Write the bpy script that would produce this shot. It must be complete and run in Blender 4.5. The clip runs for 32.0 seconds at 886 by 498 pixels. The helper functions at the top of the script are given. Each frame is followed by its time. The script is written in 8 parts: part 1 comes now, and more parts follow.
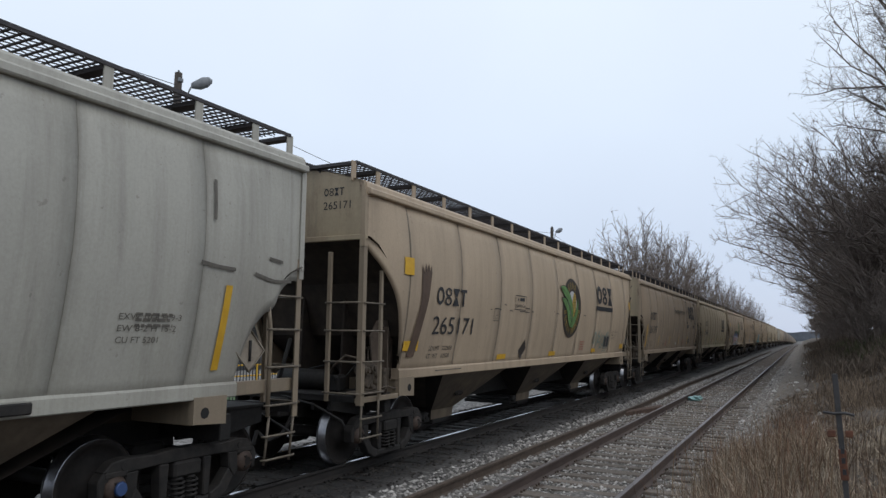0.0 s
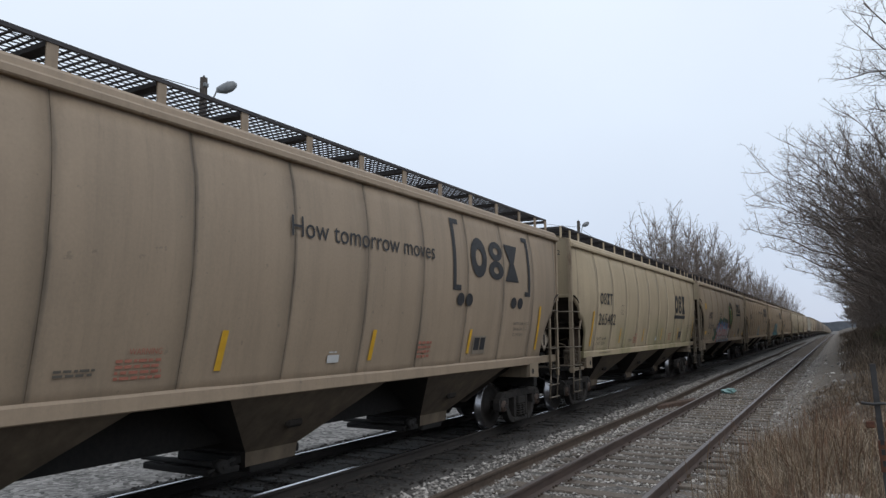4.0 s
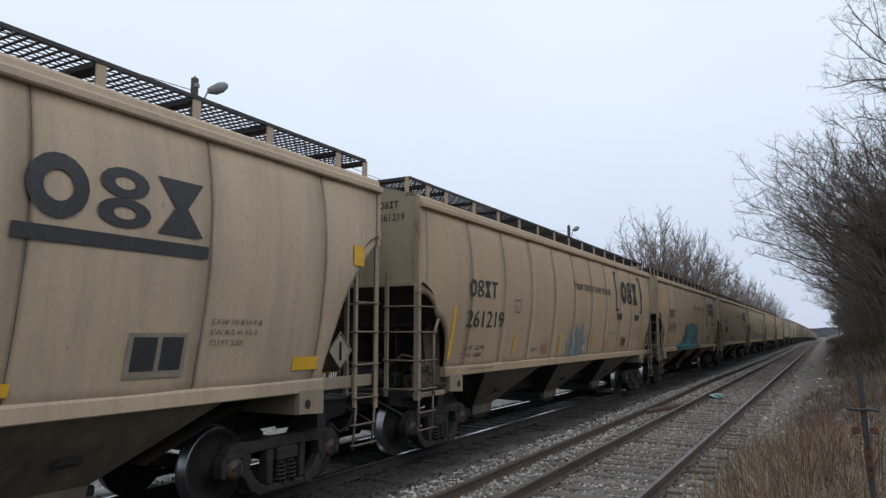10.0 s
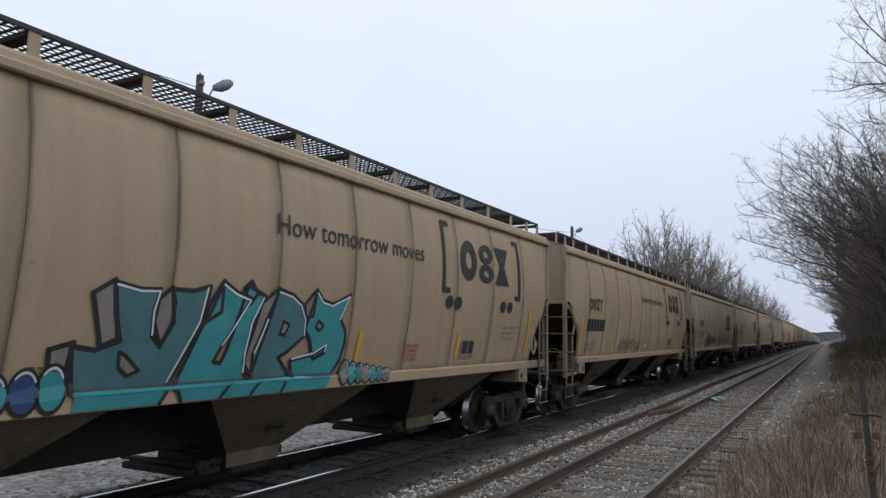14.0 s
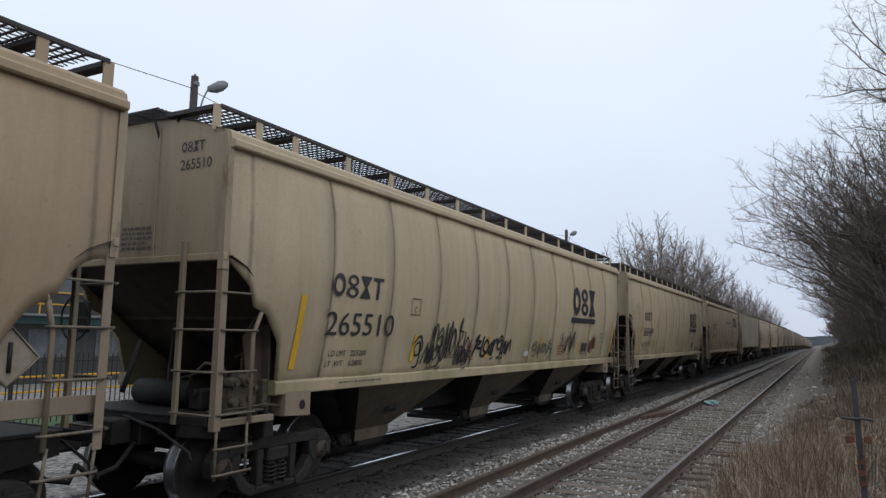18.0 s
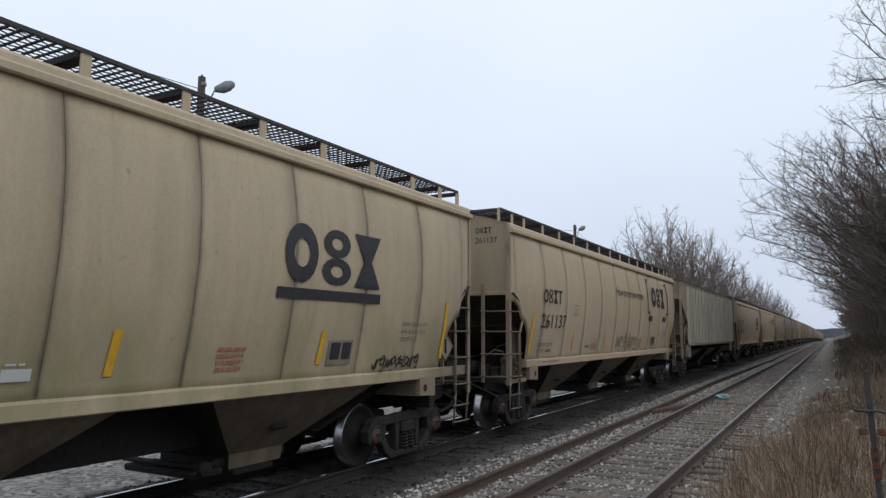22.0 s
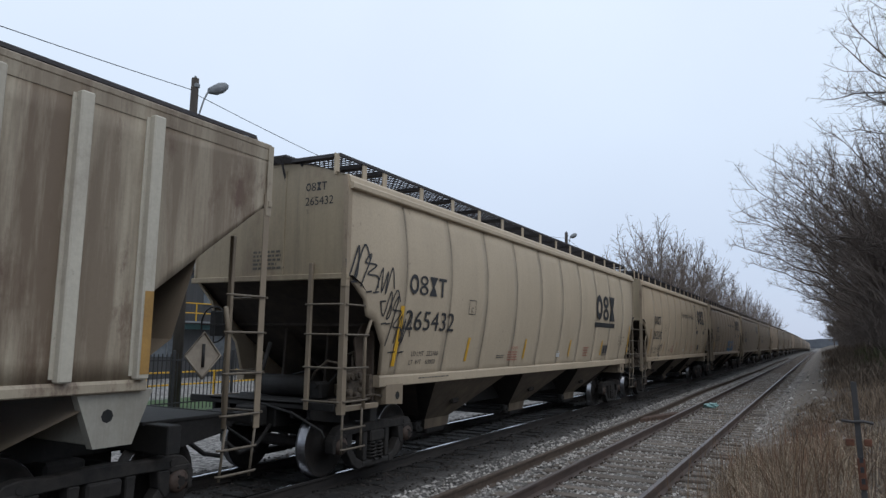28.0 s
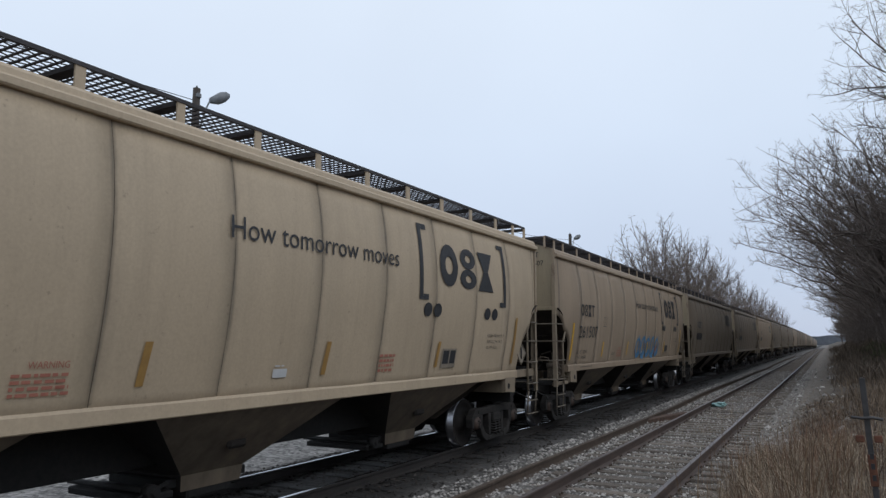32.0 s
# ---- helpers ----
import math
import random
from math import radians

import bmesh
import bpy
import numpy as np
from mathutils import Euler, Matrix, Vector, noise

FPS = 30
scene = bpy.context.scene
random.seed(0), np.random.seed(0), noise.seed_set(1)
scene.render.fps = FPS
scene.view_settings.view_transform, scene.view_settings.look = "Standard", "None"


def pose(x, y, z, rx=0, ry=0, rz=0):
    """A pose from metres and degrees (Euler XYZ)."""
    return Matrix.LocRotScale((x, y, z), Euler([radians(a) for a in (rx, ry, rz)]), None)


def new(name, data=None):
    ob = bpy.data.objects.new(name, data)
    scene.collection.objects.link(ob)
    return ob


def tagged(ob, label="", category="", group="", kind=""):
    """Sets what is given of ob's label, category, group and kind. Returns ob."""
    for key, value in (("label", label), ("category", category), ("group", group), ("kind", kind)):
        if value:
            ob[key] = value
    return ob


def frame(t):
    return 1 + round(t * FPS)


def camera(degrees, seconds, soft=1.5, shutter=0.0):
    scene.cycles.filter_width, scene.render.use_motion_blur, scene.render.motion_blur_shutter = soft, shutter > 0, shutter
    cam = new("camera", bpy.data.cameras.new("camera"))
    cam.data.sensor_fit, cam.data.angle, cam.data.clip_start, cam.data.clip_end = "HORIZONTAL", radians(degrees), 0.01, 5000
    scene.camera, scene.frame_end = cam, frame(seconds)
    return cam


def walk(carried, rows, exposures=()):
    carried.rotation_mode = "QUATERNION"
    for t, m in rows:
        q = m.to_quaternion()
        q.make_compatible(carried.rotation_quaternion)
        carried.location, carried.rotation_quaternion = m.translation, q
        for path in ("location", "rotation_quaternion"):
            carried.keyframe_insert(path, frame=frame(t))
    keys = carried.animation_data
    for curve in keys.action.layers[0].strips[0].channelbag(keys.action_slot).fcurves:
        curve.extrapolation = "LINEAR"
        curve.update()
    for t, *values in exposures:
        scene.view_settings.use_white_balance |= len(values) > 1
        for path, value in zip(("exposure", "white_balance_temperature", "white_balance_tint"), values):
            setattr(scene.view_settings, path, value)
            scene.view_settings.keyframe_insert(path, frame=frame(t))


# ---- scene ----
# ---- the camera and its way ----
cam = camera(65.06, 32.0, soft=1.4)
EYE = 2.0
HEAD = [(0.0, 27.31, 6.96, -0.64), (0.5, 27.22, 7.06, -0.47), (1.0, 27.53, 7.04, -0.54), (1.5, 27.95, 6.98, -0.27),
        (2.0, 28.41, 6.90, -0.16), (2.5, 28.72, 6.79, -0.14), (3.0, 29.00, 6.65, 0.42), (3.5, 29.35, 6.68, 0.66),
        (5.5, 29.41, 6.70, -0.64), (6.0, 28.92, 6.61, -0.79), (6.5, 28.57, 6.61, -0.87), (7.0, 28.28, 6.70, -0.63),
        (7.5, 28.20, 6.79, -0.45), (8.0, 28.27, 6.90, -0.38), (8.5, 28.43, 6.85, -0.31), (9.0, 28.55, 6.81, -0.11),
        (9.5, 28.63, 6.89, 0.03), (10.0, 28.69, 6.97, 0.05), (10.5, 28.76, 7.10, 0.17), (11.0, 28.88, 7.18, 0.07),
        (11.5, 28.95, 7.20, -0.10), (12.0, 28.93, 7.20, -0.23), (12.5, 28.86, 7.16, -0.34), (13.0, 28.76, 7.12, -0.43),
        (13.5, 28.77, 7.06, -0.55), (14.0, 28.93, 6.94, -0.65), (14.5, 29.00, 6.82, -0.64), (16.5, 28.63, 7.08, -1.11),
        (17.0, 28.54, 7.16, -1.13), (17.5, 28.43, 7.15, -1.04), (18.0, 28.47, 7.16, -0.89), (18.5, 28.50, 7.12, -0.76),
        (19.0, 28.56, 7.13, -0.80), (19.5, 28.56, 7.12, -0.77), (20.0, 28.68, 7.07, -0.74), (20.5, 28.80, 7.08, -0.73),
        (21.0, 28.94, 7.07, -0.57), (21.5, 29.00, 7.04, 0.00), (22.0, 29.17, 6.89, -0.22), (22.5, 29.31, 6.75, -0.27),
        (23.0, 29.25, 6.73, -0.13), (23.5, 29.06, 6.86, 0.24), (24.0, 28.95, 7.08, 0.30), (24.5, 28.82, 7.34, -0.03),
        (25.0, 28.70, 7.57, -0.43), (25.5, 28.54, 7.61, -0.35), (27.5, 28.37, 7.28, -1.16), (28.0, 28.47, 7.34, -0.98),
        (28.5, 28.54, 7.47, -0.98), (29.0, 28.54, 7.59, -0.92), (29.5, 28.54, 7.71, -0.85), (30.0, 28.55, 7.79, -0.50),
        (30.5, 28.57, 7.80, -0.09), (31.0, 28.63, 7.85, 0.15), (31.5, 28.73, 7.76, -0.02), (32.0, 28.80, 7.69, 0.18)]


def eye_pose(yaw, pitch, roll):
    return pose(0, 0, EYE, 90 + pitch, 0, yaw) @ pose(0, 0, 0, 0, 0, -roll)


walk(cam, [(t, eye_pose(a, b, c)) for t, a, b, c in HEAD], exposures=[(0, -0.02, 6350, 10), (4, 0.0, 6450, 10), (6, 0.0, 6560, 10), (9, 0.0, 6400, 10), (22, 0.0, 6480, 10), (25, 0.0, 6380, 10), (27, -0.03, 6200, 10), (30, -0.11, 6210, 10), (32, -0.14, 6230, 10)])

# ---- sky and light: an even, bright overcast ----
SUN_HEIGHT, SUN_TURN = radians(48), radians(108)
world = bpy.data.worlds.new("overcast")
scene.world = world
world.use_nodes = True
wn = world.node_tree.nodes
wl = world.node_tree.links
wn.clear()
sky = wn.new("ShaderNodeTexSky")
sky.sky_type, sky.sun_disc = "NISHITA", False
sky.sun_elevation, sky.sun_rotation = SUN_HEIGHT, SUN_TURN
sky_level = wn.new("ShaderNodeMix")
sky_level.data_type = "RGBA"
coord = wn.new("ShaderNodeTexCoord")
split = wn.new("ShaderNodeSeparateXYZ")
ramp = wn.new("ShaderNodeValToRGB")
e = ramp.color_ramp.elements
e[0].position, e[0].color = 0.0, (0.64, 0.71, 0.86, 1)
e[1].position, e[1].color = 0.55, (0.94, 1.02, 1.115, 1)
k = e.new(0.08)
k.color = (0.68, 0.76, 0.91, 1)
k = e.new(0.28)
k.color = (0.83, 0.925, 1.055, 1)
clouds = wn.new("ShaderNodeTexNoise")
clouds.inputs["Scale"].default_value, clouds.inputs["Detail"].default_value = 2.2, 5
cloud_range = wn.new("ShaderNodeMapRange")
cloud_range.inputs["To Min"].default_value, cloud_range.inputs["To Max"].default_value = 0.93, 1.07
veil = wn.new("ShaderNodeVectorMath")
veil.operation = "SCALE"
dim = wn.new("ShaderNodeVectorMath")
dim.operation = "SCALE"
dim.inputs["Scale"].default_value = 0.1
back = wn.new("ShaderNodeBackground")
out = wn.new("ShaderNodeOutputWorld")
wl.new(coord.outputs["Generated"], split.inputs[0])
wl.new(coord.outputs["Generated"], clouds.inputs["Vector"])
wl.new(split.outputs["Z"], ramp.inputs["Fac"])
wl.new(clouds.outputs["Fac"], cloud_range.inputs["Value"])
wl.new(ramp.outputs["Color"], veil.inputs[0])
wl.new(cloud_range.outputs["Result"], veil.inputs["Scale"])
wl.new(sky.outputs["Color"], dim.inputs[0])
sky_level.inputs["Factor"].default_value = 0.9
wl.new(dim.outputs[0], sky_level.inputs["A"])
wl.new(veil.outputs[0], sky_level.inputs["B"])
wl.new(sky_level.outputs["Result"], back.inputs["Color"])
back.inputs["Strength"].default_value = 1.0
wl.new(back.outputs[0], out.inputs["Surface"])
sun_data = bpy.data.lights.new("sun", "SUN")
sun_data.energy, sun_data.angle, sun_data.color = 0.5, radians(25), (1.0, 0.96, 0.9)
sun_lamp = new("sun", sun_data)
sun_lamp.rotation_euler = (math.pi / 2 - SUN_HEIGHT, 0, math.pi - SUN_TURN)
sun_lamp.location = (0, 0, 60)


# ---- materials ----
def nodes(name):
    m = bpy.data.materials.new(name)
    m.use_nodes = True
    t = m.node_tree
    return m, t.nodes, t.links, t.nodes["Principled BSDF"]


def mix_rgb(n, l, fac, a, b, mode="MIX"):
    x = n.new("ShaderNodeMix")
    x.data_type, x.blend_type = "RGBA", mode
    for sock, v in ((x.inputs["Factor"], fac), (x.inputs["A"], a), (x.inputs["B"], b)):
        if hasattr(v, "is_linked"):
            l.new(v, sock)
        elif isinstance(v, (int, float)):
            sock.default_value = v
        else:
            sock.default_value = (*v[:3], 1)
    return x.outputs["Result"]


def tex_noise(n, l, scale, detail=4, stretch=None, rough=0.55, seed=None):
    tc = n.new("ShaderNodeTexCoord")
    v = tc.outputs["Object"]
    if stretch or seed is not None:
        mp = n.new("ShaderNodeMapping")
        mp.inputs["Scale"].default_value = stretch or (1, 1, 1)
        mp.inputs["Location"].default_value = (seed or 0, (seed or 0) * 1.7, 0)
        l.new(v, mp.inputs["Vector"])
        v = mp.outputs["Vector"]
    x = n.new("ShaderNodeTexNoise")
    x.inputs["Scale"].default_value, x.inputs["Detail"].default_value = scale, detail
    x.inputs["Roughness"].default_value = rough
    l.new(v, x.inputs["Vector"])
    return x.outputs["Fac"]


def span(n, l, v, lo, hi, a=0.0, b=1.0):
    x = n.new("ShaderNodeMapRange")
    x.clamp = True
    for key, val in (("From Min", lo), ("From Max", hi), ("To Min", a), ("To Max", b)):
        x.inputs[key].default_value = val
    l.new(v, x.inputs["Value"])
    return x.outputs["Result"]


def relief(n, l, bsdf, height, strength=0.3, distance=0.01):
    b = n.new("ShaderNodeBump")
    b.inputs["Strength"].default_value, b.inputs["Distance"].default_value = strength, distance
    l.new(height, b.inputs["Height"])
    l.new(b.outputs["Normal"], bsdf.inputs["Normal"])


def grainy(name, dark, light, scale=8, rough=0.8, metal=0.0, bump=0.3, dist=0.01, stretch=None, vary=0.0):
    """A surface that varies between two colours at a coarse and a fine scale."""
    m, n, l, p = nodes(name)
    big = span(n, l, tex_noise(n, l, scale * 0.15, 3, stretch), 0.3, 0.7)
    fine = tex_noise(n, l, scale, 6, stretch, 0.65)
    c = mix_rgb(n, l, span(n, l, fine, 0.3, 0.7), dark, light)
    c = mix_rgb(n, l, span(n, l, big, 0, 1, 0.0, 0.35), c, [0.5 * v for v in dark])
    if vary:
        info = n.new("ShaderNodeObjectInfo")
        c = mix_rgb(n, l, span(n, l, info.outputs["Random"], 0, 1, 0, vary), c, [0.35 * v for v in dark])
    l.new(c, p.inputs["Base Color"])
    p.inputs["Roughness"].default_value, p.inputs["Metallic"].default_value = rough, metal
    if bump:
        relief(n, l, p, fine, bump, dist)
    return m


def car_paint(name, base, grime=(0.10, 0.085, 0.065), streak=0.5, moss=0.0, rust=0.0, seed=0.0, seams=None, lined=0.8, patchy=0.0):
    """Faded hopper paint: rain streaks, dirt held by the welds between the sheets, some algae or rust."""
    m, n, l, p = nodes(name)
    streaks = tex_noise(n, l, 2.2, 7, (1, 1.5, 0.10), 0.72, seed)
    blot = tex_noise(n, l, 0.8, 5, None, 0.6, seed + 3)
    fine = tex_noise(n, l, 30, 4, None, 0.6, seed)
    c = mix_rgb(n, l, span(n, l, blot, 0.3, 0.7, 0, 0.4), base, [v * 0.78 for v in base])
    c = mix_rgb(n, l, span(n, l, streaks, 0.45, 0.8, 0, 0.75 * streak), c, grime)
    c = mix_rgb(n, l, span(n, l, fine, 0.35, 0.75, 0, 0.16), c, grime)
    runs = tex_noise(n, l, 3.4, 8, (1, 1.6, 0.05), 0.8, seed + 21)
    c = mix_rgb(n, l, span(n, l, runs, 0.56, 0.70, 0, 0.3 * streak + 0.05), c, [0.7 * v for v in grime])
    pale = tex_noise(n, l, 1.7, 6, (1, 1, 0.4), 0.65, seed + 31)
    c = mix_rgb(n, l, span(n, l, pale, 0.55, 0.75, 0, 0.22), c, [min(0.8, v * 1.25) for v in base])
    spots = tex_noise(n, l, 9, 5, None, 0.6, seed + 41)
    c = mix_rgb(n, l, span(n, l, spots, 0.66, 0.72, 0, 0.35), c, grime)
    if moss:
        green = tex_noise(n, l, 0.9, 5, (1, 1, 0.5), 0.6, seed + 7)
        tc = n.new("ShaderNodeTexCoord")
        sp = n.new("ShaderNodeSeparateXYZ")
        l.new(tc.outputs["Object"], sp.inputs[0])
        low = span(n, l, sp.outputs["Z"], 1.3, 2.6, 1, 0)
        mu = n.new("ShaderNodeMath")
        mu.operation = "MULTIPLY"
        l.new(span(n, l, green, 0.4, 0.7, 0, moss), mu.inputs[0])
        l.new(low, mu.inputs[1])
        c = mix_rgb(n, l, mu.outputs[0], c, (0.15, 0.17, 0.06))
    if rust:
        spots = tex_noise(n, l, 1.5, 7, (1, 1.1, 0.5), 0.72, seed + 11)
        c = mix_rgb(n, l, span(n, l, spots, 0.52, 0.64, 0, rust), c, (0.085, 0.036, 0.024))
    if patchy:
        # some sheets are far more weathered than their neighbours
        info = n.new("ShaderNodeObjectInfo")
        grime_run = tex_noise(n, l, 2.6, 6, (1, 1.3, 0.12), 0.7, seed + 61)
        mu = n.new("ShaderNodeMath")
        mu.operation = "MULTIPLY"
        l.new(span(n, l, info.outputs["Random"], 0.2, 0.9, 0.15, 1), mu.inputs[0])
        l.new(span(n, l, grime_run, 0.36, 0.58, 0, patchy), mu.inputs[1])
        c = mix_rgb(n, l, mu.outputs[0], c, (0.13, 0.088, 0.056))
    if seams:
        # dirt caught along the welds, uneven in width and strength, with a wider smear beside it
        tc = n.new("ShaderNodeTexCoord")
        sp = n.new("ShaderNodeSeparateXYZ")
        l.new(tc.outputs["Object"], sp.inputs[0])
        wob = tex_noise(n, l, 1.6, 3, (0, 0.2, 1), 0.5, seed + 2)

        def maths(op, a, b):
            x = n.new("ShaderNodeMath")
            x.operation = op
            for sock, v in zip(x.inputs, (a, b)):
                if hasattr(v, "is_linked"):
                    l.new(v, sock)
                else:
                    sock.default_value = v
            return x.outputs[0]

        y = maths("ADD", sp.outputs["Y"], span(n, l, wob, 0, 1, -0.03, 0.03))
        d = maths("PINGPONG", maths("SUBTRACT", y, seams[0] - 40 * seams[1]), seams[1] / 2)
        ragged = tex_noise(n, l, 2.6, 6, (1, 0.6, 0.35), 0.7, seed + 51)
        line = maths("MULTIPLY", span(n, l, d, 0.012, 0.042, 1, 0), span(n, l, ragged, 0.3, 0.66, 0.18, lined))
        smear = maths("MULTIPLY", span(n, l, d, 0.02, 0.30, 1, 0), span(n, l, ragged, 0.45, 0.78, 0, 0.30))
        below = maths("MULTIPLY", span(n, l, sp.outputs["Z"], 4.03, 4.05, 1, 0), span(n, l, sp.outputs["Z"], 1.44, 1.46, 0, 1))
        line, smear = maths("MULTIPLY", line, below), maths("MULTIPLY", smear, below)
        # darker brown towards the ends and the bottom of the sides, in blotches
        end_tone = maths("MULTIPLY", span(n, l, maths("ABSOLUTE", sp.outputs["Y"], 0.0), 6.2, 8.4), span(n, l, sp.outputs["Z"], 3.2, 1.5, 0, 1))
        end_tone = maths("MULTIPLY", end_tone, span(n, l, blot, 0.3, 0.62, 0.25, 0.75))
        c = mix_rgb(n, l, end_tone, c, (0.10, 0.075, 0.052))
        c = mix_rgb(n, l, smear, c, [1.1 * v for v in grime])
        c = mix_rgb(n, l, line, c, [0.85 * v for v in grime])
    l.new(c, p.inputs["Base Color"])
    p.inputs["Roughness"].default_value = 0.62
    relief(n, l, p, fine, 0.08, 0.004)
    return m


SEAMS = {"round": (-6.70, 1.485), "angled": (-6.60, 1.46), "shifted": (-6.88, 1.485), "slope": (-7.72, 1.905)}
PAINT = {
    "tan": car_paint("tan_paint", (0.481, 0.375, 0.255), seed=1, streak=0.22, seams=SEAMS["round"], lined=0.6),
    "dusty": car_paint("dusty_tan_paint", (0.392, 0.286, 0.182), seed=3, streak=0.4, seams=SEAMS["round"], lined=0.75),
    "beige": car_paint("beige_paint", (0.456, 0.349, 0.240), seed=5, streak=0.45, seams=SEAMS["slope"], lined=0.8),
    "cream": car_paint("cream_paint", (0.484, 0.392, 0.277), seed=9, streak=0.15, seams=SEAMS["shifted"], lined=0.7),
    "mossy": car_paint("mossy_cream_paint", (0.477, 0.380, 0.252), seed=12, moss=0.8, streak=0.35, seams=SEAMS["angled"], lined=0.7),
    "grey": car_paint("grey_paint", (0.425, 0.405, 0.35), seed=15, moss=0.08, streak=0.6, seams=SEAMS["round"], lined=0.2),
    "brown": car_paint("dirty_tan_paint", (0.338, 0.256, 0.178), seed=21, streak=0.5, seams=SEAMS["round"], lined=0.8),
    "shade_grime": car_paint("shade_grime_tan_paint", (0.200, 0.155, 0.110), seed=31, streak=0.6),
    "rusty": car_paint("weathered_cream_paint", (0.40, 0.338, 0.248), seed=27, rust=0.85, streak=0.6, patchy=0.9),
    "rib": car_paint("weathered_rib_paint", (0.54, 0.495, 0.405), seed=29, rust=0.2, streak=0.3, patchy=0.25),
    # End walls: grime streaks over a base darkened for their shade.
    "end": car_paint("streaked_shaded_end_paint", (0.37, 0.297, 0.195), seed=39, streak=0.8, rust=0.25),
    "corner": car_paint("rust_marked_corner_paint", (0.36, 0.28, 0.19), seed=43, streak=0.7, rust=0.8),
    "ladder": car_paint("dirty_ladder_paint", (0.26, 0.203, 0.14), seed=37, streak=0.7),
    "roof": car_paint("dark_roof_paint", (0.205, 0.162, 0.126), seed=33, streak=0.3),
}
DARK_STEEL = grainy("dirty_steel", (0.006, 0.005, 0.0045), (0.019, 0.0165, 0.0145), 14, 0.75)
TRUCK_STEEL = grainy("truck_casting", (0.010, 0.009, 0.008), (0.036, 0.030, 0.026), 9, 0.8)
# Dirty brown end sheets, the shade of their recess put into the colour.
SLOPE_DIRT_SHADE = grainy("end_sheet_dirt_shade", (0.022, 0.016, 0.012), (0.062, 0.044, 0.032), 4, 0.85)
# Soot on the hopper ends, with the shade between the bays painted in.
HOPPER_SOOT_SHADE = grainy("hopper_soot_shade", (0.010, 0.008, 0.007), (0.034, 0.026, 0.020), 4, 0.9)
VALVE = grainy("dusty_valve_casting", (0.035, 0.026, 0.019), (0.15, 0.115, 0.08), 16, 0.8)
WEB = grainy("brown_web_plate", (0.055, 0.04, 0.029), (0.115, 0.083, 0.06), 5, 0.85)
BEARING = grainy("brown_bearing_cap", (0.035, 0.022, 0.016), (0.085, 0.055, 0.04), 14, 0.7)
WHEEL_STEEL = grainy("wheel_steel", (0.008, 0.006, 0.005), (0.026, 0.019, 0.015), 12, 0.8)
TREAD = grainy("polished_tread", (0.28, 0.28, 0.29), (0.42, 0.42, 0.44), 20, 0.3, 1.0, 0.05)
SEAM_DIRT = grainy("seam_dirt", (0.06, 0.045, 0.033), (0.20, 0.155, 0.11), 5, 0.9)
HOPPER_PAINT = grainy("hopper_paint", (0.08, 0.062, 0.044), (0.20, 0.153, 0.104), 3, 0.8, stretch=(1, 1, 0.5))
GRATE = grainy("galvanised_grating", (0.028, 0.025, 0.026), (0.062, 0.055, 0.056), 20, 0.7)
INK = grainy("black_lettering", (0.02, 0.02, 0.022), (0.04, 0.04, 0.042), 16, 0.6)
YELLOW = grainy("yellow_reflector", (0.60, 0.33, 0.02), (0.72, 0.42, 0.03), 10, 0.5)
RAIL_SIDE = grainy("rail_steel", (0.050, 0.034, 0.028), (0.105, 0.072, 0.058), 12, 0.75, stretch=(1, 0.2, 1))
RAIL_DARK = grainy("dark_rail", (0.012, 0.010, 0.009), (0.035, 0.028, 0.024), 12, 0.75, stretch=(1, 0.2, 1))
RAIL_TOP = grainy("rail_head", (0.09, 0.075, 0.072), (0.17, 0.145, 0.14), 20, 0.45, 0.35, 0.05, stretch=(1, 0.1, 1))
RAIL_BRIGHT = grainy("polished_rail_head", (0.6, 0.6, 0.62), (0.75, 0.75, 0.77), 20, 0.18, 1.0, 0.03)
SPARE_RUST = grainy("rusty_rail", (0.055, 0.038, 0.028), (0.11, 0.078, 0.055), 12, 0.85)
TIE_WOOD = grainy("weathered_tie", (0.11, 0.088, 0.07), (0.27, 0.225, 0.185), 10, 0.9, 0, 0.5, 0.015, (6, 6, 1), 0.5)
TIE_DARK = grainy("dark_tie", (0.012, 0.011, 0.010), (0.038, 0.034, 0.03), 10, 0.85, 0, 0.5, 0.015, None, 0.5)
# Bark paled so its colour carries haze and sky among the twigs.
HAZY_BARK = grainy("hazy_bark", (0.12, 0.096, 0.082), (0.28, 0.225, 0.19), 12, 0.95)
BARK = grainy("bark", (0.085, 0.068, 0.058), (0.19, 0.152, 0.128), 12, 0.95)
WOOD_POLE = grainy("pole_wood", (0.035, 0.028, 0.024), (0.08, 0.066, 0.055), 8, 0.9, stretch=(1, 1, 0.1))
LAMP_GREY = grainy("lamp_housing", (0.16, 0.17, 0.18), (0.24, 0.25, 0.26), 8, 0.5)


# ---- making parts ----
def mesh_of(bm, name, *mats, smooth=False):
    me = bpy.data.meshes.new(name)
    bm.normal_update()
    bm.to_mesh(me)
    bm.free()
    for m in mats:
        me.materials.append(m)
    if smooth:
        for poly in me.polygons:
            poly.use_smooth = True
    return me


def part(name, me, parent, label="", at=None):
    ob = new(name, me)
    ob.parent = parent
    if at is not None:
        ob.matrix_basis = at
    return tagged(ob, label) if label else ob


def thing(name, label, category, at=None, group="", kind=""):
    ob = new(name)
    ob.empty_display_size = 0.2
    if at is not None:
        ob.matrix_basis = at
    return tagged(ob, label, category, group, kind)


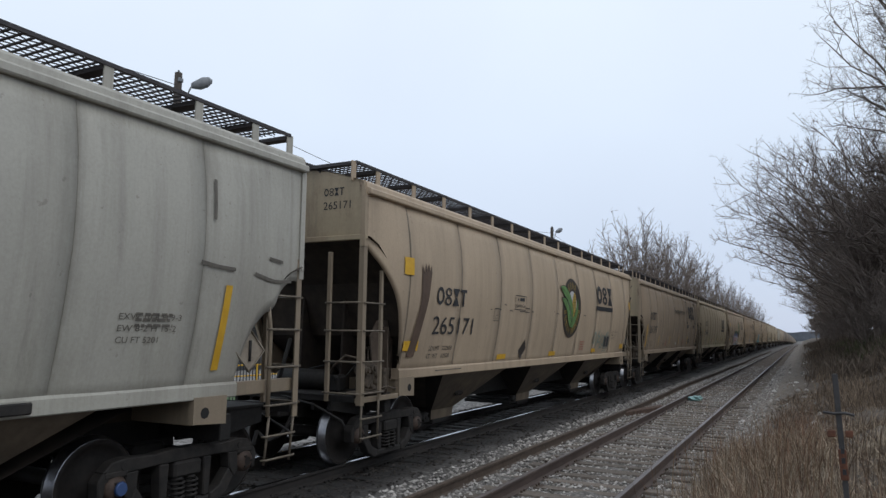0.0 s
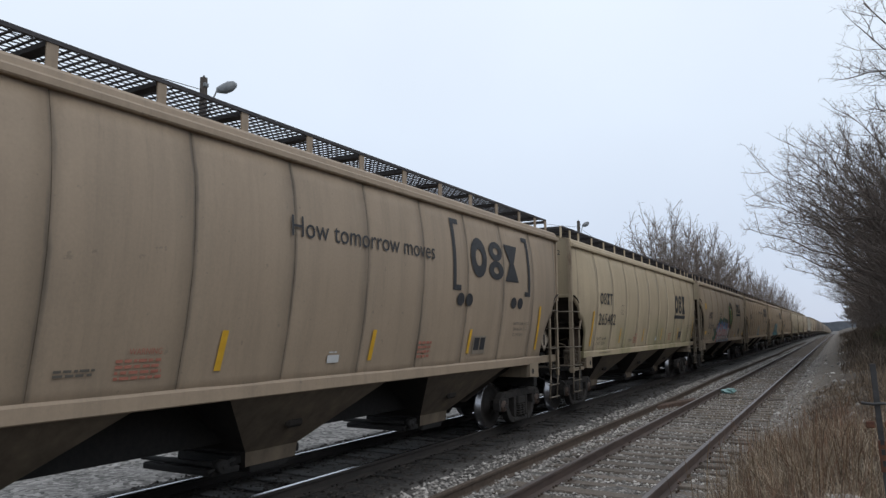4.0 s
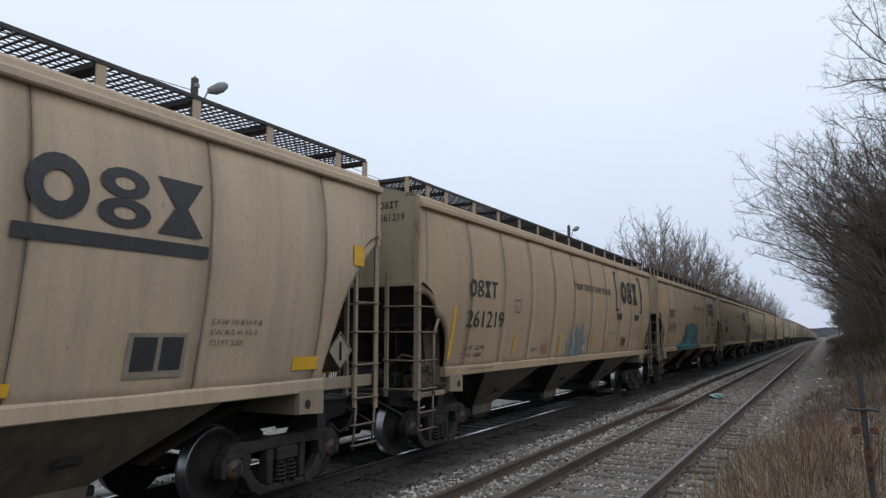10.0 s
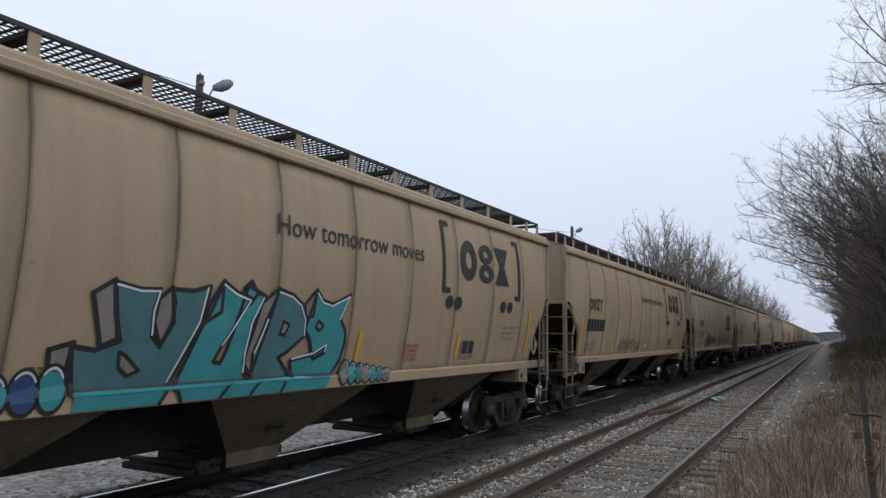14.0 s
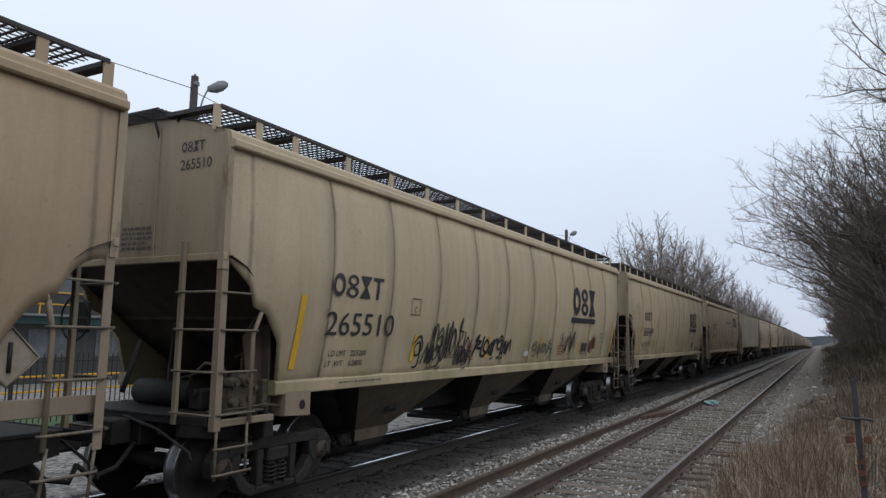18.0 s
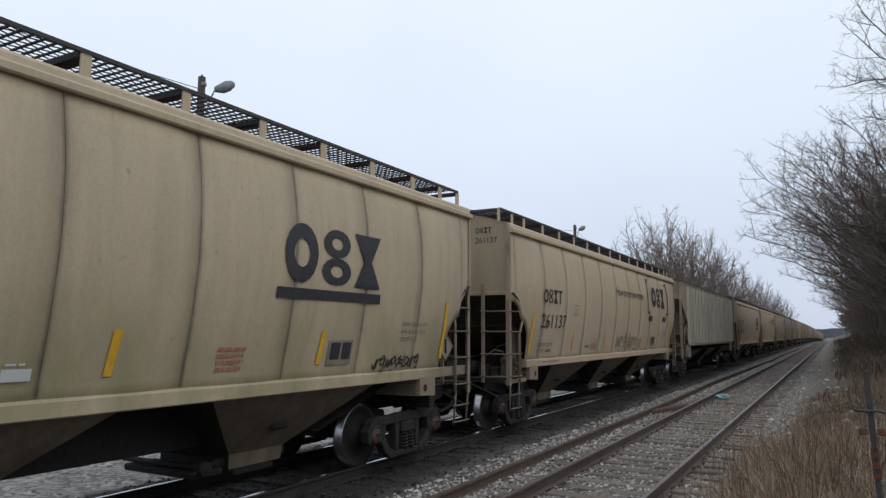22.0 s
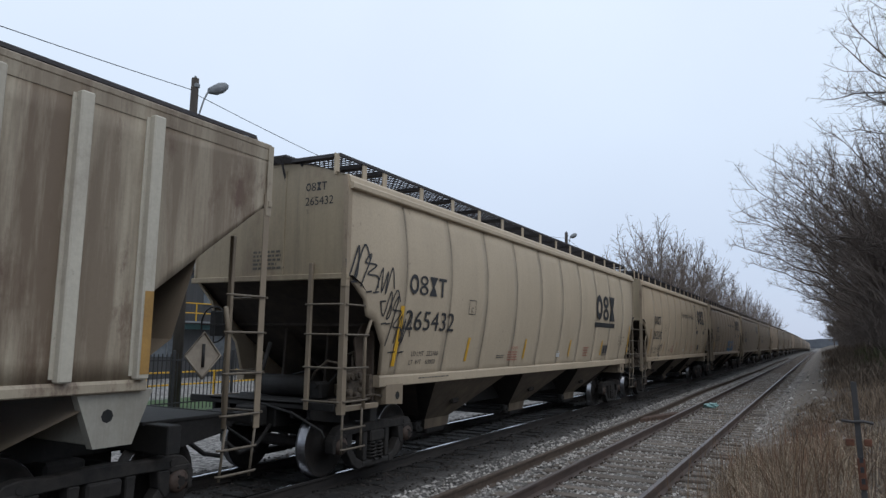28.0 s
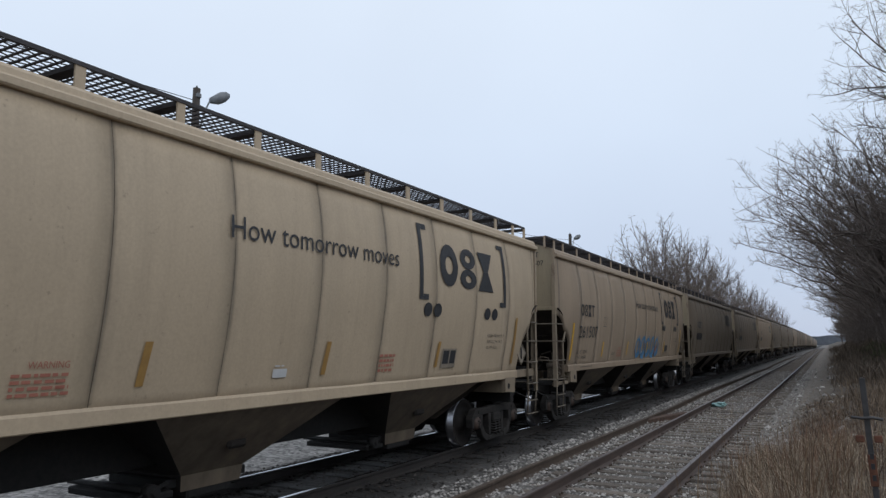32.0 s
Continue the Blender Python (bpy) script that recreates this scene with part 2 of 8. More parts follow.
def add_box(bm, lo, hi, bevel=0.0, mat=0):
    v = [bm.verts.new((x, y, z)) for x in (lo[0], hi[0]) for y in (lo[1], hi[1]) for z in (lo[2], hi[2])]
    fs = [bm.faces.new([v[i] for i in q]) for q in
          ((0, 1, 3, 2), (4, 6, 7, 5), (0, 4, 5, 1), (2, 3, 7, 6), (0, 2, 6, 4), (1, 5, 7, 3))]
    for f in fs:
        f.material_index = mat
    if bevel:
        es = list({ed for f in fs for ed in f.edges})
        bmesh.ops.bevel(bm, geom=es, offset=bevel, segments=1, affect="EDGES", profile=0.5)
    return fs


def box_mesh(name, lo, hi, mat, bevel=0.0):
    bm = bmesh.new()
    add_box(bm, lo, hi, bevel)
    return mesh_of(bm, name, mat)


def add_tube(bm, a, b, ra, rb=None, sides=8, mat=0, caps=True):
    a, b, rb = Vector(a), Vector(b), ra if rb is None else rb
    q = (b - a).to_track_quat("Z", "Y")
    rings = []
    for c, r in ((a, ra), (b, rb)):
        rings.append([bm.verts.new(c + q @ Vector((r * math.cos(s), r * math.sin(s), 0)))
                      for s in (2 * math.pi * i / sides for i in range(sides))])
    for i in range(sides):
        f = bm.faces.new((rings[0][i], rings[0][(i + 1) % sides], rings[1][(i + 1) % sides], rings[1][i]))
        f.smooth, f.material_index = sides > 5, mat
    if caps:
        bm.faces.new(rings[0][::-1]).material_index = mat
        bm.faces.new(rings[1]).material_index = mat


def add_pipe(bm, pts, r, sides=6, mat=0):
    """A round bar bent through points, in one piece."""
    pts = [Vector(p) for p in pts]
    rings = []
    up = Vector((0.13, 0.31, 0.94)).normalized()
    for i, p in enumerate(pts):
        d = (pts[min(i + 1, len(pts) - 1)] - pts[max(i - 1, 0)]).normalized()
        if abs(d.dot(up)) > 0.97:
            up = Vector((0.9, 0.3, 0.1)).normalized()
        a = d.cross(up).normalized()
        b = d.cross(a)
        rings.append([bm.verts.new(p + (a * math.cos(t) + b * math.sin(t)) * r) for t in (2 * math.pi * k / sides for k in range(sides))])
    for r0, r1 in zip(rings, rings[1:]):
        for k in range(sides):
            f = bm.faces.new((r0[k], r1[k], r1[(k + 1) % sides], r0[(k + 1) % sides]))
            f.smooth, f.material_index = sides > 3, mat
    for ring in (rings[0], rings[-1][::-1]):
        bm.faces.new(ring).material_index = mat


def add_prism(bm, outline, x0, x1, mat=0):
    """A flat outline of (y, z), pushed out from x0 to x1."""
    a = [bm.verts.new((x0, y, z)) for y, z in outline]
    b = [bm.verts.new((x1, y, z)) for y, z in outline]
    k = len(outline)
    fs = [bm.faces.new(a[::-1]), bm.faces.new(b)]
    fs += [bm.faces.new((a[i], a[(i + 1) % k], b[(i + 1) % k], b[i])) for i in range(k)]
    for f in fs:
        f.material_index = mat
    return fs


def add_lathe(bm, profile, sides=24, axis="X", mats=None):
    """Turns (along, radius) about the axis."""
    rings = []
    for s, r in profile:
        ring = []
        for i in range(sides):
            a = 2 * math.pi * i / sides
            ring.append(bm.verts.new((s, r * math.cos(a), r * math.sin(a))))
        rings.append(ring)
    for j in range(len(rings) - 1):
        for i in range(sides):
            f = bm.faces.new((rings[j][i], rings[j][(i + 1) % sides], rings[j + 1][(i + 1) % sides], rings[j + 1][i]))
            f.smooth = True
            if mats:
                f.material_index = mats[j]
    bm.faces.new(rings[0][::-1])
    bm.faces.new(rings[-1])


def sheet_mesh(name, columns, mat, thick=0.0, smooth=True):
    """A skin through columns of points."""
    verts = [v for col in columns for v in col]
    m = len(columns[0])
    faces = [(i * m + j, (i + 1) * m + j, (i + 1) * m + j + 1, i * m + j + 1)
             for i in range(len(columns) - 1) for j in range(m - 1)]
    me = bpy.data.meshes.new(name)
    me.from_pydata(verts, [], faces)
    me.materials.append(mat)
    if smooth:
        for poly in me.polygons:
            poly.use_smooth = True
    return me


# ---- the plan: tracks along y, rail heads at z = 0 ----
NEAR_X = -2.907          # centre of the empty track
TRAIN_X = -7.15          # centre of the train's track
GAUGE = 0.7525
PITCH = 18.3             # coupled length of a hopper car
SPEED = 7.32
AHEAD = 420.0


def dip(y):
    """The line falls away gently far ahead."""
    return -1.6e-5 * max(0.0, y - 120) ** 2


def ground_z(x, y):
    pts = GROUND
    for (xa, za), (xb, zb) in zip(pts, pts[1:]):
        if x <= xb:
            f = max(0.0, (x - xa) / (xb - xa))
            return za + (zb - za) * f * f * (3 - 2 * f) + dip(y)
    return pts[-1][1] + dip(y)


GROUND = [(-400, -0.5), (-60, -0.5), (-12, -0.45), (-9.6, -0.42), (-8.7, -0.19), (-5.6, -0.19), (-5.0, -0.25), (-4.2, -0.2), (-1.6, -0.2),
          (-1.0, -0.05), (0.0, 0.3), (1.2, 0.6), (4, 1.7), (9, 3.4), (30, 5.0), (400, 6.0)]


# ---- hopper cars: y runs from the front end (-) to the rear (+), x towards the empty track ----
PROFILE = [(1.0, 1.34), (1.3, 1.37), (1.45, 1.395), (2.0, 1.50), (2.3, 1.545), (2.65, 1.588), (3.0, 1.60), (3.3, 1.593), (3.6, 1.562), (3.95, 1.502), (4.15, 1.455), (4.6, 1.3)]
STYLES = {  # half length of the body, then the cut-out at its lower end corners as (from the end, height)
    "round": dict(half=8.42, cut=[(0, 2.63), (0.22, 2.65), (0.46, 2.51), (0.55, 2.27), (0.76, 2.21), (0.99, 1.89), (1.07, 1.30)],
                  wall=2.82, flat=0),
    "angled": dict(half=8.42, cut=[(0, 2.84), (0.10, 2.80), (0.42, 2.52), (0.50, 2.29), (0.70, 2.21), (0.96, 1.88), (1.05, 1.30)],
                   wall=2.84, flat=0),
    "slope": dict(half=8.9, cut=[(0, 3.42), (0.12, 3.24), (0.54, 2.94), (0.90, 2.53), (1.05, 2.09), (1.19, 1.60), (1.22, 1.30)],
                  wall=3.42, flat=0),
    "shifted": dict(half=8.3, cut=[(0, 2.84), (0.10, 2.80), (0.42, 2.52), (0.50, 2.29), (0.70, 2.21), (0.96, 1.88), (1.05, 1.30)],
                    wall=2.84, flat=0),
    "ribbed": dict(half=9.3, cut=[(0, 3.56), (0.06, 3.52), (1.58, 2.38), (1.595, 1.9), (1.61, 1.64), (1.62, 1.60), (1.63, 1.56)],
                   wall=3.55, flat=1),
}


def rounded(cut):
    """Cuts the corners off a broken line, so that it runs in curves."""
    for _ in range(2):
        soft = [cut[0]]
        for (ya, za), (yb, zb) in zip(cut, cut[1:]):
            soft += [(ya * 0.75 + yb * 0.25, za * 0.75 + zb * 0.25), (ya * 0.25 + yb * 0.75, za * 0.25 + zb * 0.75)]
        cut = soft + [cut[-1]]
    return cut


for kind_ in ("round", "slope"):
    STYLES[kind_]["cut"] = rounded(STYLES[kind_]["cut"])
CACHE = {}


def side_x(z, style, y=0.0):
    """The bulge of a side; towards the ends it runs out into a flat sheet."""
    if STYLES[style]["flat"]:
        return 1.46
    for (za, xa), (zb, xb) in zip(PROFILE, PROFILE[1:]):
        if z <= zb:
            x = xa + (xb - xa) * (z - za) / (zb - za)
            f = min(1.0, max(0.0, (STYLES[style]["half"] - abs(y) - 0.05) / 1.5))
            plain = 1.345 + 0.11 * min(1.0, (z - 1.0) / 1.2) + 0.01
            return plain + (x - plain) * f * (2 - f) if x > plain else x
    return 1.2


def cached(key, mat, build):
    """One mesh for all that share a shape and a material."""
    if key not in CACHE:
        CACHE[key] = build()
    made = key + (mat.name if mat else "",)
    if made not in CACHE:
        me = CACHE[key].copy()
        if mat:
            me.materials.clear()
            me.materials.append(mat)
        CACHE[made] = me
    return CACHE[made]


def low_edge(style, y):
    st = STYLES[style]
    d = st["half"] - abs(y)
    cut = st["cut"]
    for (da, za), (db, zb) in zip(cut, cut[1:]):
        if d <= db:
            return za + (zb - za) * max(0.0, d - da) / max(1e-6, db - da)
    return cut[-1][1]


def panel_edges(style):
    half = STYLES[style]["half"]
    if style == "ribbed":
        inner = [-7.75, -7.0, -6.2, -5.35, -4.5, -3.6, -2.7, -1.8, -0.85, 0.05, 0.95, 1.8, 2.7, 3.55, 4.4, 5.25, 6.1, 6.87, 7.64]
    else:
        start, pitch = SEAMS[style]
        inner = [start + pitch * i for i in range(9 if style == "slope" else 10)]
    return [-half] + inner + [half]


def panel_mesh(style, a, b, sign, top=4.07):
    """One side sheet between two seams: bulged, with a lip turned in along its edges."""
    flat = STYLES[style]["flat"]
    gap = {"round": 0.006, "angled": 0.006, "shifted": 0.007, "slope": 0.008, "ribbed": 0.0}[style]
    a, b = a + gap, b - gap
    half = STYLES[style]["half"]
    ys = {round(a + (b - a) * i / (6 if b - a < 3 else 24), 4) for i in range(7 if b - a < 3 else 25)}
    for d, _ in STYLES[style]["cut"]:
        for y in (-half + d, half - d):
            if a < y < b:
                ys.add(round(y, 4))
    ys = sorted(ys)
    cols = []
    for y in ys:
        lo = low_edge(style, y)
        f = (y - a) / (b - a)
        swell = (0.012 if not flat else 0.003) * (1 - (2 * f - 1) ** 4)
        col = []
        for j in range(13):
            z = lo + (top - lo) * j / 12
            n = noise.noise((y * 0.9, z * 0.8, sign * 3.1 + half)) * 0.007
            col.append((sign * (side_x(z, style, y) - 0.004 + swell + n * min(1, 4 * f, 4 - 4 * f)), y, z))
        lip0, lip1 = col[0], col[-1]
        cols.append([(lip0[0] - sign * 0.05, y, lip0[2] + 0.01)] + col + [(lip1[0] - sign * 0.05, y, lip1[2])])
    first = [(x - sign * 0.04, y, z) for x, y, z in cols[0]]
    last = [(x - sign * 0.04, y, z) for x, y, z in cols[-1]]
    me = sheet_mesh("side_panel", [first] + cols + [last], PAINT["tan"])
    if sign < 0:
        me.flip_normals()
    return me


def seam_mesh(style, y):
    """The weld between two side sheets, full of dirt."""
    rows = []
    for j in range(13):
        z = low_edge(style, y) + 0.02 + (4.05 - low_edge(style, y)) * j / 12
        w = 0.03
        x = side_x(z, style, y) - 0.010
        rows.append([(x, y - w, z), (x, y + w, z)])
    me = sheet_mesh("seam", rows, SEAM_DIRT)
    me.flip_normals()
    return me


def rib_mesh(style, y):
    bm = bmesh.new()
    add_box(bm, (1.45, y - 0.065, 1.57), (1.55, y + 0.065, 4.12), 0.014)
    add_box(bm, (1.45, y - 0.10, 1.60), (1.472, y + 0.10, 4.10), 0.004)
    return mesh_of(bm, "rib", PAINT["tan"])


def chord_mesh(half, sign, plain=False):
    bm = bmesh.new()
    pts = [(1.38, 4.05), (1.535, 4.055), (1.55, 4.07), (1.55, 4.13), (1.54, 4.142), (1.50, 4.152), (1.488, 4.17), (1.478, 4.225), (1.445, 4.262), (1.34, 4.285)]
    if plain:  # no lip, the side runs up to the eave
        pts = [(1.38, 4.062), (1.467, 4.062), (1.47, 4.19), (1.478, 4.20), (1.478, 4.25), (1.462, 4.262), (1.34, 4.285)]
    a = [bm.verts.new((sign * x, -half + 0.02, z)) for x, z in pts]
    b = [bm.verts.new((sign * x, half - 0.02, z)) for x, z in pts]
    for i in range(len(pts) - 1):
        bm.faces.new((a[i], b[i], b[i + 1], a[i + 1]))
    bm.faces.new(a)
    bm.faces.new(b[::-1])
    bmesh.ops.recalc_face_normals(bm, faces=bm.faces)
    return mesh_of(bm, "top_chord", PAINT["tan"])


def sill_mesh(half, cut_in, sign, style):
    bm = bmesh.new()
    y = half - cut_in + 0.06
    z0, z1 = (1.27, 1.44) if style != "ribbed" else (1.46, 1.57)
    x = side_x(1.4, style)
    pts = [(x - 0.12, z1), (x + 0.012, z1 - 0.0), (x + 0.03, z1 - 0.03), (x + 0.03, z0 + 0.012), (x + 0.018, z0), (x - 0.12, z0)]
    a = [bm.verts.new((sign * px, -y, z)) for px, z in pts]
    b = [bm.verts.new((sign * px, y, z)) for px, z in pts]
    for i in range(len(pts)):
        j = (i + 1) % len(pts)
        bm.faces.new((a[i], b[i], b[j], a[j]))
    bm.faces.new(a)
    bm.faces.new(b[::-1])
    bmesh.ops.recalc_face_normals(bm, faces=bm.faces)
    return mesh_of(bm, "side_sill", PAINT["tan"])


def sill_end_mesh(style, sign, end):
    """The open stretch of the sill that carries the ladder beyond the body."""
    half, x = STYLES[style]["half"], side_x(1.4, style)
    y0, y1 = sorted((end * (half - STYLES[style]["cut"][-1][0] + 0.061), end * (half - 0.04)))
    bm = bmesh.new()
    z0, z1 = (1.275, 1.432) if end > 0 else (0.985, 1.06)
    add_box(bm, (min(sign * (x - 0.05), sign * (x + 0.026)), y0, z0), (max(sign * (x - 0.05), sign * (x + 0.026)), y1, z1), 0.008)
    return mesh_of(bm, "sill_end", PAINT["tan"])


def roof_z(x):
    return 4.53 - 0.28 * (abs(x) / 1.42) ** 2.2


def roof_mesh(half):
    xs_ = [-1.44 + 0.18 * i for i in range(17)]
    ys_ = [-half + 2 * half * i / 24 for i in range(25)]
    bm = bmesh.new()
    grid = [[bm.verts.new((x, y, roof_z(x) + (0.015 if j % 2 else 0))) for x in xs_] for j, y in enumerate(ys_)]
    for i in range(24):
        for j in range(16):
            bm.faces.new((grid[i][j], grid[i][j + 1], grid[i + 1][j + 1], grid[i + 1][j])).smooth = True
    return mesh_of(bm, "roof", PAINT["tan"])


def end_wall_mesh(style, sign):
    """The flat sheet that closes the end, arched above, with its edge turned back."""
    st = STYLES[style]
    half, low = st["half"], st["wall"]
    y = sign * (half - 0.02)
    zs = [low + (4.2 - low) * i / 8 for i in range(9)]
    right = [(side_x(z, style, half) - 0.02, z) for z in zs]
    top = [(1.4 - 0.2 * i, roof_z(1.4 - 0.2 * i) - 0.004) for i in range(0, 15)]
    outline = right + top + [(-x, z) for x, z in right[::-1]]
    bm = bmesh.new()
    a = [bm.verts.new((x, y, z)) for x, z in outline]
    b = [bm.verts.new((x * 0.985, y - sign * 0.09, z)) for x, z in outline]
    bm.faces.new(a if sign < 0 else a[::-1])
    for i in range(len(a)):
        j = (i + 1) % len(a)
        bm.faces.new((a[i], a[j], b[j], b[i]))
    # upright seam and a grab iron, then the stiffener across the foot of the wall
    add_box(bm, (0.30, min(y, y + sign * 0.012), low), (0.335, max(y, y + sign * 0.012), 4.42), 0.003)
    # stiffener
    add_box(bm, (-1.5, y + sign * 0.004 - 0.03, low - 0.05), (1.5, y + sign * 0.004 + 0.03, low + 0.03), 0.008)
    bmesh.ops.recalc_face_normals(bm, faces=bm.faces)
    return mesh_of(bm, "end_wall", PAINT["tan"])


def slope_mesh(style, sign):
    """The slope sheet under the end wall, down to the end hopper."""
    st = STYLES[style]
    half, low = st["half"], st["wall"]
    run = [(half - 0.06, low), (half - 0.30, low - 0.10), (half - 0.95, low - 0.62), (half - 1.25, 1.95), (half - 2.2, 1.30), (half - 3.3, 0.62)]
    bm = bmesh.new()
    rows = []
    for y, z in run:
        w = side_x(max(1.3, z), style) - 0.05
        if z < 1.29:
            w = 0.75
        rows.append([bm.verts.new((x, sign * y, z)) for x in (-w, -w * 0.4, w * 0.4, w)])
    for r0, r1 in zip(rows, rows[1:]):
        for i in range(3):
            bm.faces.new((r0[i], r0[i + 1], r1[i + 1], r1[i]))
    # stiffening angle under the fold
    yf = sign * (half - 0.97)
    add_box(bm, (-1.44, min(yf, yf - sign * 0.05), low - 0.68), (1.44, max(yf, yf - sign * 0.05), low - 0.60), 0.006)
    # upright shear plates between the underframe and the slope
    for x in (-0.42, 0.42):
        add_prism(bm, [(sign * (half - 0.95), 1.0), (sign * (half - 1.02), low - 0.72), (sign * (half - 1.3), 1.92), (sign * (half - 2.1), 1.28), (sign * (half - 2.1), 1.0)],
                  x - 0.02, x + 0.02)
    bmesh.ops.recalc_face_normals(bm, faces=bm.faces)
    return mesh_of(bm, "end_slope", SLOPE_DIRT_SHADE)


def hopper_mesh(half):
    """One bay: two side sheets as painted, two end sheets with soot and shade in their colour, from the sill down to
    the outlet.
    """
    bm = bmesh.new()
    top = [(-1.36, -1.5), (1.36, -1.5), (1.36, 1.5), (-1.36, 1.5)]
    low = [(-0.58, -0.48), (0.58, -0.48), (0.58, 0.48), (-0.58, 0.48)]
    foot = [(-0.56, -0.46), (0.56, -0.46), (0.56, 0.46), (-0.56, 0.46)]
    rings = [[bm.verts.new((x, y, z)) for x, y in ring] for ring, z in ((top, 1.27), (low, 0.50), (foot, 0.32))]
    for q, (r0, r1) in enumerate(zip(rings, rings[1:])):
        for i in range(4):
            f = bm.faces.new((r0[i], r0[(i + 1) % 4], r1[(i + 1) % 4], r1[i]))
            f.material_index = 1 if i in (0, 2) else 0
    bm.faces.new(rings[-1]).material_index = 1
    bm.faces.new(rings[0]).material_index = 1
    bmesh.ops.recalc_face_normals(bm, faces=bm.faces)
    return mesh_of(bm, "hopper", HOPPER_PAINT, HOPPER_SOOT_SHADE)


def bracket_mesh():
    bm = bmesh.new()
    add_box(bm, (0.90, -0.15, 0.78), (0.985, 0.15, 0.90), 0.035)
    return mesh_of(bm, "vibrator_bracket", HOPPER_SOOT_SHADE)


def outlet_mesh():
    bm = bmesh.new()
    add_box(bm, (-0.5, -0.62, 0.36), (0.5, 0.62, 0.47), 0.015)
    add_box(bm, (-0.62, -1.05, 0.30), (0.62, -0.60, 0.38), 0.015)
    add_box(bm, (-0.55, -0.35, 0.22), (0.55, 0.35, 0.37), 0.02)
    add_tube(bm, (-0.75, -0.95, 0.42), (0.75, -0.95, 0.42), 0.035, 0.035, 8)
    add_tube(bm, (0.60, -0.95, 0.42), (0.72, -0.95, 0.42), 0.085, 0.085, 8)
    add_tube(bm, (0.62, -1.12, 0.36), (0.62, -0.7, 0.47), 0.025, 0.025, 6)
    return mesh_of(bm, "outlet_gate", DARK_STEEL)


def centre_sill_mesh(half):
    bm = bmesh.new()
    for s in (-1, 1):
        add_box(bm, (-0.33, s * (half - 3.0) if s < 0 else half - 3.0, 0.72), (0.33, s * half if s > 0 else -half + 0.0, 1.08), 0.015) if s > 0 \
            else add_box(bm, (-0.33, -half, 0.72), (0.33, -half + 3.0, 1.08), 0.015)
        add_box(bm, (-0.2, min(s * half, s * (half + 0.25)), 0.74), (0.2, max(s * half, s * (half + 0.25)), 1.02), 0.02)
    add_box(bm, (-0.42, -half + 3.0, 0.64), (0.42, half - 3.0, 1.26), 0.01)
    return mesh_of(bm, "centre_sill", DARK_STEEL)


def coupler_mesh(reach, sign):
    """Shank and knuckle, to the middle of the gap between two cars."""
    bm = bmesh.new()
    s = sign
    add_box(bm, (-0.08, min(0, s * reach), 0.80), (0.08, max(0, s * (reach - 0.2)) if s > 0 else 0, 0.95), 0.02) if s > 0 \
        else add_box(bm, (-0.08, -(reach - 0.2), 0.80), (0.08, 0, 0.95), 0.02)
    y0, y1 = sorted((s * (reach - 0.28), s * (reach + 0.06)))
    add_box(bm, (-0.05 if s > 0 else -0.2, y0, 0.74), (0.2 if s > 0 else 0.05, y1, 1.0), 0.035)
    add_pipe(bm, [(0.25, 0, 0.75), (0.3, s * reach * 0.4, 0.52), (0.28, s * reach * 0.8, 0.45), (0.2, s * reach, 0.6)], 0.03, 6)
    add_pipe(bm, [(0.0, 0, 1.05), (0.75, s * 0.12, 0.95), (1.25, s * 0.12, 0.75), (1.3, s * 0.12, 0.66)], 0.018, 5)
    return mesh_of(bm, "coupler", DARK_STEEL)


def grating_mesh(half, sign, fine):
    """Running board beside the hatches: open steel grating on the roof's edge, of slats across and bent bars along."""
    x0, x1, z = 0.45, 1.245, 4.585
    me_v, me_f = [], []

    def bar(ax, ay, bx, by, w, h, top=0.0):
        d = Vector((bx - ax, by - ay)).normalized()
        px, py = -d.y * w, d.x * w
        k = len(me_v)
        for zz in (z - h, z + top):
            me_v.extend([(sign * (ax + px), ay + py, zz), (sign * (bx + px), by + py, zz), (sign * (bx - px), by - py, zz), (sign * (ax - px), ay - py, zz)])
        me_f.extend([(k, k + 1, k + 2, k + 3), (k, k + 4, k + 5, k + 1), (k + 2, k + 6, k + 7, k + 3)])

    end = half - 0.05
    for x in (x0, x1):
        bar(x, -end, x, end, 0.012, 0.03, 0.012)
    step, rows_ = (0.104, 10) if fine else (0.16, 4)
    n_ = int(2 * end / step)
    for i in range(n_):
        y = -end + step * i
        bar(x0, y, x1, y, 0.0125, 0.014)
        if fine:
            for j in range(1, rows_):
                x = x0 + (x1 - x0) * j / rows_
                bow = 0.014 if (i + j) % 2 else -0.014
                bar(x + bow, y + 0.01, x - bow, y + step - 0.01, 0.0055, 0.010)
    if not fine:
        for j in range(1, rows_):
            x = x0 + (x1 - x0) * j / rows_
            bar(x, -end, x, end, 0.03, 0.016)
    out_ = bpy.data.meshes.new("running_board")
    out_.from_pydata(me_v, [], me_f)
    out_.materials.append(GRATE)
    return out_


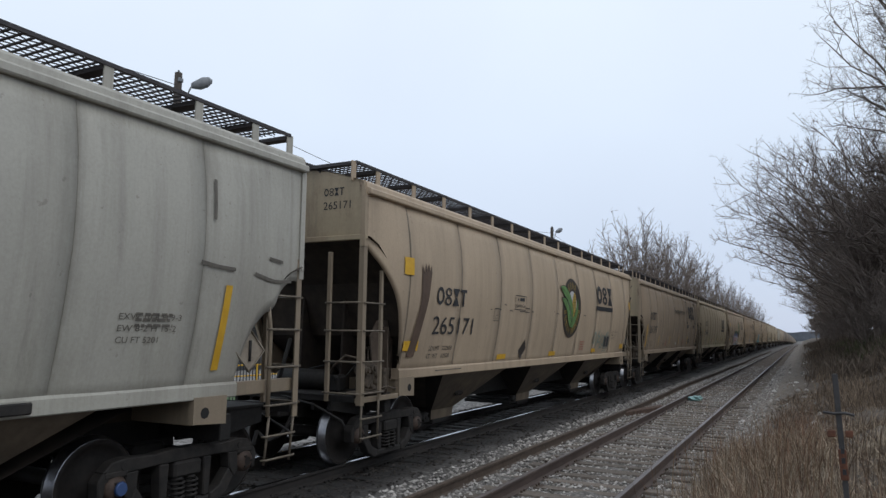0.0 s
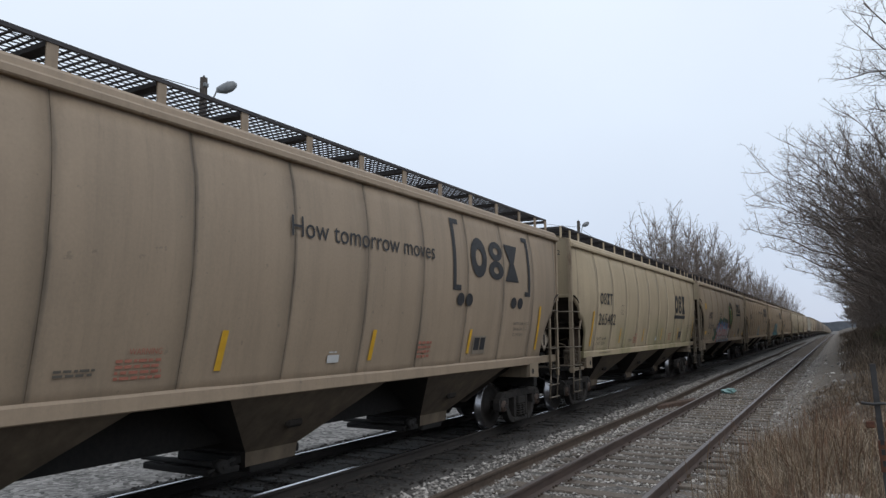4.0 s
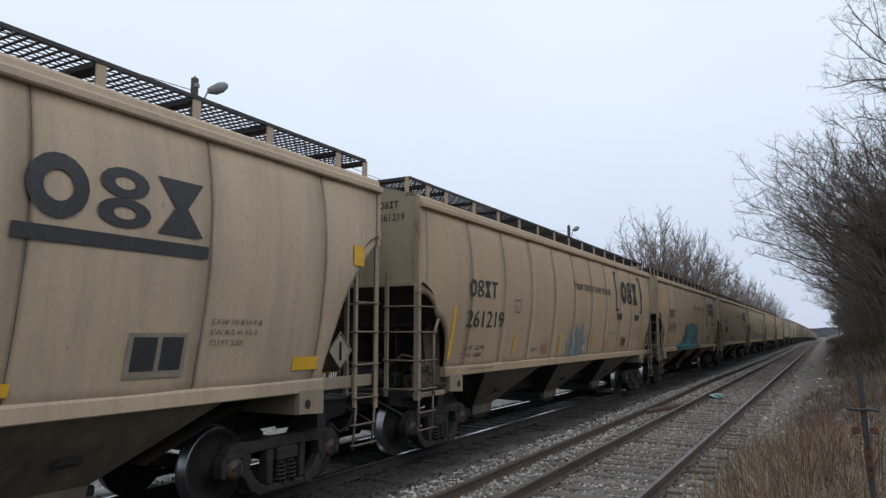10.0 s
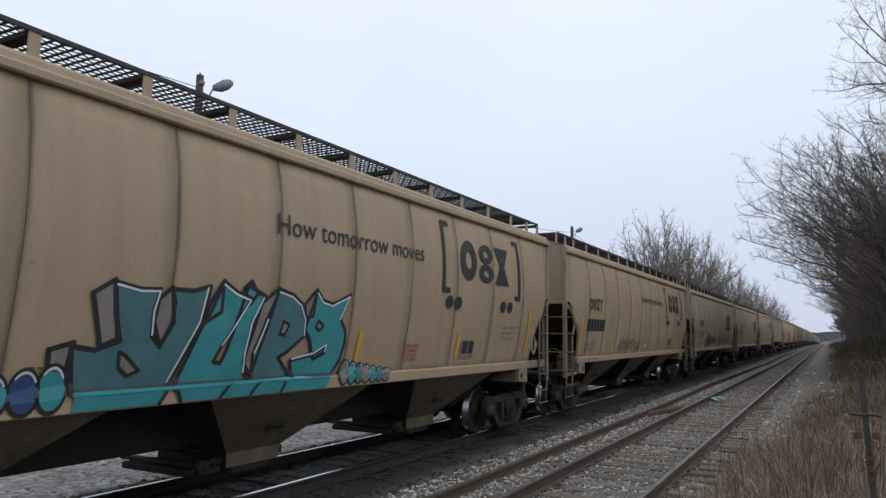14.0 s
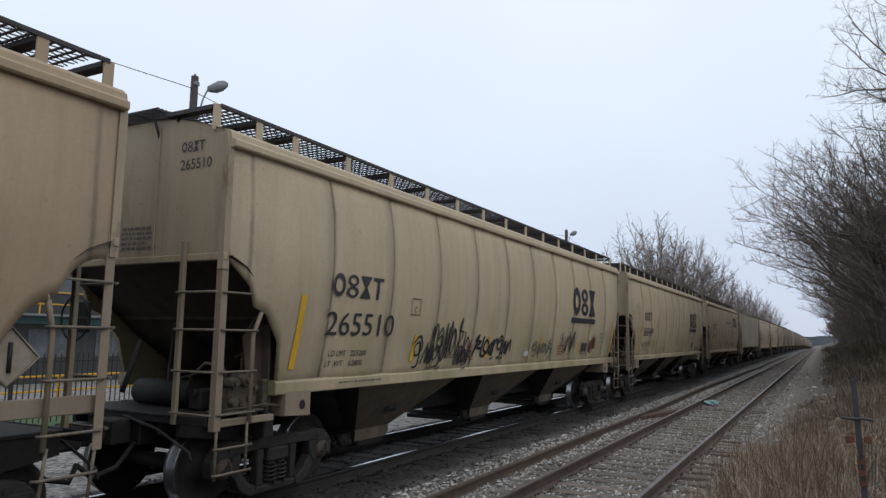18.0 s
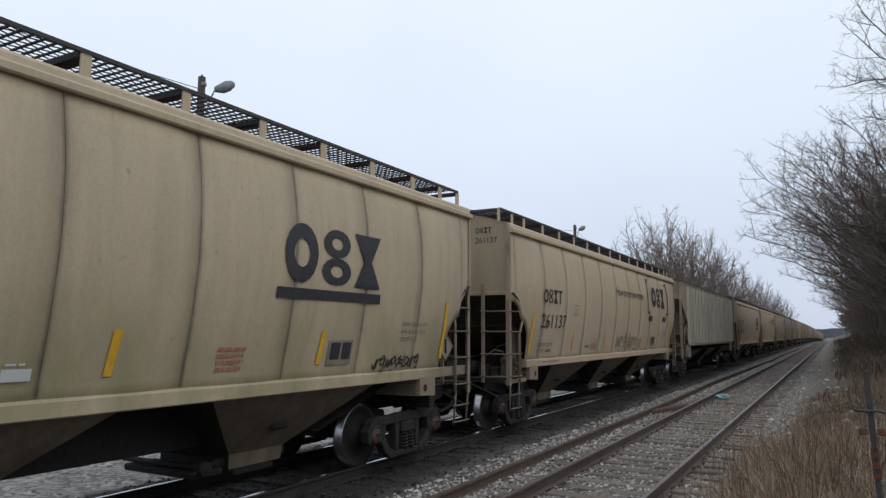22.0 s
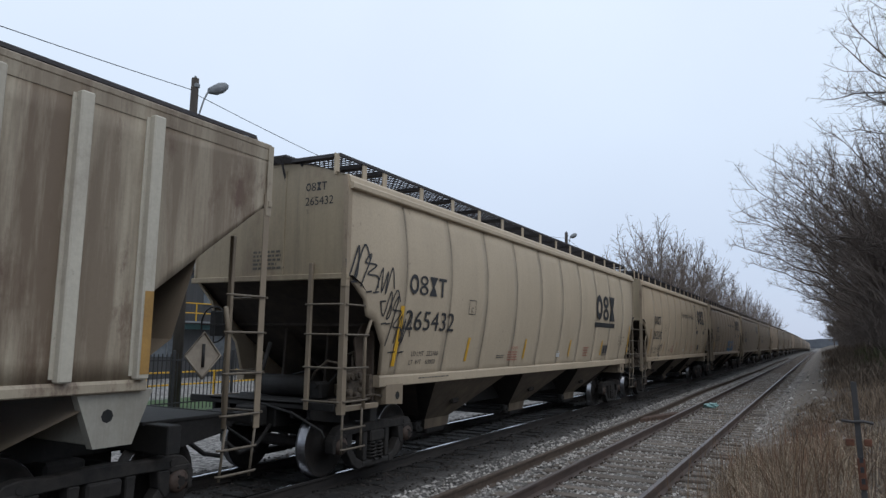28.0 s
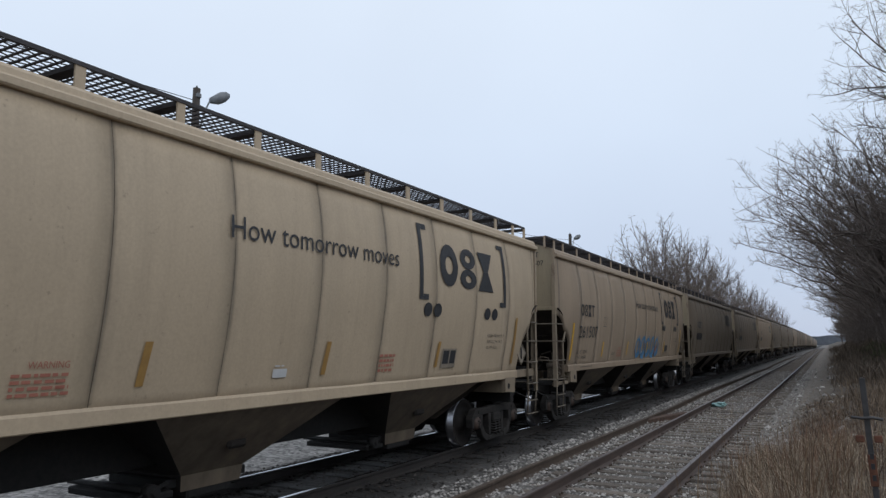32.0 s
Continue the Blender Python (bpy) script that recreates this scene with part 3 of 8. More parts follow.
def crosswalk_mesh(half, sign):
    bm = bmesh.new()
    for i in range(12):
        y = sign * (half + 0.13 - 0.055 * i)
        add_box(bm, (-1.22, y - 0.012, 4.592), (0.44, y + 0.012, 4.612))
    for x in (-1.22, -0.8, -0.4, 0.0, 0.43):
        add_box(bm, (x - 0.012, min(sign * (half + 0.14), sign * (half - 0.5)), 4.575), (x + 0.012, max(sign * (half + 0.14), sign * (half - 0.5)), 4.6))
    for x in (-0.9, 0.3):
        add_tube(bm, (x, sign * (half + 0.10), 4.58), (x, sign * (half - 0.03), 4.28), 0.018, 0.018, 5)
    return mesh_of(bm, "crossover", GRATE)


def brace_mesh(sign):
    bm = bmesh.new()
    add_box(bm, (min(sign * 0.45, sign * 1.222), -0.065, 4.515), (max(sign * 0.45, sign * 1.222), 0.065, 4.565))
    add_tube(bm, (sign * 0.5, 0, 4.56), (sign * 0.62, 0, 4.46), 0.02, 0.02, 5)
    return mesh_of(bm, "brace", GRATE)


def post_mesh(sign, thin):
    bm = bmesh.new()
    w = 0.028 if thin else 0.055
    add_box(bm, (sign * 1.235 - 0.012, -w, 4.27), (sign * 1.235 + 0.012, w, 4.58), 0.004)
    return mesh_of(bm, "board_post", PAINT["tan"])


def hatch_mesh(half):
    bm = bmesh.new()
    add_box(bm, (-0.3, -half + 1.3, 4.5), (0.3, half - 1.3, 4.66), 0.05)
    for i in range(9):
        y = -half + 2 + (2 * half - 4) * i / 8
        add_box(bm, (-0.36, y - 0.05, 4.5), (0.36, y + 0.05, 4.7), 0.02)
    return mesh_of(bm, "trough_hatch", PAINT["tan"])


def stile_mesh(kind, style, sign):
    """The uprights of the corner ladders; sign -1 is the front end."""
    half = STYLES[style]["half"]
    bm = bmesh.new()
    e_ = sign * half
    if kind == "corner":
        y0_, y1_ = e_, e_ - sign * 0.09
        outline = [(1.39, y0_), (1.475, y0_), (1.475, y1_), (1.463, y1_), (1.463, y0_ - sign * 0.012), (1.39, y0_ - sign * 0.012)]
        lo_ = [bm.verts.new((x, y, 0.96)) for x, y in outline]
        hi_ = [bm.verts.new((x, y, STYLES[style]["wall"] + 0.1)) for x, y in outline]
        for i in range(6):
            bm.faces.new((lo_[i], lo_[(i + 1) % 6], hi_[(i + 1) % 6], hi_[i]))
        bm.faces.new(lo_)
        bm.faces.new(hi_[::-1])
        bmesh.ops.recalc_face_normals(bm, faces=bm.faces)
    elif kind == "inner":
        y = e_ - sign * 0.53
        if style == "slope":
            add_box(bm, (1.43, y - 0.03, 1.0), (1.475, y + 0.03, 2.95), 0.005)
            return mesh_of(bm, "stile", PAINT["tan"])
        add_pipe(bm, [(1.50, y - sign * 0.10, 2.3), (1.475, y - sign * 0.03, 2.08), (1.46, y, 1.98), (1.46, y, 1.0)], 0.026, 6)
    elif kind == "end":
        add_box(bm, (0.86, min(e_, e_ + sign * 0.05), 1.0), (0.925, max(e_, e_ + sign * 0.05), min(3.2, STYLES[style]["wall"] + 0.18)), 0.006)
    elif kind == "post":
        # flange that runs up the corner of the body to the eave
        zs = [STYLES[style]["wall"] - 0.15 + (4.24 - STYLES[style]["wall"] + 0.15) * i / 7 for i in range(8)]
        rows = []
        for z in zs:
            x = side_x(z, style, half) + 0.012
            rows.append([bm.verts.new((x + dx, e_ + sign * dy, z)) for dx, dy in ((-0.07, 0.015), (0.012, 0.015), (0.012, -0.07), (0.0, -0.07), (0.0, 0.0), (-0.07, 0.0))])
        for r0, r1 in zip(rows, rows[1:]):
            for i in range(6):
                bm.faces.new((r0[i], r0[(i + 1) % 6], r1[(i + 1) % 6], r1[i]))
        bm.faces.new(rows[0])
        bm.faces.new(rows[-1][::-1])
        bmesh.ops.recalc_face_normals(bm, faces=bm.faces)
    elif kind == "foot":
        add_tube(bm, (1.46, e_ - sign * 0.05, 1.02), (1.43, e_ - sign * 0.08, 0.44), 0.017, 0.017, 6)
    else:
        add_tube(bm, (1.46, e_ - sign * 0.50, 1.02), (1.43, e_ - sign * 0.53, 0.44), 0.017, 0.017, 6)
    return mesh_of(bm, "stile", PAINT["tan"])


def rung_mesh(style, sign, side):
    half = STYLES[style]["half"]
    bm = bmesh.new()
    e_ = sign * half
    if side:
        add_pipe(bm, [(1.475, e_ - sign * 0.02, 0), (1.50, e_ - sign * 0.06, 0), (1.50, e_ - sign * 0.56, 0), (1.46, e_ - sign * 0.6, 0)], 0.014, 6)
    else:
        add_pipe(bm, [(0.84, e_ + sign * 0.05, 0), (0.88, e_ + sign * 0.07, 0), (1.44, e_ + sign * 0.07, 0), (1.46, e_ + sign * 0.04, 0)], 0.014, 6)
    return mesh_of(bm, "rung", LADDER)


def jack_mesh(style, sign):
    """Plate with a round lifting hole under the sill, beside the bolster."""
    half = STYLES[style]["half"]
    yc = sign * (7.46 if style == "ribbed" else half - 1.40)
    bm = bmesh.new()
    a = [(-0.235, 1.30), (0.235, 1.30), (0.235, 0.99), (-0.235, 1.02)]
    if style == "ribbed":
        a = [(-0.40, 1.47), (0.40, 1.47), (0.2 + 0.2 * (sign < 0), 0.97), (-0.2 - 0.2 * (sign < 0), 0.97)]
    hole = [(0.08 * sign * -1 + 0.062 * math.cos(t), 1.13 + (0.12 if style == "ribbed" else 0) + 0.062 * math.sin(t)) for t in [i * math.pi / 4 for i in range(8)]]
    add_prism(bm, [(yc + y, z) for y, z in a], 1.34, 1.425)
    # The hole is a flat disc on the plate, its shadow in the colour.
    ring = [bm.verts.new((1.4275, yc + y, z)) for y, z in hole]
    f = bm.faces.new(ring)
    f.normal_update()
    if f.normal.x < 0:
        f.normal_flip()
    f.material_index = 1
    add_box(bm, (0.35, yc - 0.2, 1.0), (1.34, yc + 0.2, 1.27), 0.01)
    return mesh_of(bm, "jack_plate", PAINT["tan"], BLACK)


def platform_mesh(style, sign):
    half = STYLES[style]["half"]
    bm = bmesh.new()
    y0, y1 = sorted((sign * (half + 0.02), sign * (half - 1.15)))
    add_box(bm, (-0.95, y0, 1.05), (0.95, y1, 1.09), 0.008)
    ye = sign * (half - 0.02)
    add_box(bm, (-1.36, min(ye, ye + sign * 0.04), 1.0), (1.36, max(ye, ye + sign * 0.04), 1.10), 0.008)
    # draft gear housing, end sill web and bolster arms below, added to fill the dark there
    for x in (-0.9, -0.6, 0.6, 0.9):
        add_prism(bm, [(sign * (half - 0.03), 1.07), (sign * (half - 0.03), 0.86), (sign * (half - 0.8), 0.74), (sign * (half - 1.1), 0.74), (sign * (half - 1.1), 1.07)], x - 0.03, x + 0.03)
    yb = sorted((sign * (half - 0.95), sign * (half - 1.12)))
    add_box(bm, (-1.3, yb[0], 0.78), (1.3, yb[1], 1.07), 0.01)
    bmesh.ops.recalc_face_normals(bm, faces=bm.faces)
    return mesh_of(bm, "end_platform", DARK_STEEL)


def web_mesh(style):
    """Brown web plate between the underframe and the body, seen inside the cut at the front corner."""
    half = STYLES[style]["half"]
    bm = bmesh.new()
    add_prism(bm, [(-half + 0.62, 1.02), (-half + 1.32, 1.02), (-half + 1.32, 2.22), (-half + 0.86, 2.20), (-half + 0.66, 1.95), (-half + 0.74, 1.5)], 1.16, 1.185)
    add_box(bm, (1.185, -half + 0.98, 1.02), (1.30, -half + 1.01, 2.1), 0.004)
    bmesh.ops.recalc_face_normals(bm, faces=bm.faces)
    return mesh_of(bm, "web_plate", WEB)


def brake_mesh(style):
    """Air reservoir, control valve and pipes on the front platform."""
    half = STYLES[style]["half"]
    bm = bmesh.new()
    y = -half + 0.55
    add_tube(bm, (-0.5, y + 0.1, 1.26), (0.45, y + 0.1, 1.26), 0.16, 0.16, 14)
    add_box(bm, (0.55, y - 0.1, 1.09), (0.76, y + 0.12, 1.34), 0.03)
    add_tube(bm, (0.66, y - 0.14, 1.3), (0.66, y + 0.16, 1.3), 0.05, 0.05, 10)
    add_box(bm, (0.85, y + 0.2, 1.09), (1.05, y + 0.34, 1.28), 0.02)
    add_pipe(bm, [(0.7, y, 1.2), (0.8, y + 0.3, 1.5), (0.5, y + 0.35, 1.55), (-0.2, y + 0.4, 1.4)], 0.016, 5)
    add_pipe(bm, [(0.95, y + 0.2, 1.2), (1.0, y + 0.5, 1.4), (0.7, y + 0.6, 1.3)], 0.014, 5)
    add_pipe(bm, [(0.0, -half - 0.02, 1.3), (0.0, -half + 0.2, 1.9)], 0.03, 6)
    return mesh_of(bm, "brake_gear", DARK_STEEL)


def valve_mesh(style):
    """Control valve with its bowls, pipe bracket and release rod, beside the ladder."""
    half = STYLES[style]["half"]
    y = -half + 0.62
    bm = bmesh.new()
    add_box(bm, (1.05, y - 0.16, 1.10), (1.22, y + 0.20, 1.40), 0.03)
    for dy, z, r in ((-0.12, 1.43, 0.075), (0.06, 1.46, 0.085), (0.18, 1.36, 0.06)):
        add_tube(bm, (1.06, y + dy, z), (1.27, y + dy, z), r, r * 0.85, 10)
        add_tube(bm, (1.27, y + dy, z), (1.30, y + dy, z), r * 0.5, r * 0.45, 8)
    for dy, z in ((-0.14, 1.22), (0.02, 1.18), (0.14, 1.24)):
        add_tube(bm, (1.20, y + dy, z), (1.29, y + dy, z), 0.05, 0.042, 9)
    add_box(bm, (1.00, y - 0.30, 1.095), (1.30, y + 0.32, 1.125), 0.006)
    add_box(bm, (1.16, y + 0.30, 1.12), (1.30, y + 0.44, 1.46), 0.02)
    add_pipe(bm, [(1.1, y - 0.1, 1.45), (1.12, y - 0.2, 1.62), (1.0, y - 0.34, 1.66), (0.8, y - 0.36, 1.5), (0.62, y - 0.2, 1.38)], 0.02, 6)
    add_pipe(bm, [(1.12, y + 0.1, 1.5), (1.1, y + 0.12, 1.72), (1.0, y + 0.3, 1.78), (0.7, y + 0.42, 1.7)], 0.018, 6)
    add_pipe(bm, [(1.25, y - 0.3, 1.14), (1.36, y - 0.1, 1.16), (1.38, y + 0.25, 1.18), (1.38, y + 0.5, 1.14)], 0.012, 5)
    return mesh_of(bm, "control_valve", VALVE)


def brake_wheel_mesh(style):
    half = STYLES[style]["half"]
    bm = bmesh.new()
    n_ = 20
    c = Vector((-0.85, -half - 0.1, 2.15))
    ring = [c + Vector((0.27 * math.cos(2 * math.pi * i / n_), 0, 0.27 * math.sin(2 * math.pi * i / n_))) for i in range(n_ + 1)]
    add_pipe(bm, ring, 0.014, 5)
    for i in range(0, n_, 5):
        add_tube(bm, c, ring[i], 0.012, 0.012, 5)
    add_box(bm, (-1.0, -half - 0.06, 1.98), (-0.7, -half + 0.02, 2.36), 0.02)
    return mesh_of(bm, "brake_wheel", DARK_STEEL)


# trucks
def side_frame_mesh(sign):
    """Cast truck frame: a bowed top member with jaws over the bearings, columns, diagonals and a spring seat."""
    bm = bmesh.new()
    x0, x1 = sorted((sign * 0.94, sign * 1.09))
    add_prism(bm, [(-1.04, 0.62), (-0.94, 0.71), (-0.80, 0.735), (-0.45, 0.715), (-0.2, 0.74), (0.2, 0.74), (0.45, 0.715), (0.80, 0.735), (0.94, 0.71), (1.04, 0.62),
                   (0.76, 0.585), (0.40, 0.60), (-0.40, 0.60), (-0.76, 0.585)][::-1], x0, x1)
    for s in (-1, 1):
        add_prism(bm, [(s * 0.78, 0.583), (s * 1.04, 0.618), (s * 1.09, 0.54), (s * 1.08, 0.37), (s * 1.02, 0.35), (s * 1.00, 0.52), (s * 0.80, 0.52)][::s], x0, x1)
        add_prism(bm, [(s * 0.776, 0.583), (s * 0.79, 0.36), (s * 0.72, 0.31), (s * 0.64, 0.42), (s * 0.62, 0.59)][::s], x0, x1)
        add_prism(bm, [(s * 0.715, 0.308), (s * 0.62, 0.16), (s * 0.46, 0.07), (s * 0.36, 0.085), (s * 0.36, 0.18), (s * 0.50, 0.24), (s * 0.638, 0.418)][::s], x0, x1)
        add_prism(bm, [(s * 0.36, 0.597), (s * 0.34, 0.18), (s * 0.25, 0.175), (s * 0.24, 0.598)][::s], x0, x1)
        add_tube(bm, (sign * 1.07, s * 0.80, 0.655), (sign * 1.105, s * 0.80, 0.655), 0.05, 0.04, 10)
    add_box(bm, (x0, -0.36, 0.065), (x1, 0.36, 0.175), 0.02)
    bmesh.ops.recalc_face_normals(bm, faces=bm.faces)
    bmesh.ops.bevel(bm, geom=[ed for ed in bm.edges if ed.calc_length() > 0.05], offset=0.012, segments=1, affect="EDGES")
    return mesh_of(bm, "side_frame", TRUCK_STEEL)


def spring_mesh():
    bm = bmesh.new()
    turns, seg, r = 5.0, 8, 0.066
    pts = [(r * math.cos(2 * math.pi * i / seg), r * math.sin(2 * math.pi * i / seg), 0.17 + 0.25 * i / (turns * seg)) for i in range(int(turns * seg) + 1)]
    add_pipe(bm, pts, 0.017, 4)
    return mesh_of(bm, "spring", TRUCK_STEEL)


def bolster_mesh():
    bm = bmesh.new()
    add_box(bm, (-1.12, -0.19, 0.43), (1.12, 0.19, 0.60), 0.025)
    add_box(bm, (-0.5, -0.22, 0.55), (0.5, 0.22, 0.73), 0.03)
    for s in (-1, 1):
        add_tube(bm, (-0.6, s * 0.42, 0.40), (0.6, s * 0.42, 0.40), 0.045, 0.045, 8)
        for x in (-0.75, 0.75):
            add_box(bm, (x - 0.06, min(s * 0.36, s * 0.45), 0.26), (x + 0.06, max(s * 0.36, s * 0.45), 0.56), 0.02)
    return mesh_of(bm, "bolster", TRUCK_STEEL)


def wheelset_mesh(sides):
    """Two wheels on an axle, polished where they run, with bearing caps outside the frames."""
    bm = bmesh.new()
    prof = [(0.60, 0.10), (0.62, 0.13), (0.655, 0.15), (0.66, 0.36), (0.645, 0.40), (0.645, 0.475), (0.66, 0.485), (0.685, 0.478), (0.695, 0.462),
            (0.785, 0.455), (0.79, 0.448), (0.79, 0.40), (0.75, 0.375), (0.735, 0.18), (0.80, 0.15), (0.82, 0.11), (0.82, 0.085), (0.90, 0.085)]
    mats = [0, 0, 0, 0, 0, 1, 1, 1, 1, 1, 0, 0, 0, 0, 0, 0, 0]
    for s in (-1, 1):
        add_lathe(bm, [(s * a, r) for a, r in prof], sides, mats=mats)
        add_lathe(bm, [(s * 0.90, 0.10), (s * 0.93, 0.125), (s * 1.09, 0.125), (s * 1.12, 0.10), (s * 1.14, 0.05)], 14, mats=[2, 2, 2, 2])
        for i in range(3):
            a = 2.1 * i
            add_tube(bm, (s * 1.12, 0.065 * math.cos(a), 0.065 * math.sin(a)), (s * 1.15, 0.065 * math.cos(a), 0.065 * math.sin(a)), 0.016, 0.016, 6)
    add_tube(bm, (-0.62, 0, 0), (0.62, 0, 0), 0.085, 0.085, 12)
    bmesh.ops.recalc_face_normals(bm, faces=bm.faces)
    return mesh_of(bm, "wheelset", WHEEL_STEEL, TREAD, BEARING)


def adapter_mesh(sign):
    bm = bmesh.new()
    add_box(bm, (min(sign * 0.92, sign * 1.1), -0.13, 0.56), (max(sign * 0.92, sign * 1.1), 0.13, 0.62), 0.01)
    add_box(bm, (min(sign * 0.95, sign * 1.06), -0.16, 0.44), (max(sign * 0.95, sign * 1.06), -0.12, 0.58), 0.01)
    add_box(bm, (min(sign * 0.95, sign * 1.06), 0.12, 0.44), (max(sign * 0.95, sign * 1.06), 0.16, 0.58), 0.01)
    return mesh_of(bm, "bearing_adapter", TRUCK_STEEL)


WHEELSETS = {-1: [], 1: []}


def add_truck(car, y, full):
    t = part("truck", cached(("bolster",), None, bolster_mesh), car, "dark cast-steel four-wheel truck", pose(0, y, 0))
    sides = (1, -1) if full else (1,)
    for s in sides:
        part("side_frame", cached(("frame", s), None, lambda: side_frame_mesh(s)), t)
        if full and s > 0:
            for dy in (-0.09, 0.09):
                for dx in (0.96, 1.06):
                    part("spring", cached(("spring",), None, spring_mesh), t, at=pose(dx, dy, 0))
            for dy in (-0.89, 0.89):
                part("bearing_adapter", cached(("adapter", s), None, lambda: adapter_mesh(s)), t, at=pose(0, dy, 0))
    for s in (-1, 1):
        w = part("wheelset", cached(("wheelset", full), None, lambda: wheelset_mesh(28 if full else 10)), t, "steel wheels with a polished tread", pose(0, s * 0.89, 0.457))
        WHEELSETS[s].append(w)


# ---- lettering and marks, laid on the curved sides ----
def drape(bm, style, lift=0.022):
    """Lays flat shapes, drawn at (0, y, z), on the side of a car."""
    if style in ("angled", "shifted"):  # this kind carries its lettering nearer the rear
        for v in bm.verts:
            v.co.y += 0.35
    lo = min(v.co.z for v in bm.verts)
    hi = max(v.co.z for v in bm.verts)
    z = math.ceil(lo / 0.14) * 0.14
    while z < hi:
        bmesh.ops.bisect_plane(bm, geom=bm.verts[:] + bm.edges[:] + bm.faces[:], plane_co=(0, 0, z), plane_no=(0, 0, 1))
        z += 0.14
    for v in bm.verts:
        v.co.x += side_x(v.co.z, style, v.co.y) + lift + (0.03 if v.co.z < 1.46 and style != "ribbed" else 0)
    for f in bm.faces:
        f.normal_update()
        if f.normal.x < 0:
            f.normal_flip()


def flat_poly(bm, pts, mat=0, lift=0.0):
    f = bm.faces.new([bm.verts.new((lift, y, z)) for y, z in pts])
    f.material_index = mat
    return f


def flat_rect(bm, y0, z0, y1, z1, mat=0, lift=0.0):
    return flat_poly(bm, [(y0, z0), (y1, z0), (y1, z1), (y0, z1)], mat, lift)


def flat_ring(bm, yc, zc, ry, rz, w, mat=0, lift=0.0, a0=0.0, a1=2 * math.pi, n_=20):
    """A band of an ellipse; w is the share of the radius that it fills."""
    pts = [(a0 + (a1 - a0) * i / n_) for i in range(n_ + 1)]
    for a, b in zip(pts, pts[1:]):
        flat_poly(bm, [(yc + ry * math.cos(a), zc + rz * math.sin(a)), (yc + ry * math.cos(b), zc + rz * math.sin(b)),
                       (yc + ry * (1 - w) * math.cos(b), zc + rz * (1 - w) * math.sin(b)), (yc + ry * (1 - w) * math.cos(a), zc + rz * (1 - w) * math.sin(a))], mat, lift)


def flat_disc(bm, yc, zc, ry, rz, mat=0, lift=0.0, n_=24):
    return flat_poly(bm, [(yc + ry * math.cos(2 * math.pi * i / n_), zc + rz * math.sin(2 * math.pi * i / n_)) for i in range(n_)], mat, lift)


def flat_stroke(bm, pts, w, mat=0, lift=0.0):
    """A brush stroke of even width through points."""
    for q, ((ya, za), (yb, zb)) in enumerate(zip(pts, pts[1:])):
        d = Vector((yb - ya, zb - za))
        if d.length < 1e-4:
            continue
        d.normalize()
        py, pz = -d.y * w / 2, d.x * w / 2
        ey, ez = d.x * w * 0.3, d.y * w * 0.3
        flat_poly(bm, [(ya - ey + py, za - ez + pz), (yb + ey + py, zb + ez + pz), (yb + ey - py, zb + ez - pz), (ya - ey - py, za - ez - pz)], mat, lift + 0.0005 * (q % 3))


def words(bm, text, y0, z0, y1, z1, mat=0, lift=0.0):
    """Text in the built-in font, fitted into a rectangle of the side."""
    cu = bpy.data.curves.new("words", "FONT")
    cu.body = text
    cu.resolution_u = 3
    ob = bpy.data.objects.new("words", cu)
    scene.collection.objects.link(ob)
    dg = bpy.context.evaluated_depsgraph_get()
    me = bpy.data.meshes.new_from_object(ob.evaluated_get(dg))
    bpy.data.objects.remove(ob)
    bpy.data.curves.remove(cu)
    vx = [v.co.x for v in me.vertices]
    vy = [v.co.y for v in me.vertices]
    ax, bx, ay, by = min(vx), max(vx), min(vy), max(vy)
    base = len(bm.verts)
    vs_ = [bm.verts.new((lift, y0 + (y1 - y0) * (v.co.x - ax) / (bx - ax), z0 + (z1 - z0) * (v.co.y - ay) / (by - ay))) for v in me.vertices]
    for p_ in me.polygons:
        try:
            bm.faces.new([vs_[i] for i in p_.vertices]).material_index = mat
        except ValueError:
            pass
    bpy.data.meshes.remove(me)


def mark(car, name, style, draw, mats, label="", lift=0.022):
    bm = bmesh.new()
    draw(bm)
    drape(bm, style, lift)
    ob = part(name, mesh_of(bm, name, *mats), car, label)
    return tagged(ob, label, kind="stuff") if name in ("note", "tag", "load_note") else ob


def plain_letters(bm, y0, z0, y1, z1, count, heavy=0.2):
    """Owner's mark: as many plain shapes as it has signs."""
    w = (y1 - y0) / count
    h = z1 - z0
    for i in range(count):
        a, b = y0 + w * i + w * 0.06, y0 + w * (i + 1) - w * 0.06
        m_, r = (a + b) / 2, (b - a) / 2
        if i % 4 == 0:
            flat_ring(bm, m_, z0 + h / 2, r, h / 2, heavy * 1.9, n_=18)
        elif i % 4 == 1:
            flat_ring(bm, m_, z0 + h * 0.745, r * 0.92, h * 0.255, heavy * 2.1, n_=16)
            flat_ring(bm, m_, z0 + h * 0.245, r, h * 0.245, heavy * 2.1, n_=16)
        elif i % 4 == 2:
            flat_poly(bm, [(a, z1), (b, z1), (m_ + r * heavy, z0 + h / 2), (m_ - r * heavy, z0 + h / 2)])
            flat_poly(bm, [(a, z0), (m_ - r * heavy, z0 + h / 2 - 0.002), (m_ + r * heavy, z0 + h / 2 - 0.002), (b, z0)])
        else:
            flat_rect(bm, m_ - r * heavy * 1.2, z0, m_ + r * heavy * 1.2, z1)
            flat_rect(bm, a, z1 - h * heavy * 0.8, m_ - r * heavy * 1.2 - 0.002, z1)
            flat_rect(bm, m_ + r * heavy * 1.2 + 0.002, z1 - h * heavy * 0.8, b, z1)


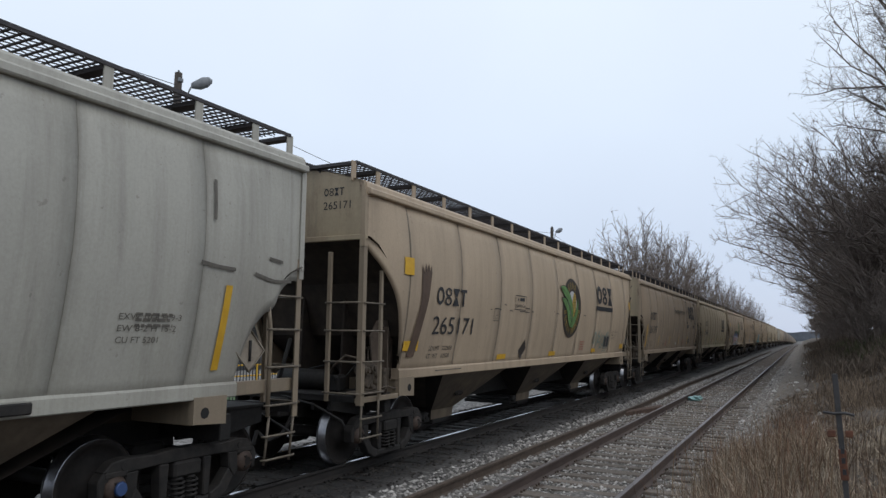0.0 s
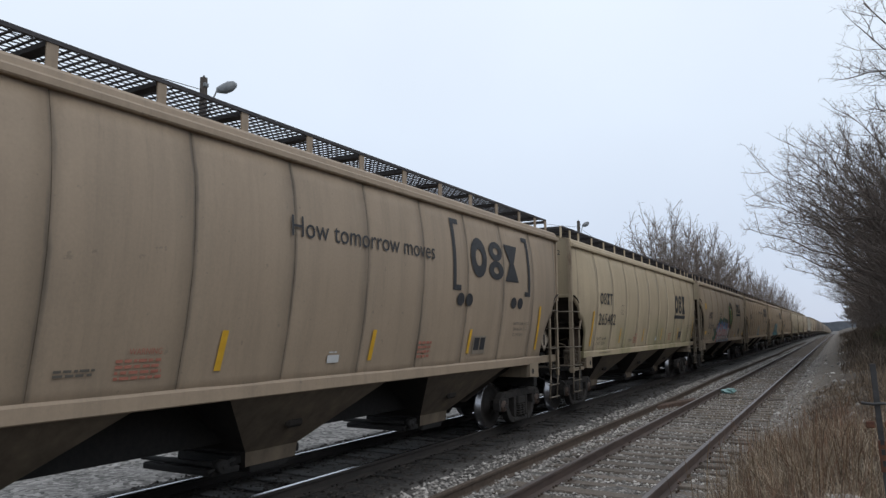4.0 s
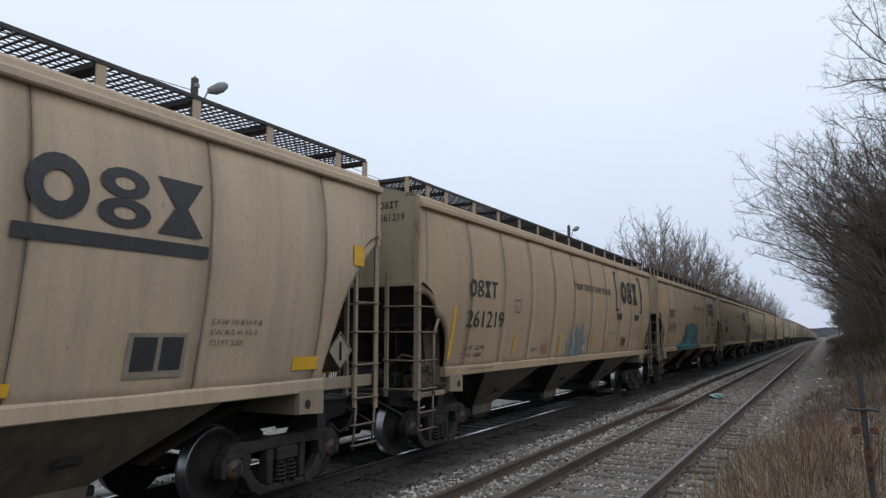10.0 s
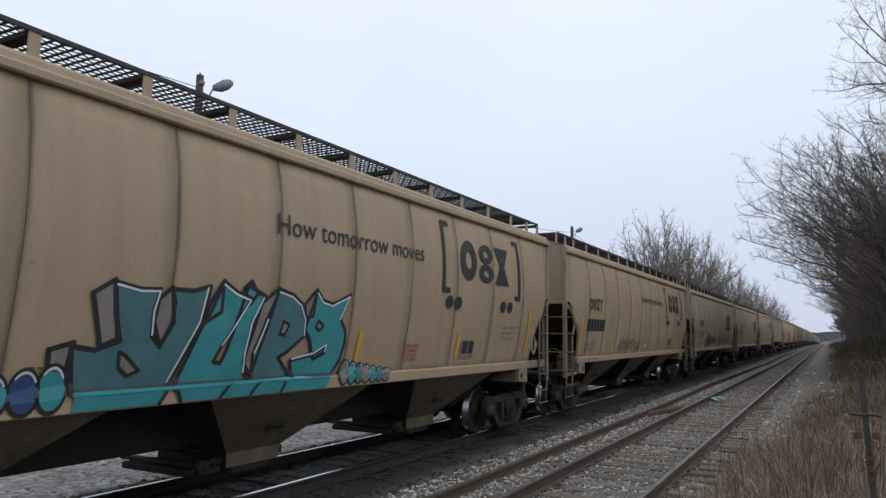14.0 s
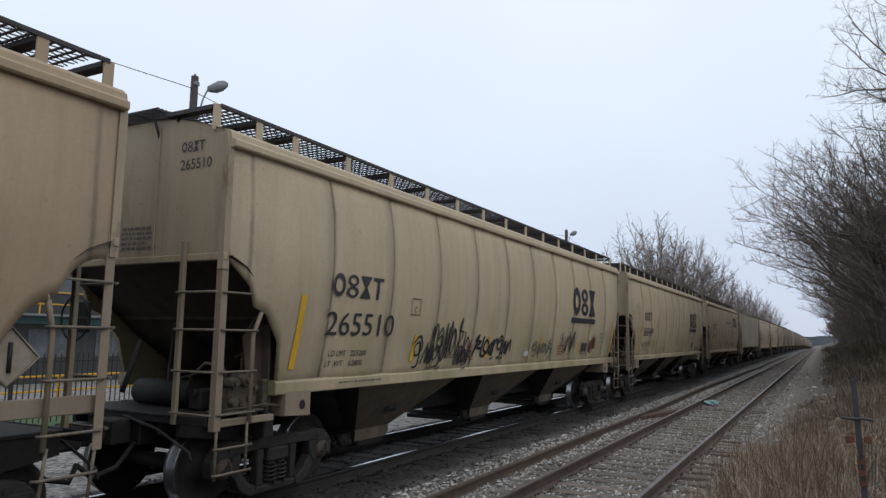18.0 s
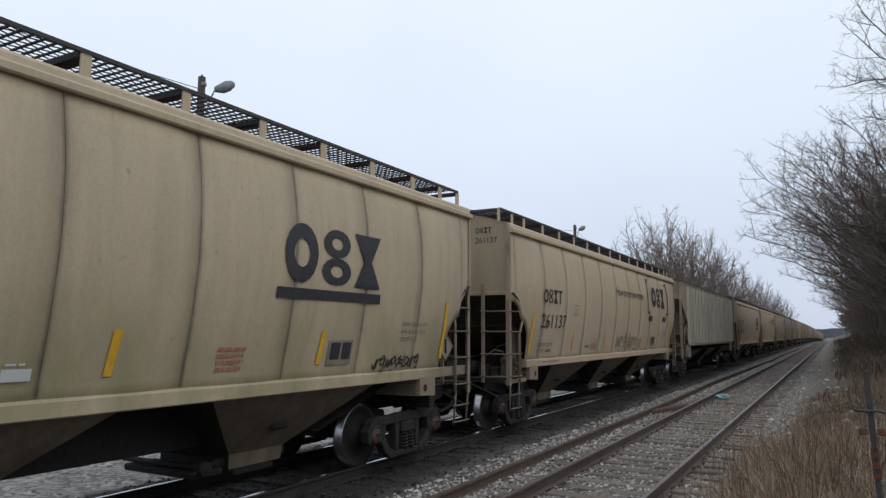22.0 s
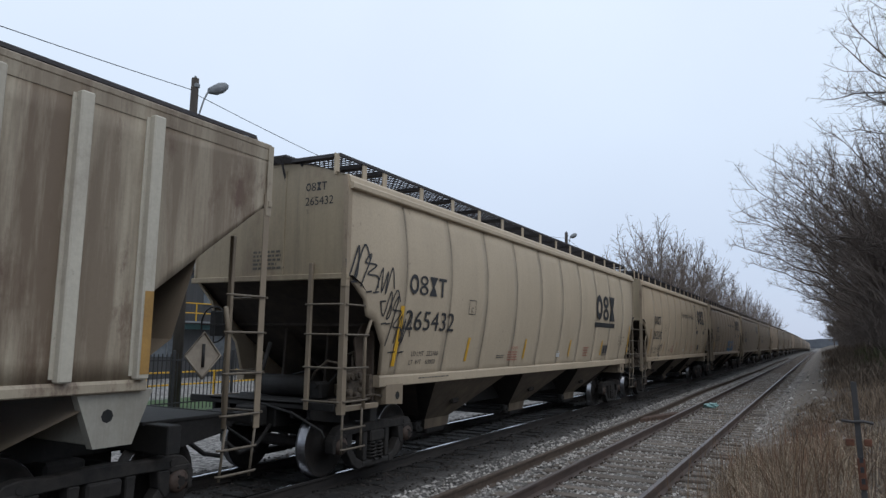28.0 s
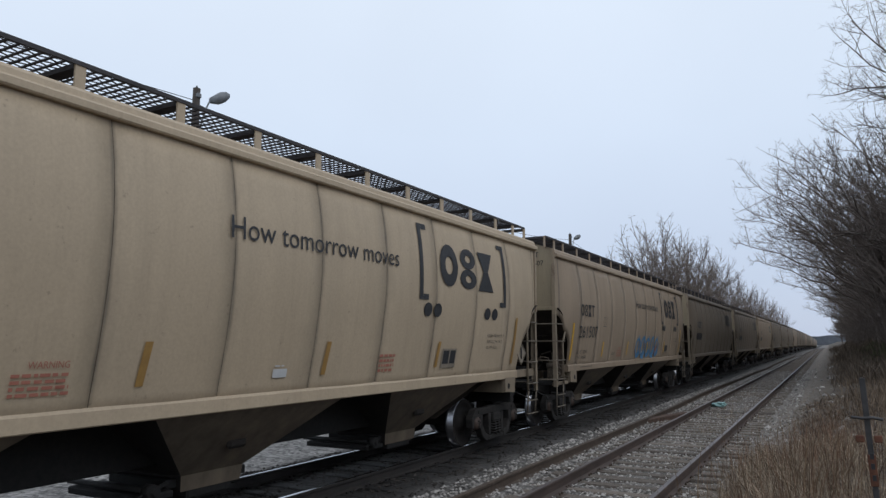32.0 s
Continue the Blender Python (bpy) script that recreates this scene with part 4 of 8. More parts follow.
def small_print(bm, y0, z0, y1, z1, rows, seed=0):
    """Stencilled notes too small to read."""
    rng = random.Random(seed)
    h = (z1 - z0) / rows
    for r in range(rows):
        y = y0
        end = y1 - rng.random() * 0.25 * (y1 - y0)
        while y < end:
            w = rng.uniform(0.03, 0.10)
            flat_rect(bm, y, z1 - h * (r + 0.75), min(y + w, end), z1 - h * (r + 0.2))
            y += w + rng.uniform(0.015, 0.03)


def square_frame(bm, y0, z0, y1, z1, w):
    flat_rect(bm, y0, z0, y1, z0 + w)
    flat_rect(bm, y0, z1 - w, y1, z1)
    flat_rect(bm, y0, z0 + w, y0 + w, z1 - w)
    flat_rect(bm, y1 - w, z0 + w, y1, z1 - w)


def reflector(car, style, y, z0, z1, w=0.10, lean=0.04, dull=False):
    mark(car, "reflector", style, lambda bm: flat_poly(bm, [(y - w / 2, z0), (y + w / 2, z0), (y + w / 2 + lean, z1), (y - w / 2 + lean, z1)]),
         [OLD_YELLOW if dull else YELLOW], "worn ochre reflective strip" if dull else "yellow reflective strip")


# ---- the train ----
LADDER = grainy("ladder_steel", (0.10, 0.08, 0.06), (0.22, 0.18, 0.13), 14, 0.65)
BLACK = grainy("hole_shadowed_steel", (0.01, 0.01, 0.01), (0.02, 0.018, 0.016), 10, 0.9)
OLD_YELLOW = grainy("ochre_reflector", (0.30, 0.17, 0.05), (0.42, 0.24, 0.06), 10, 0.6)
PLACARD = grainy("placard_metal", (0.20, 0.165, 0.125), (0.31, 0.26, 0.20), 10, 0.6)
RED_PRINT = grainy("red_print", (0.34, 0.12, 0.08), (0.44, 0.18, 0.12), 10, 0.7)
GREY_PRINT = grainy("grey_print", (0.09, 0.08, 0.066), (0.16, 0.14, 0.115), 14, 0.7)
SPRAY = {
    "teal": grainy("teal_spray", (0.035, 0.23, 0.25), (0.06, 0.33, 0.35), 3, 0.55, bump=0),
    "deep": grainy("deep_teal_spray", (0.06, 0.15, 0.165), (0.09, 0.21, 0.23), 3, 0.55, bump=0),
    "aqua": grainy("aqua_spray", (0.05, 0.40, 0.42), (0.09, 0.50, 0.52), 4, 0.5, bump=0),
    "pale": grainy("pale_spray", (0.55, 0.60, 0.62), (0.68, 0.72, 0.74), 4, 0.5, bump=0),
    "blue": grainy("blue_spray", (0.07, 0.16, 0.32), (0.13, 0.25, 0.42), 3, 0.55, bump=0),
    "sky": grainy("light_blue_spray", (0.25, 0.40, 0.56), (0.36, 0.50, 0.64), 3, 0.55, bump=0),
    "navy": grainy("navy_spray", (0.03, 0.06, 0.16), (0.05, 0.10, 0.24), 3, 0.55, bump=0),
    "stone": grainy("grey_spray", (0.19, 0.165, 0.145), (0.28, 0.245, 0.215), 4, 0.6, bump=0),
    "red": grainy("dark_red_spray", (0.10, 0.022, 0.016), (0.16, 0.04, 0.028), 5, 0.6, bump=0),
    "pink": grainy("pink_spray", (0.52, 0.15, 0.14), (0.62, 0.22, 0.20), 4, 0.5, bump=0),
    "white": grainy("white_spray", (0.50, 0.50, 0.49), (0.62, 0.62, 0.61), 4, 0.55, bump=0),
    "green": grainy("green_spray", (0.05, 0.10, 0.06), (0.08, 0.14, 0.085), 4, 0.6, bump=0),
    "black": grainy("black_spray", (0.015, 0.015, 0.017), (0.035, 0.035, 0.037), 6, 0.5, bump=0),
}
EMBLEM_GREEN = grainy("emblem_green", (0.11, 0.23, 0.07), (0.18, 0.32, 0.11), 6, 0.6, bump=0)
EMBLEM_YELLOW = grainy("emblem_ochre", (0.42, 0.28, 0.05), (0.55, 0.38, 0.08), 9, 0.6, bump=0)
EMBLEM_DARK = grainy("emblem_dark", (0.030, 0.023, 0.019), (0.055, 0.043, 0.034), 9, 0.6, bump=0)


def curve_through(pts, steps=5):
    """Points along a smooth line through the given ones."""
    out_ = []
    ext = [pts[0]] + list(pts) + [pts[-1]]
    for p0, p1, p2, p3 in zip(ext, ext[1:], ext[2:], ext[3:]):
        for q in range(steps):
            t = q / steps
            out_.append(tuple(0.5 * (2 * b + (c - a) * t + (2 * a - 5 * b + 4 * c - d) * t * t + (3 * b - a - 3 * c + d) * t ** 3) for a, b, c, d in zip(p0, p1, p2, p3)))
    return out_ + [pts[-1]]


def emblem(bm):
    """Round badge: a maize cob with leaves on a white disc, and a ring of bars on brown."""
    yc, zc = 1.05, 2.735
    flat_disc(bm, yc, zc, 0.82, 0.80, 0, 0.0, 40)
    flat_disc(bm, yc - 0.02, zc + 0.03, 0.42, 0.42, 3, 0.003)
    leaves = [[(-1.08, 0.52), (-0.72, 0.56), (-0.32, 0.40), (-0.04, 0.10), (0.06, -0.22), (0.0, -0.38), (-0.16, -0.10), (-0.42, 0.16), (-0.74, 0.30)],
              [(-1.0, 0.24), (-0.62, 0.22), (-0.34, 0.04), (-0.14, -0.24), (0.06, -0.50), (-0.10, -0.53), (-0.32, -0.38), (-0.52, -0.10), (-0.80, 0.10)],
              [(-0.16, -0.50), (0.08, -0.54), (0.36, -0.30), (0.50, 0.02), (0.46, 0.30), (0.34, 0.02), (0.16, -0.20), (0.02, -0.30)]]
    flat_poly(bm, [(yc + 0.14 + 0.17 * math.cos(q * math.pi / 10) + 0.05 * math.sin(q * math.pi / 10), zc + 0.08 + 0.34 * math.sin(q * math.pi / 10)) for q in range(20)], 2, 0.0065)
    for k in range(7):
        z = zc - 0.16 + 0.075 * k
        flat_stroke(bm, [(yc + 0.0, z), (yc + 0.30, z + 0.03)], 0.010, 0, 0.0085)
    for k in range(3):
        flat_stroke(bm, [(yc + 0.06 + 0.08 * k, zc - 0.22), (yc + 0.08 + 0.08 * k, zc + 0.38)], 0.008, 0, 0.0105)
    for k, ring in enumerate(leaves):
        ring = curve_through([(yc + y, zc + z) for y, z in ring + ring[:1]], 3)
        flat_poly(bm, ring[:-1], 1, 0.0125 + 0.002 * k)
        flat_stroke(bm, ring, 0.016, 0, 0.0185)
        half_ = len(ring) // 2
        flat_stroke(bm, [((ring[q][0] + ring[-1 - q][0]) / 2, (ring[q][1] + ring[-1 - q][1]) / 2) for q in range(1, half_, 2)], 0.012, 0, 0.0205)
    for a0, a1, count in ((2.1, 1.15, 4), (3.35, 4.45, 5), (4.85, 6.15, 7)):
        for i in range(count):
            a = a0 + (a1 - a0) * i / (count - 1)
            c, s = math.cos(a), math.sin(a)
            for off in (-0.028, 0.028):
                flat_stroke(bm, [(yc + 0.53 * c - off * s, zc + 0.52 * s + off * c), (yc + 0.72 * c - off * s, zc + 0.70 * s + off * c)], 0.018, 2, 0.004)


def teal_piece(bm):
    """Four interlocked block forms with grey sides, lobes at both ends, and bright teal along the sill."""
    steel, aqua, ink, pale, side, navy = 4, 0, 2, 3, 6, 5
    # grey sides of the block forms, then their faces
    sides = [[(-3.09, 2.32), (-2.89, 2.45), (-2.78, 1.92), (-2.94, 1.85)], [(-2.40, 2.30), (-2.26, 2.42), (-2.19, 2.08), (-2.31, 1.84), (-2.42, 2.08)],
             [(-1.76, 2.30), (-1.62, 2.53), (-1.60, 2.2), (-1.84, 2.06)], [(-1.32, 2.46), (-1.22, 2.55), (-1.10, 2.42), (-1.2, 2.3)],
             [(-1.02, 2.32), (-0.76, 2.5), (-1.02, 1.5), (-1.16, 1.66)], [(-0.28, 2.34), (-0.08, 2.53), (-0.10, 2.2), (-0.24, 2.16)], [(-3.40, 1.83), (-3.19, 1.89), (-3.22, 1.66), (-3.38, 1.68)]]
    for k, ring in enumerate(sides):
        flat_poly(bm, ring, side, 0.002)
        flat_stroke(bm, ring + ring[:1], 0.045, ink, 0.006)
    faces = [
        (steel, [(-2.89, 2.43), (-2.62, 2.38), (-2.40, 2.39), (-2.44, 2.19), (-2.42, 1.95), (-2.31, 1.85), (-2.21, 2.08), (-2.21, 2.28), (-2.26, 2.40), (-2.0, 2.40), (-1.79, 2.46), (-1.84, 2.09),
                 (-2.0, 1.75), (-2.14, 1.46), (-3.14, 1.46), (-3.21, 1.86), (-2.98, 1.82), (-2.75, 1.90), (-2.84, 2.15)]),
        (aqua, [(-1.62, 2.52), (-1.42, 2.42), (-1.19, 2.36), (-1.38, 2.05), (-1.52, 1.84), (-1.60, 1.68), (-1.50, 1.66), (-1.44, 1.80), (-1.34, 2.2), (-1.26, 2.5), (-0.98, 2.40), (-1.12, 2.1),
                (-1.15, 1.75), (-1.13, 1.52), (-1.02, 1.46), (-2.06, 1.46), (-1.84, 2.02), (-1.74, 2.2)]),
        (steel, [(-0.76, 2.49), (-0.52, 2.44), (-0.34, 2.34), (-0.22, 2.16), (-0.20, 1.96), (-0.48, 1.76), (-0.62, 1.70), (-0.45, 1.55), (-0.34, 1.46), (-1.0, 1.46), (-1.04, 1.75), (-0.9, 2.15)]),
        (aqua, [(-0.08, 2.52), (0.05, 2.40), (0.25, 2.36), (0.62, 2.50), (0.46, 2.18), (0.60, 2.02), (0.63, 1.86), (0.58, 1.64), (0.44, 1.46), (-0.32, 1.46), (-0.40, 1.66), (0.0, 1.72), (0.26, 1.84),
                (0.24, 1.74), (0.02, 1.66), (-0.1, 1.92), (-0.22, 2.02)]),
    ]
    for q, (fill, ring) in enumerate(faces):
        flat_poly(bm, ring, fill, 0.004)
        flat_stroke(bm, ring + ring[:1], 0.045, ink, 0.008)
        yc = sum(p_[0] for p_ in ring) / len(ring)
        zc = sum(p_[1] for p_ in ring) / len(ring)
        inner = [(yc + (y - yc) * 0.95, zc + (z - zc) * 0.94) for y, z in ring]
        flat_stroke(bm, inner[:5], 0.022, pale, 0.010)
        flat_stroke(bm, inner[10:14], 0.022, pale, 0.010)
    for ring in ([(-2.74, 1.80), (-2.66, 1.76), (-2.50, 1.62), (-2.62, 1.58), (-2.72, 1.66)], [(-0.62, 2.12), (-0.52, 2.08), (-0.58, 1.96), (-0.66, 1.98)], [(0.02, 2.14), (0.12, 2.08), (0.06, 2.02), (-0.02, 2.06)]):
        flat_poly(bm, ring, side, 0.009)
        flat_stroke(bm, ring + ring[:1], 0.035, ink, 0.011)
    # the band that runs over the sill below
    flat_poly(bm, [(-3.12, 1.29), (-2.22, 1.29), (-2.12, 1.45), (-3.1, 1.45)], aqua, 0.004)
    flat_poly(bm, [(-1.96, 1.29), (0.36, 1.29), (0.44, 1.45), (-2.0, 1.45)], aqua, 0.004)
    flat_stroke(bm, [(-3.12, 1.44), (-2.1, 1.44), (-1.0, 1.44), (0.45, 1.445)], 0.035, 1, 0.010)
    for a, b in ((-2.22, -2.12), (-1.96, -2.04), (-1.45, -1.30), (-1.0, -0.85), (-0.5, -0.4)):
        flat_stroke(bm, [(a, 1.29), (b, 1.46)], 0.04, ink, 0.011)
    for y, fill in ((-3.32, aqua), (-3.55, navy), (-3.80, aqua), (-4.02, steel), (-4.22, navy), (-4.40, aqua)):
        h = 0.21 - 0.015 * int((-3.32 - y) / 0.2)
        flat_disc(bm, y, 1.29 + h, 0.13, h, fill, 0.003, 16)
        flat_ring(bm, y, 1.29 + h, 0.14, h + 0.01, 0.18, ink, 0.007)
        flat_ring(bm, y, 1.29 + h, 0.115, h - 0.02, 0.14, pale, 0.009, 0.5, 2.4, 8)
    for i in range(7):
        y, h = 0.72 + 0.17 * i, 0.17 - 0.012 * i
        flat_disc(bm, y, 1.30 + h, 0.10, h, (side, aqua, steel)[i % 3], 0.003, 14)
        flat_ring(bm, y, 1.30 + h, 0.105, h + 0.01, 0.16, ink, 0.007)
        flat_ring(bm, y, 1.30 + h, 0.085, h - 0.01, 0.16, pale, 0.009, -0.6, 1.4, 8)


def blue_piece(bm):
    """Fat forms in pink, blue above and white below, on dull green clouds, with black dots along the sill."""
    blue, sky_, white, pink, green, ink = range(6)
    for y, z, ry, rz in ((-3.08, 2.45, 0.20, 0.14), (-2.86, 2.40, 0.24, 0.15), (-2.62, 2.44, 0.12, 0.1), (-1.95, 2.44, 0.22, 0.15), (-1.66, 2.52, 0.12, 0.12), (-1.2, 2.44, 0.32, 0.14),
                         (-0.7, 2.42, 0.34, 0.12), (-0.2, 2.30, 0.28, 0.2), (-3.4, 2.36, 0.2, 0.1), (0.3, 2.05, 0.35, 0.16), (-4.62, 1.86, 0.26, 0.16), (-4.5, 1.62, 0.3, 0.17), (-4.95, 1.47, 0.3, 0.13)):
        flat_disc(bm, y, z, ry, rz, green, 0.0005 * (int(abs(y) * 10) % 4), 16)
    flat_poly(bm, [(-0.1, 1.46), (0.74, 1.46), (0.66, 1.76), (0.52, 2.0), (0.1, 2.2)], green, 0.0025)
    flat_poly(bm, [(-4.78, 1.46), (-4.2, 1.46), (-4.2, 1.9), (-4.55, 1.94), (-4.72, 1.75)], green, 0.0025)
    top = [(-4.22, 1.46), (-4.16, 1.66), (-3.92, 1.70), (-3.92, 1.79), (-4.29, 1.78), (-4.35, 1.92), (-4.26, 2.10), (-4.14, 2.19), (-3.92, 2.22), (-3.75, 2.20), (-3.66, 2.33), (-3.56, 2.38), (-3.38, 2.36),
           (-3.22, 2.37), (-3.20, 2.27), (-2.96, 2.28), (-2.93, 2.17), (-2.76, 2.29), (-2.62, 2.40), (-2.44, 2.44), (-2.30, 2.42), (-2.21, 2.35), (-2.09, 2.19), (-1.91, 2.36), (-1.65, 2.34),
           (-1.45, 2.43), (-1.28, 2.43), (-1.13, 2.21), (-0.80, 2.36), (-0.72, 2.30), (-0.64, 2.41), (-0.35, 2.28), (-0.10, 2.39), (0.12, 2.22), (0.28, 2.06), (0.61, 2.04), (0.15, 1.52), (0.13, 1.46)]
    flat_poly(bm, top, pink, 0.004)
    # blue upper bodies, paling to white towards the sill
    bodies = [(-4.12, 1.98, 0.17, 0.17), (-3.45, 2.12, 0.33, 0.22), (-2.52, 2.14, 0.34, 0.26), (-1.55, 2.16, 0.38, 0.22), (-0.82, 2.12, 0.26, 0.20), (-0.32, 2.08, 0.26, 0.22)]
    for k, (y, z, ry, rz) in enumerate(bodies):
        flat_poly(bm, [(y + ry * math.copysign(abs(math.cos(a)) ** 0.6, math.cos(a)) + 0.2 * rz * math.sin(a), z + rz * math.copysign(abs(math.sin(a)) ** 0.6, math.sin(a)))
                       for a in (2 * math.pi * i / 22 for i in range(22))], blue, 0.006 + 0.0004 * (k % 2))
        flat_poly(bm, [(y - ry * 0.98, z - rz * 0.25), (y + ry * 0.94, z - rz * 0.15), (y + ry * 0.86, z - rz * 0.98), (y - ry * 1.02, z - rz * 1.0)], sky_, 0.0075 + 0.0004 * (k % 2))
    for k, (y0, y1, z1) in enumerate(((-3.72, -3.32, 1.95), (-3.26, -2.84, 1.82), (-2.76, -2.28, 1.94), (-2.24, -1.95, 1.86), (-1.86, -1.56, 1.95), (-1.46, -1.06, 1.88), (-0.98, -0.62, 1.92), (-0.56, -0.20, 1.90), (-0.12, 0.42, 1.98))):
        flat_poly(bm, [(y0 - 0.05, 1.465), (y1 - 0.06, 1.465), (y1, z1 - 0.12), (y1 - 0.1, z1), (y0 + 0.1, z1 + 0.02), (y0, z1 - 0.1)], white, 0.009 + 0.0004 * (k % 2))
    flat_poly(bm, [(-0.02, 1.99), (0.30, 2.02), (0.58, 2.03), (0.18, 1.58)], white, 0.0095)
    strokes = [[(-3.60, 1.60), (-3.42, 1.92), (-3.26, 1.98), (-3.16, 1.84), (-3.30, 1.58)], [(-3.06, 2.26), (-3.1, 1.95), (-3.22, 1.6)], [(-2.86, 2.12), (-2.66, 2.22), (-2.48, 2.12), (-2.56, 1.9), (-2.78, 1.82)],
               [(-2.82, 1.72), (-2.56, 1.62), (-2.3, 1.68), (-2.16, 1.84)], [(-2.08, 2.16), (-2.12, 1.86), (-2.24, 1.6)], [(-1.80, 1.62), (-1.66, 1.90), (-1.44, 1.96), (-1.32, 1.82), (-1.42, 1.58)],
               [(-1.08, 2.2), (-1.12, 1.9), (-1.2, 1.6)], [(-0.94, 1.6), (-0.84, 1.86), (-0.68, 1.92), (-0.60, 1.7)], [(-0.52, 2.2), (-0.54, 1.9), (-0.6, 1.6)], [(-0.04, 2.26), (-0.14, 1.95), (-0.1, 1.66), (0.1, 1.6)]]
    for i, line in enumerate(strokes):
        flat_stroke(bm, line, (0.075, 0.09, 0.065)[i % 3], pink, 0.011 + 0.001 * (i % 2))
    flat_poly(bm, [(-2.80, 1.74), (-2.62, 1.70), (-2.46, 1.66), (-2.5, 1.56), (-2.82, 1.56)], pink, 0.0125)
    flat_stroke(bm, top[:-1], 0.05, ink, 0.014)
    flat_poly(bm, [(-4.33, 1.285), (0.53, 1.285), (0.5, 1.425), (-4.25, 1.425)], sky_, 0.003)
    for y, w in ((-4.2, 0.4), (-3.1, 0.18), (-2.55, 0.12), (-0.7, 0.12), (-0.25, 0.1), (0.2, 0.12)):
        flat_rect(bm, y - w / 2, 1.287, y + w / 2, 1.423, pink if w < 0.2 or y < -4 else white, 0.005)
    for y, w in ((-3.5, 0.3), (-1.95, 0.5), (-1.2, 0.3)):
        flat_rect(bm, y - w / 2, 1.288, y + w / 2, 1.422, white, 0.0045)
    rng = random.Random(3)
    for i in range(26):
        y = -4.15 + 0.178 * i + rng.uniform(-0.05, 0.05)
        z = (1.345, 1.54, 1.37, 1.62)[i % 4] + rng.uniform(-0.02, 0.02)
        flat_disc(bm, y, z, rng.uniform(0.055, 0.10), rng.uniform(0.05, 0.075), ink, 0.016 + 0.001 * (i % 2), 12)


def scrawl(y0, z0, y1, z1, seed, w=0.03, strokes=7):
    """A marker tag of loops, hooks and bars drawn in one hand, which spells nothing."""
    forms = [[(-0.1, 0.3), (0.3, 0.95), (0.55, 0.6), (0.2, 0.25), (0.0, 0.6), (0.5, 0.9), (0.95, 0.2), (1.15, 0.4)], [(0.0, 0.1), (0.25, 0.9), (0.35, 0.15), (0.55, 0.8), (0.6, 0.1), (0.85, 0.95), (1.1, 0.3)],
             [(0.0, 0.7), (0.5, 1.0), (0.8, 0.6), (0.4, 0.3), (0.1, 0.6), (0.6, 0.75), (0.7, 0.0), (0.3, -0.1)], [(-0.1, 0.5), (0.2, 0.1), (0.45, 0.9), (0.6, 0.2), (0.4, 0.05), (0.75, 0.95), (1.1, 0.6)],
             [(0.1, 0.95), (0.05, 0.2), (0.5, 0.05), (0.9, 0.5), (0.5, 0.8), (0.3, 0.4), (0.8, 0.2), (1.2, 0.7)], [(0.0, 0.0), (0.4, 1.0), (0.1, 0.75), (0.7, 0.7), (0.3, 0.4), (0.9, 0.35), (1.0, 0.0)]]

    def draw(bm):
        rng = random.Random(seed)
        dy = (y1 - y0) / strokes
        for i in range(strokes):
            form = forms[(i * 5 + seed) % len(forms)]
            k, up = rng.uniform(0.8, 1.1), rng.uniform(0, 0.12)
            pts = [(y0 + dy * (i + 0.05 + 1.05 * a + 0.18 * (b - 0.5)) + rng.uniform(-0.04, 0.04) * dy, z0 + (z1 - z0) * (up + b * k * 0.92)) for a, b in form]
            flat_stroke(bm, curve_through(pts), w * rng.uniform(0.85, 1.1), 0, 0.001 * (i % 3))
        for i in range(2):
            y = y0 + (y1 - y0) * rng.uniform(0.1, 0.9)
            flat_stroke(bm, [(y, z0 - w), (y + 0.3 * dy, z0 - 0.4 * w)], w * 0.8, 0, 0.003)
    return draw


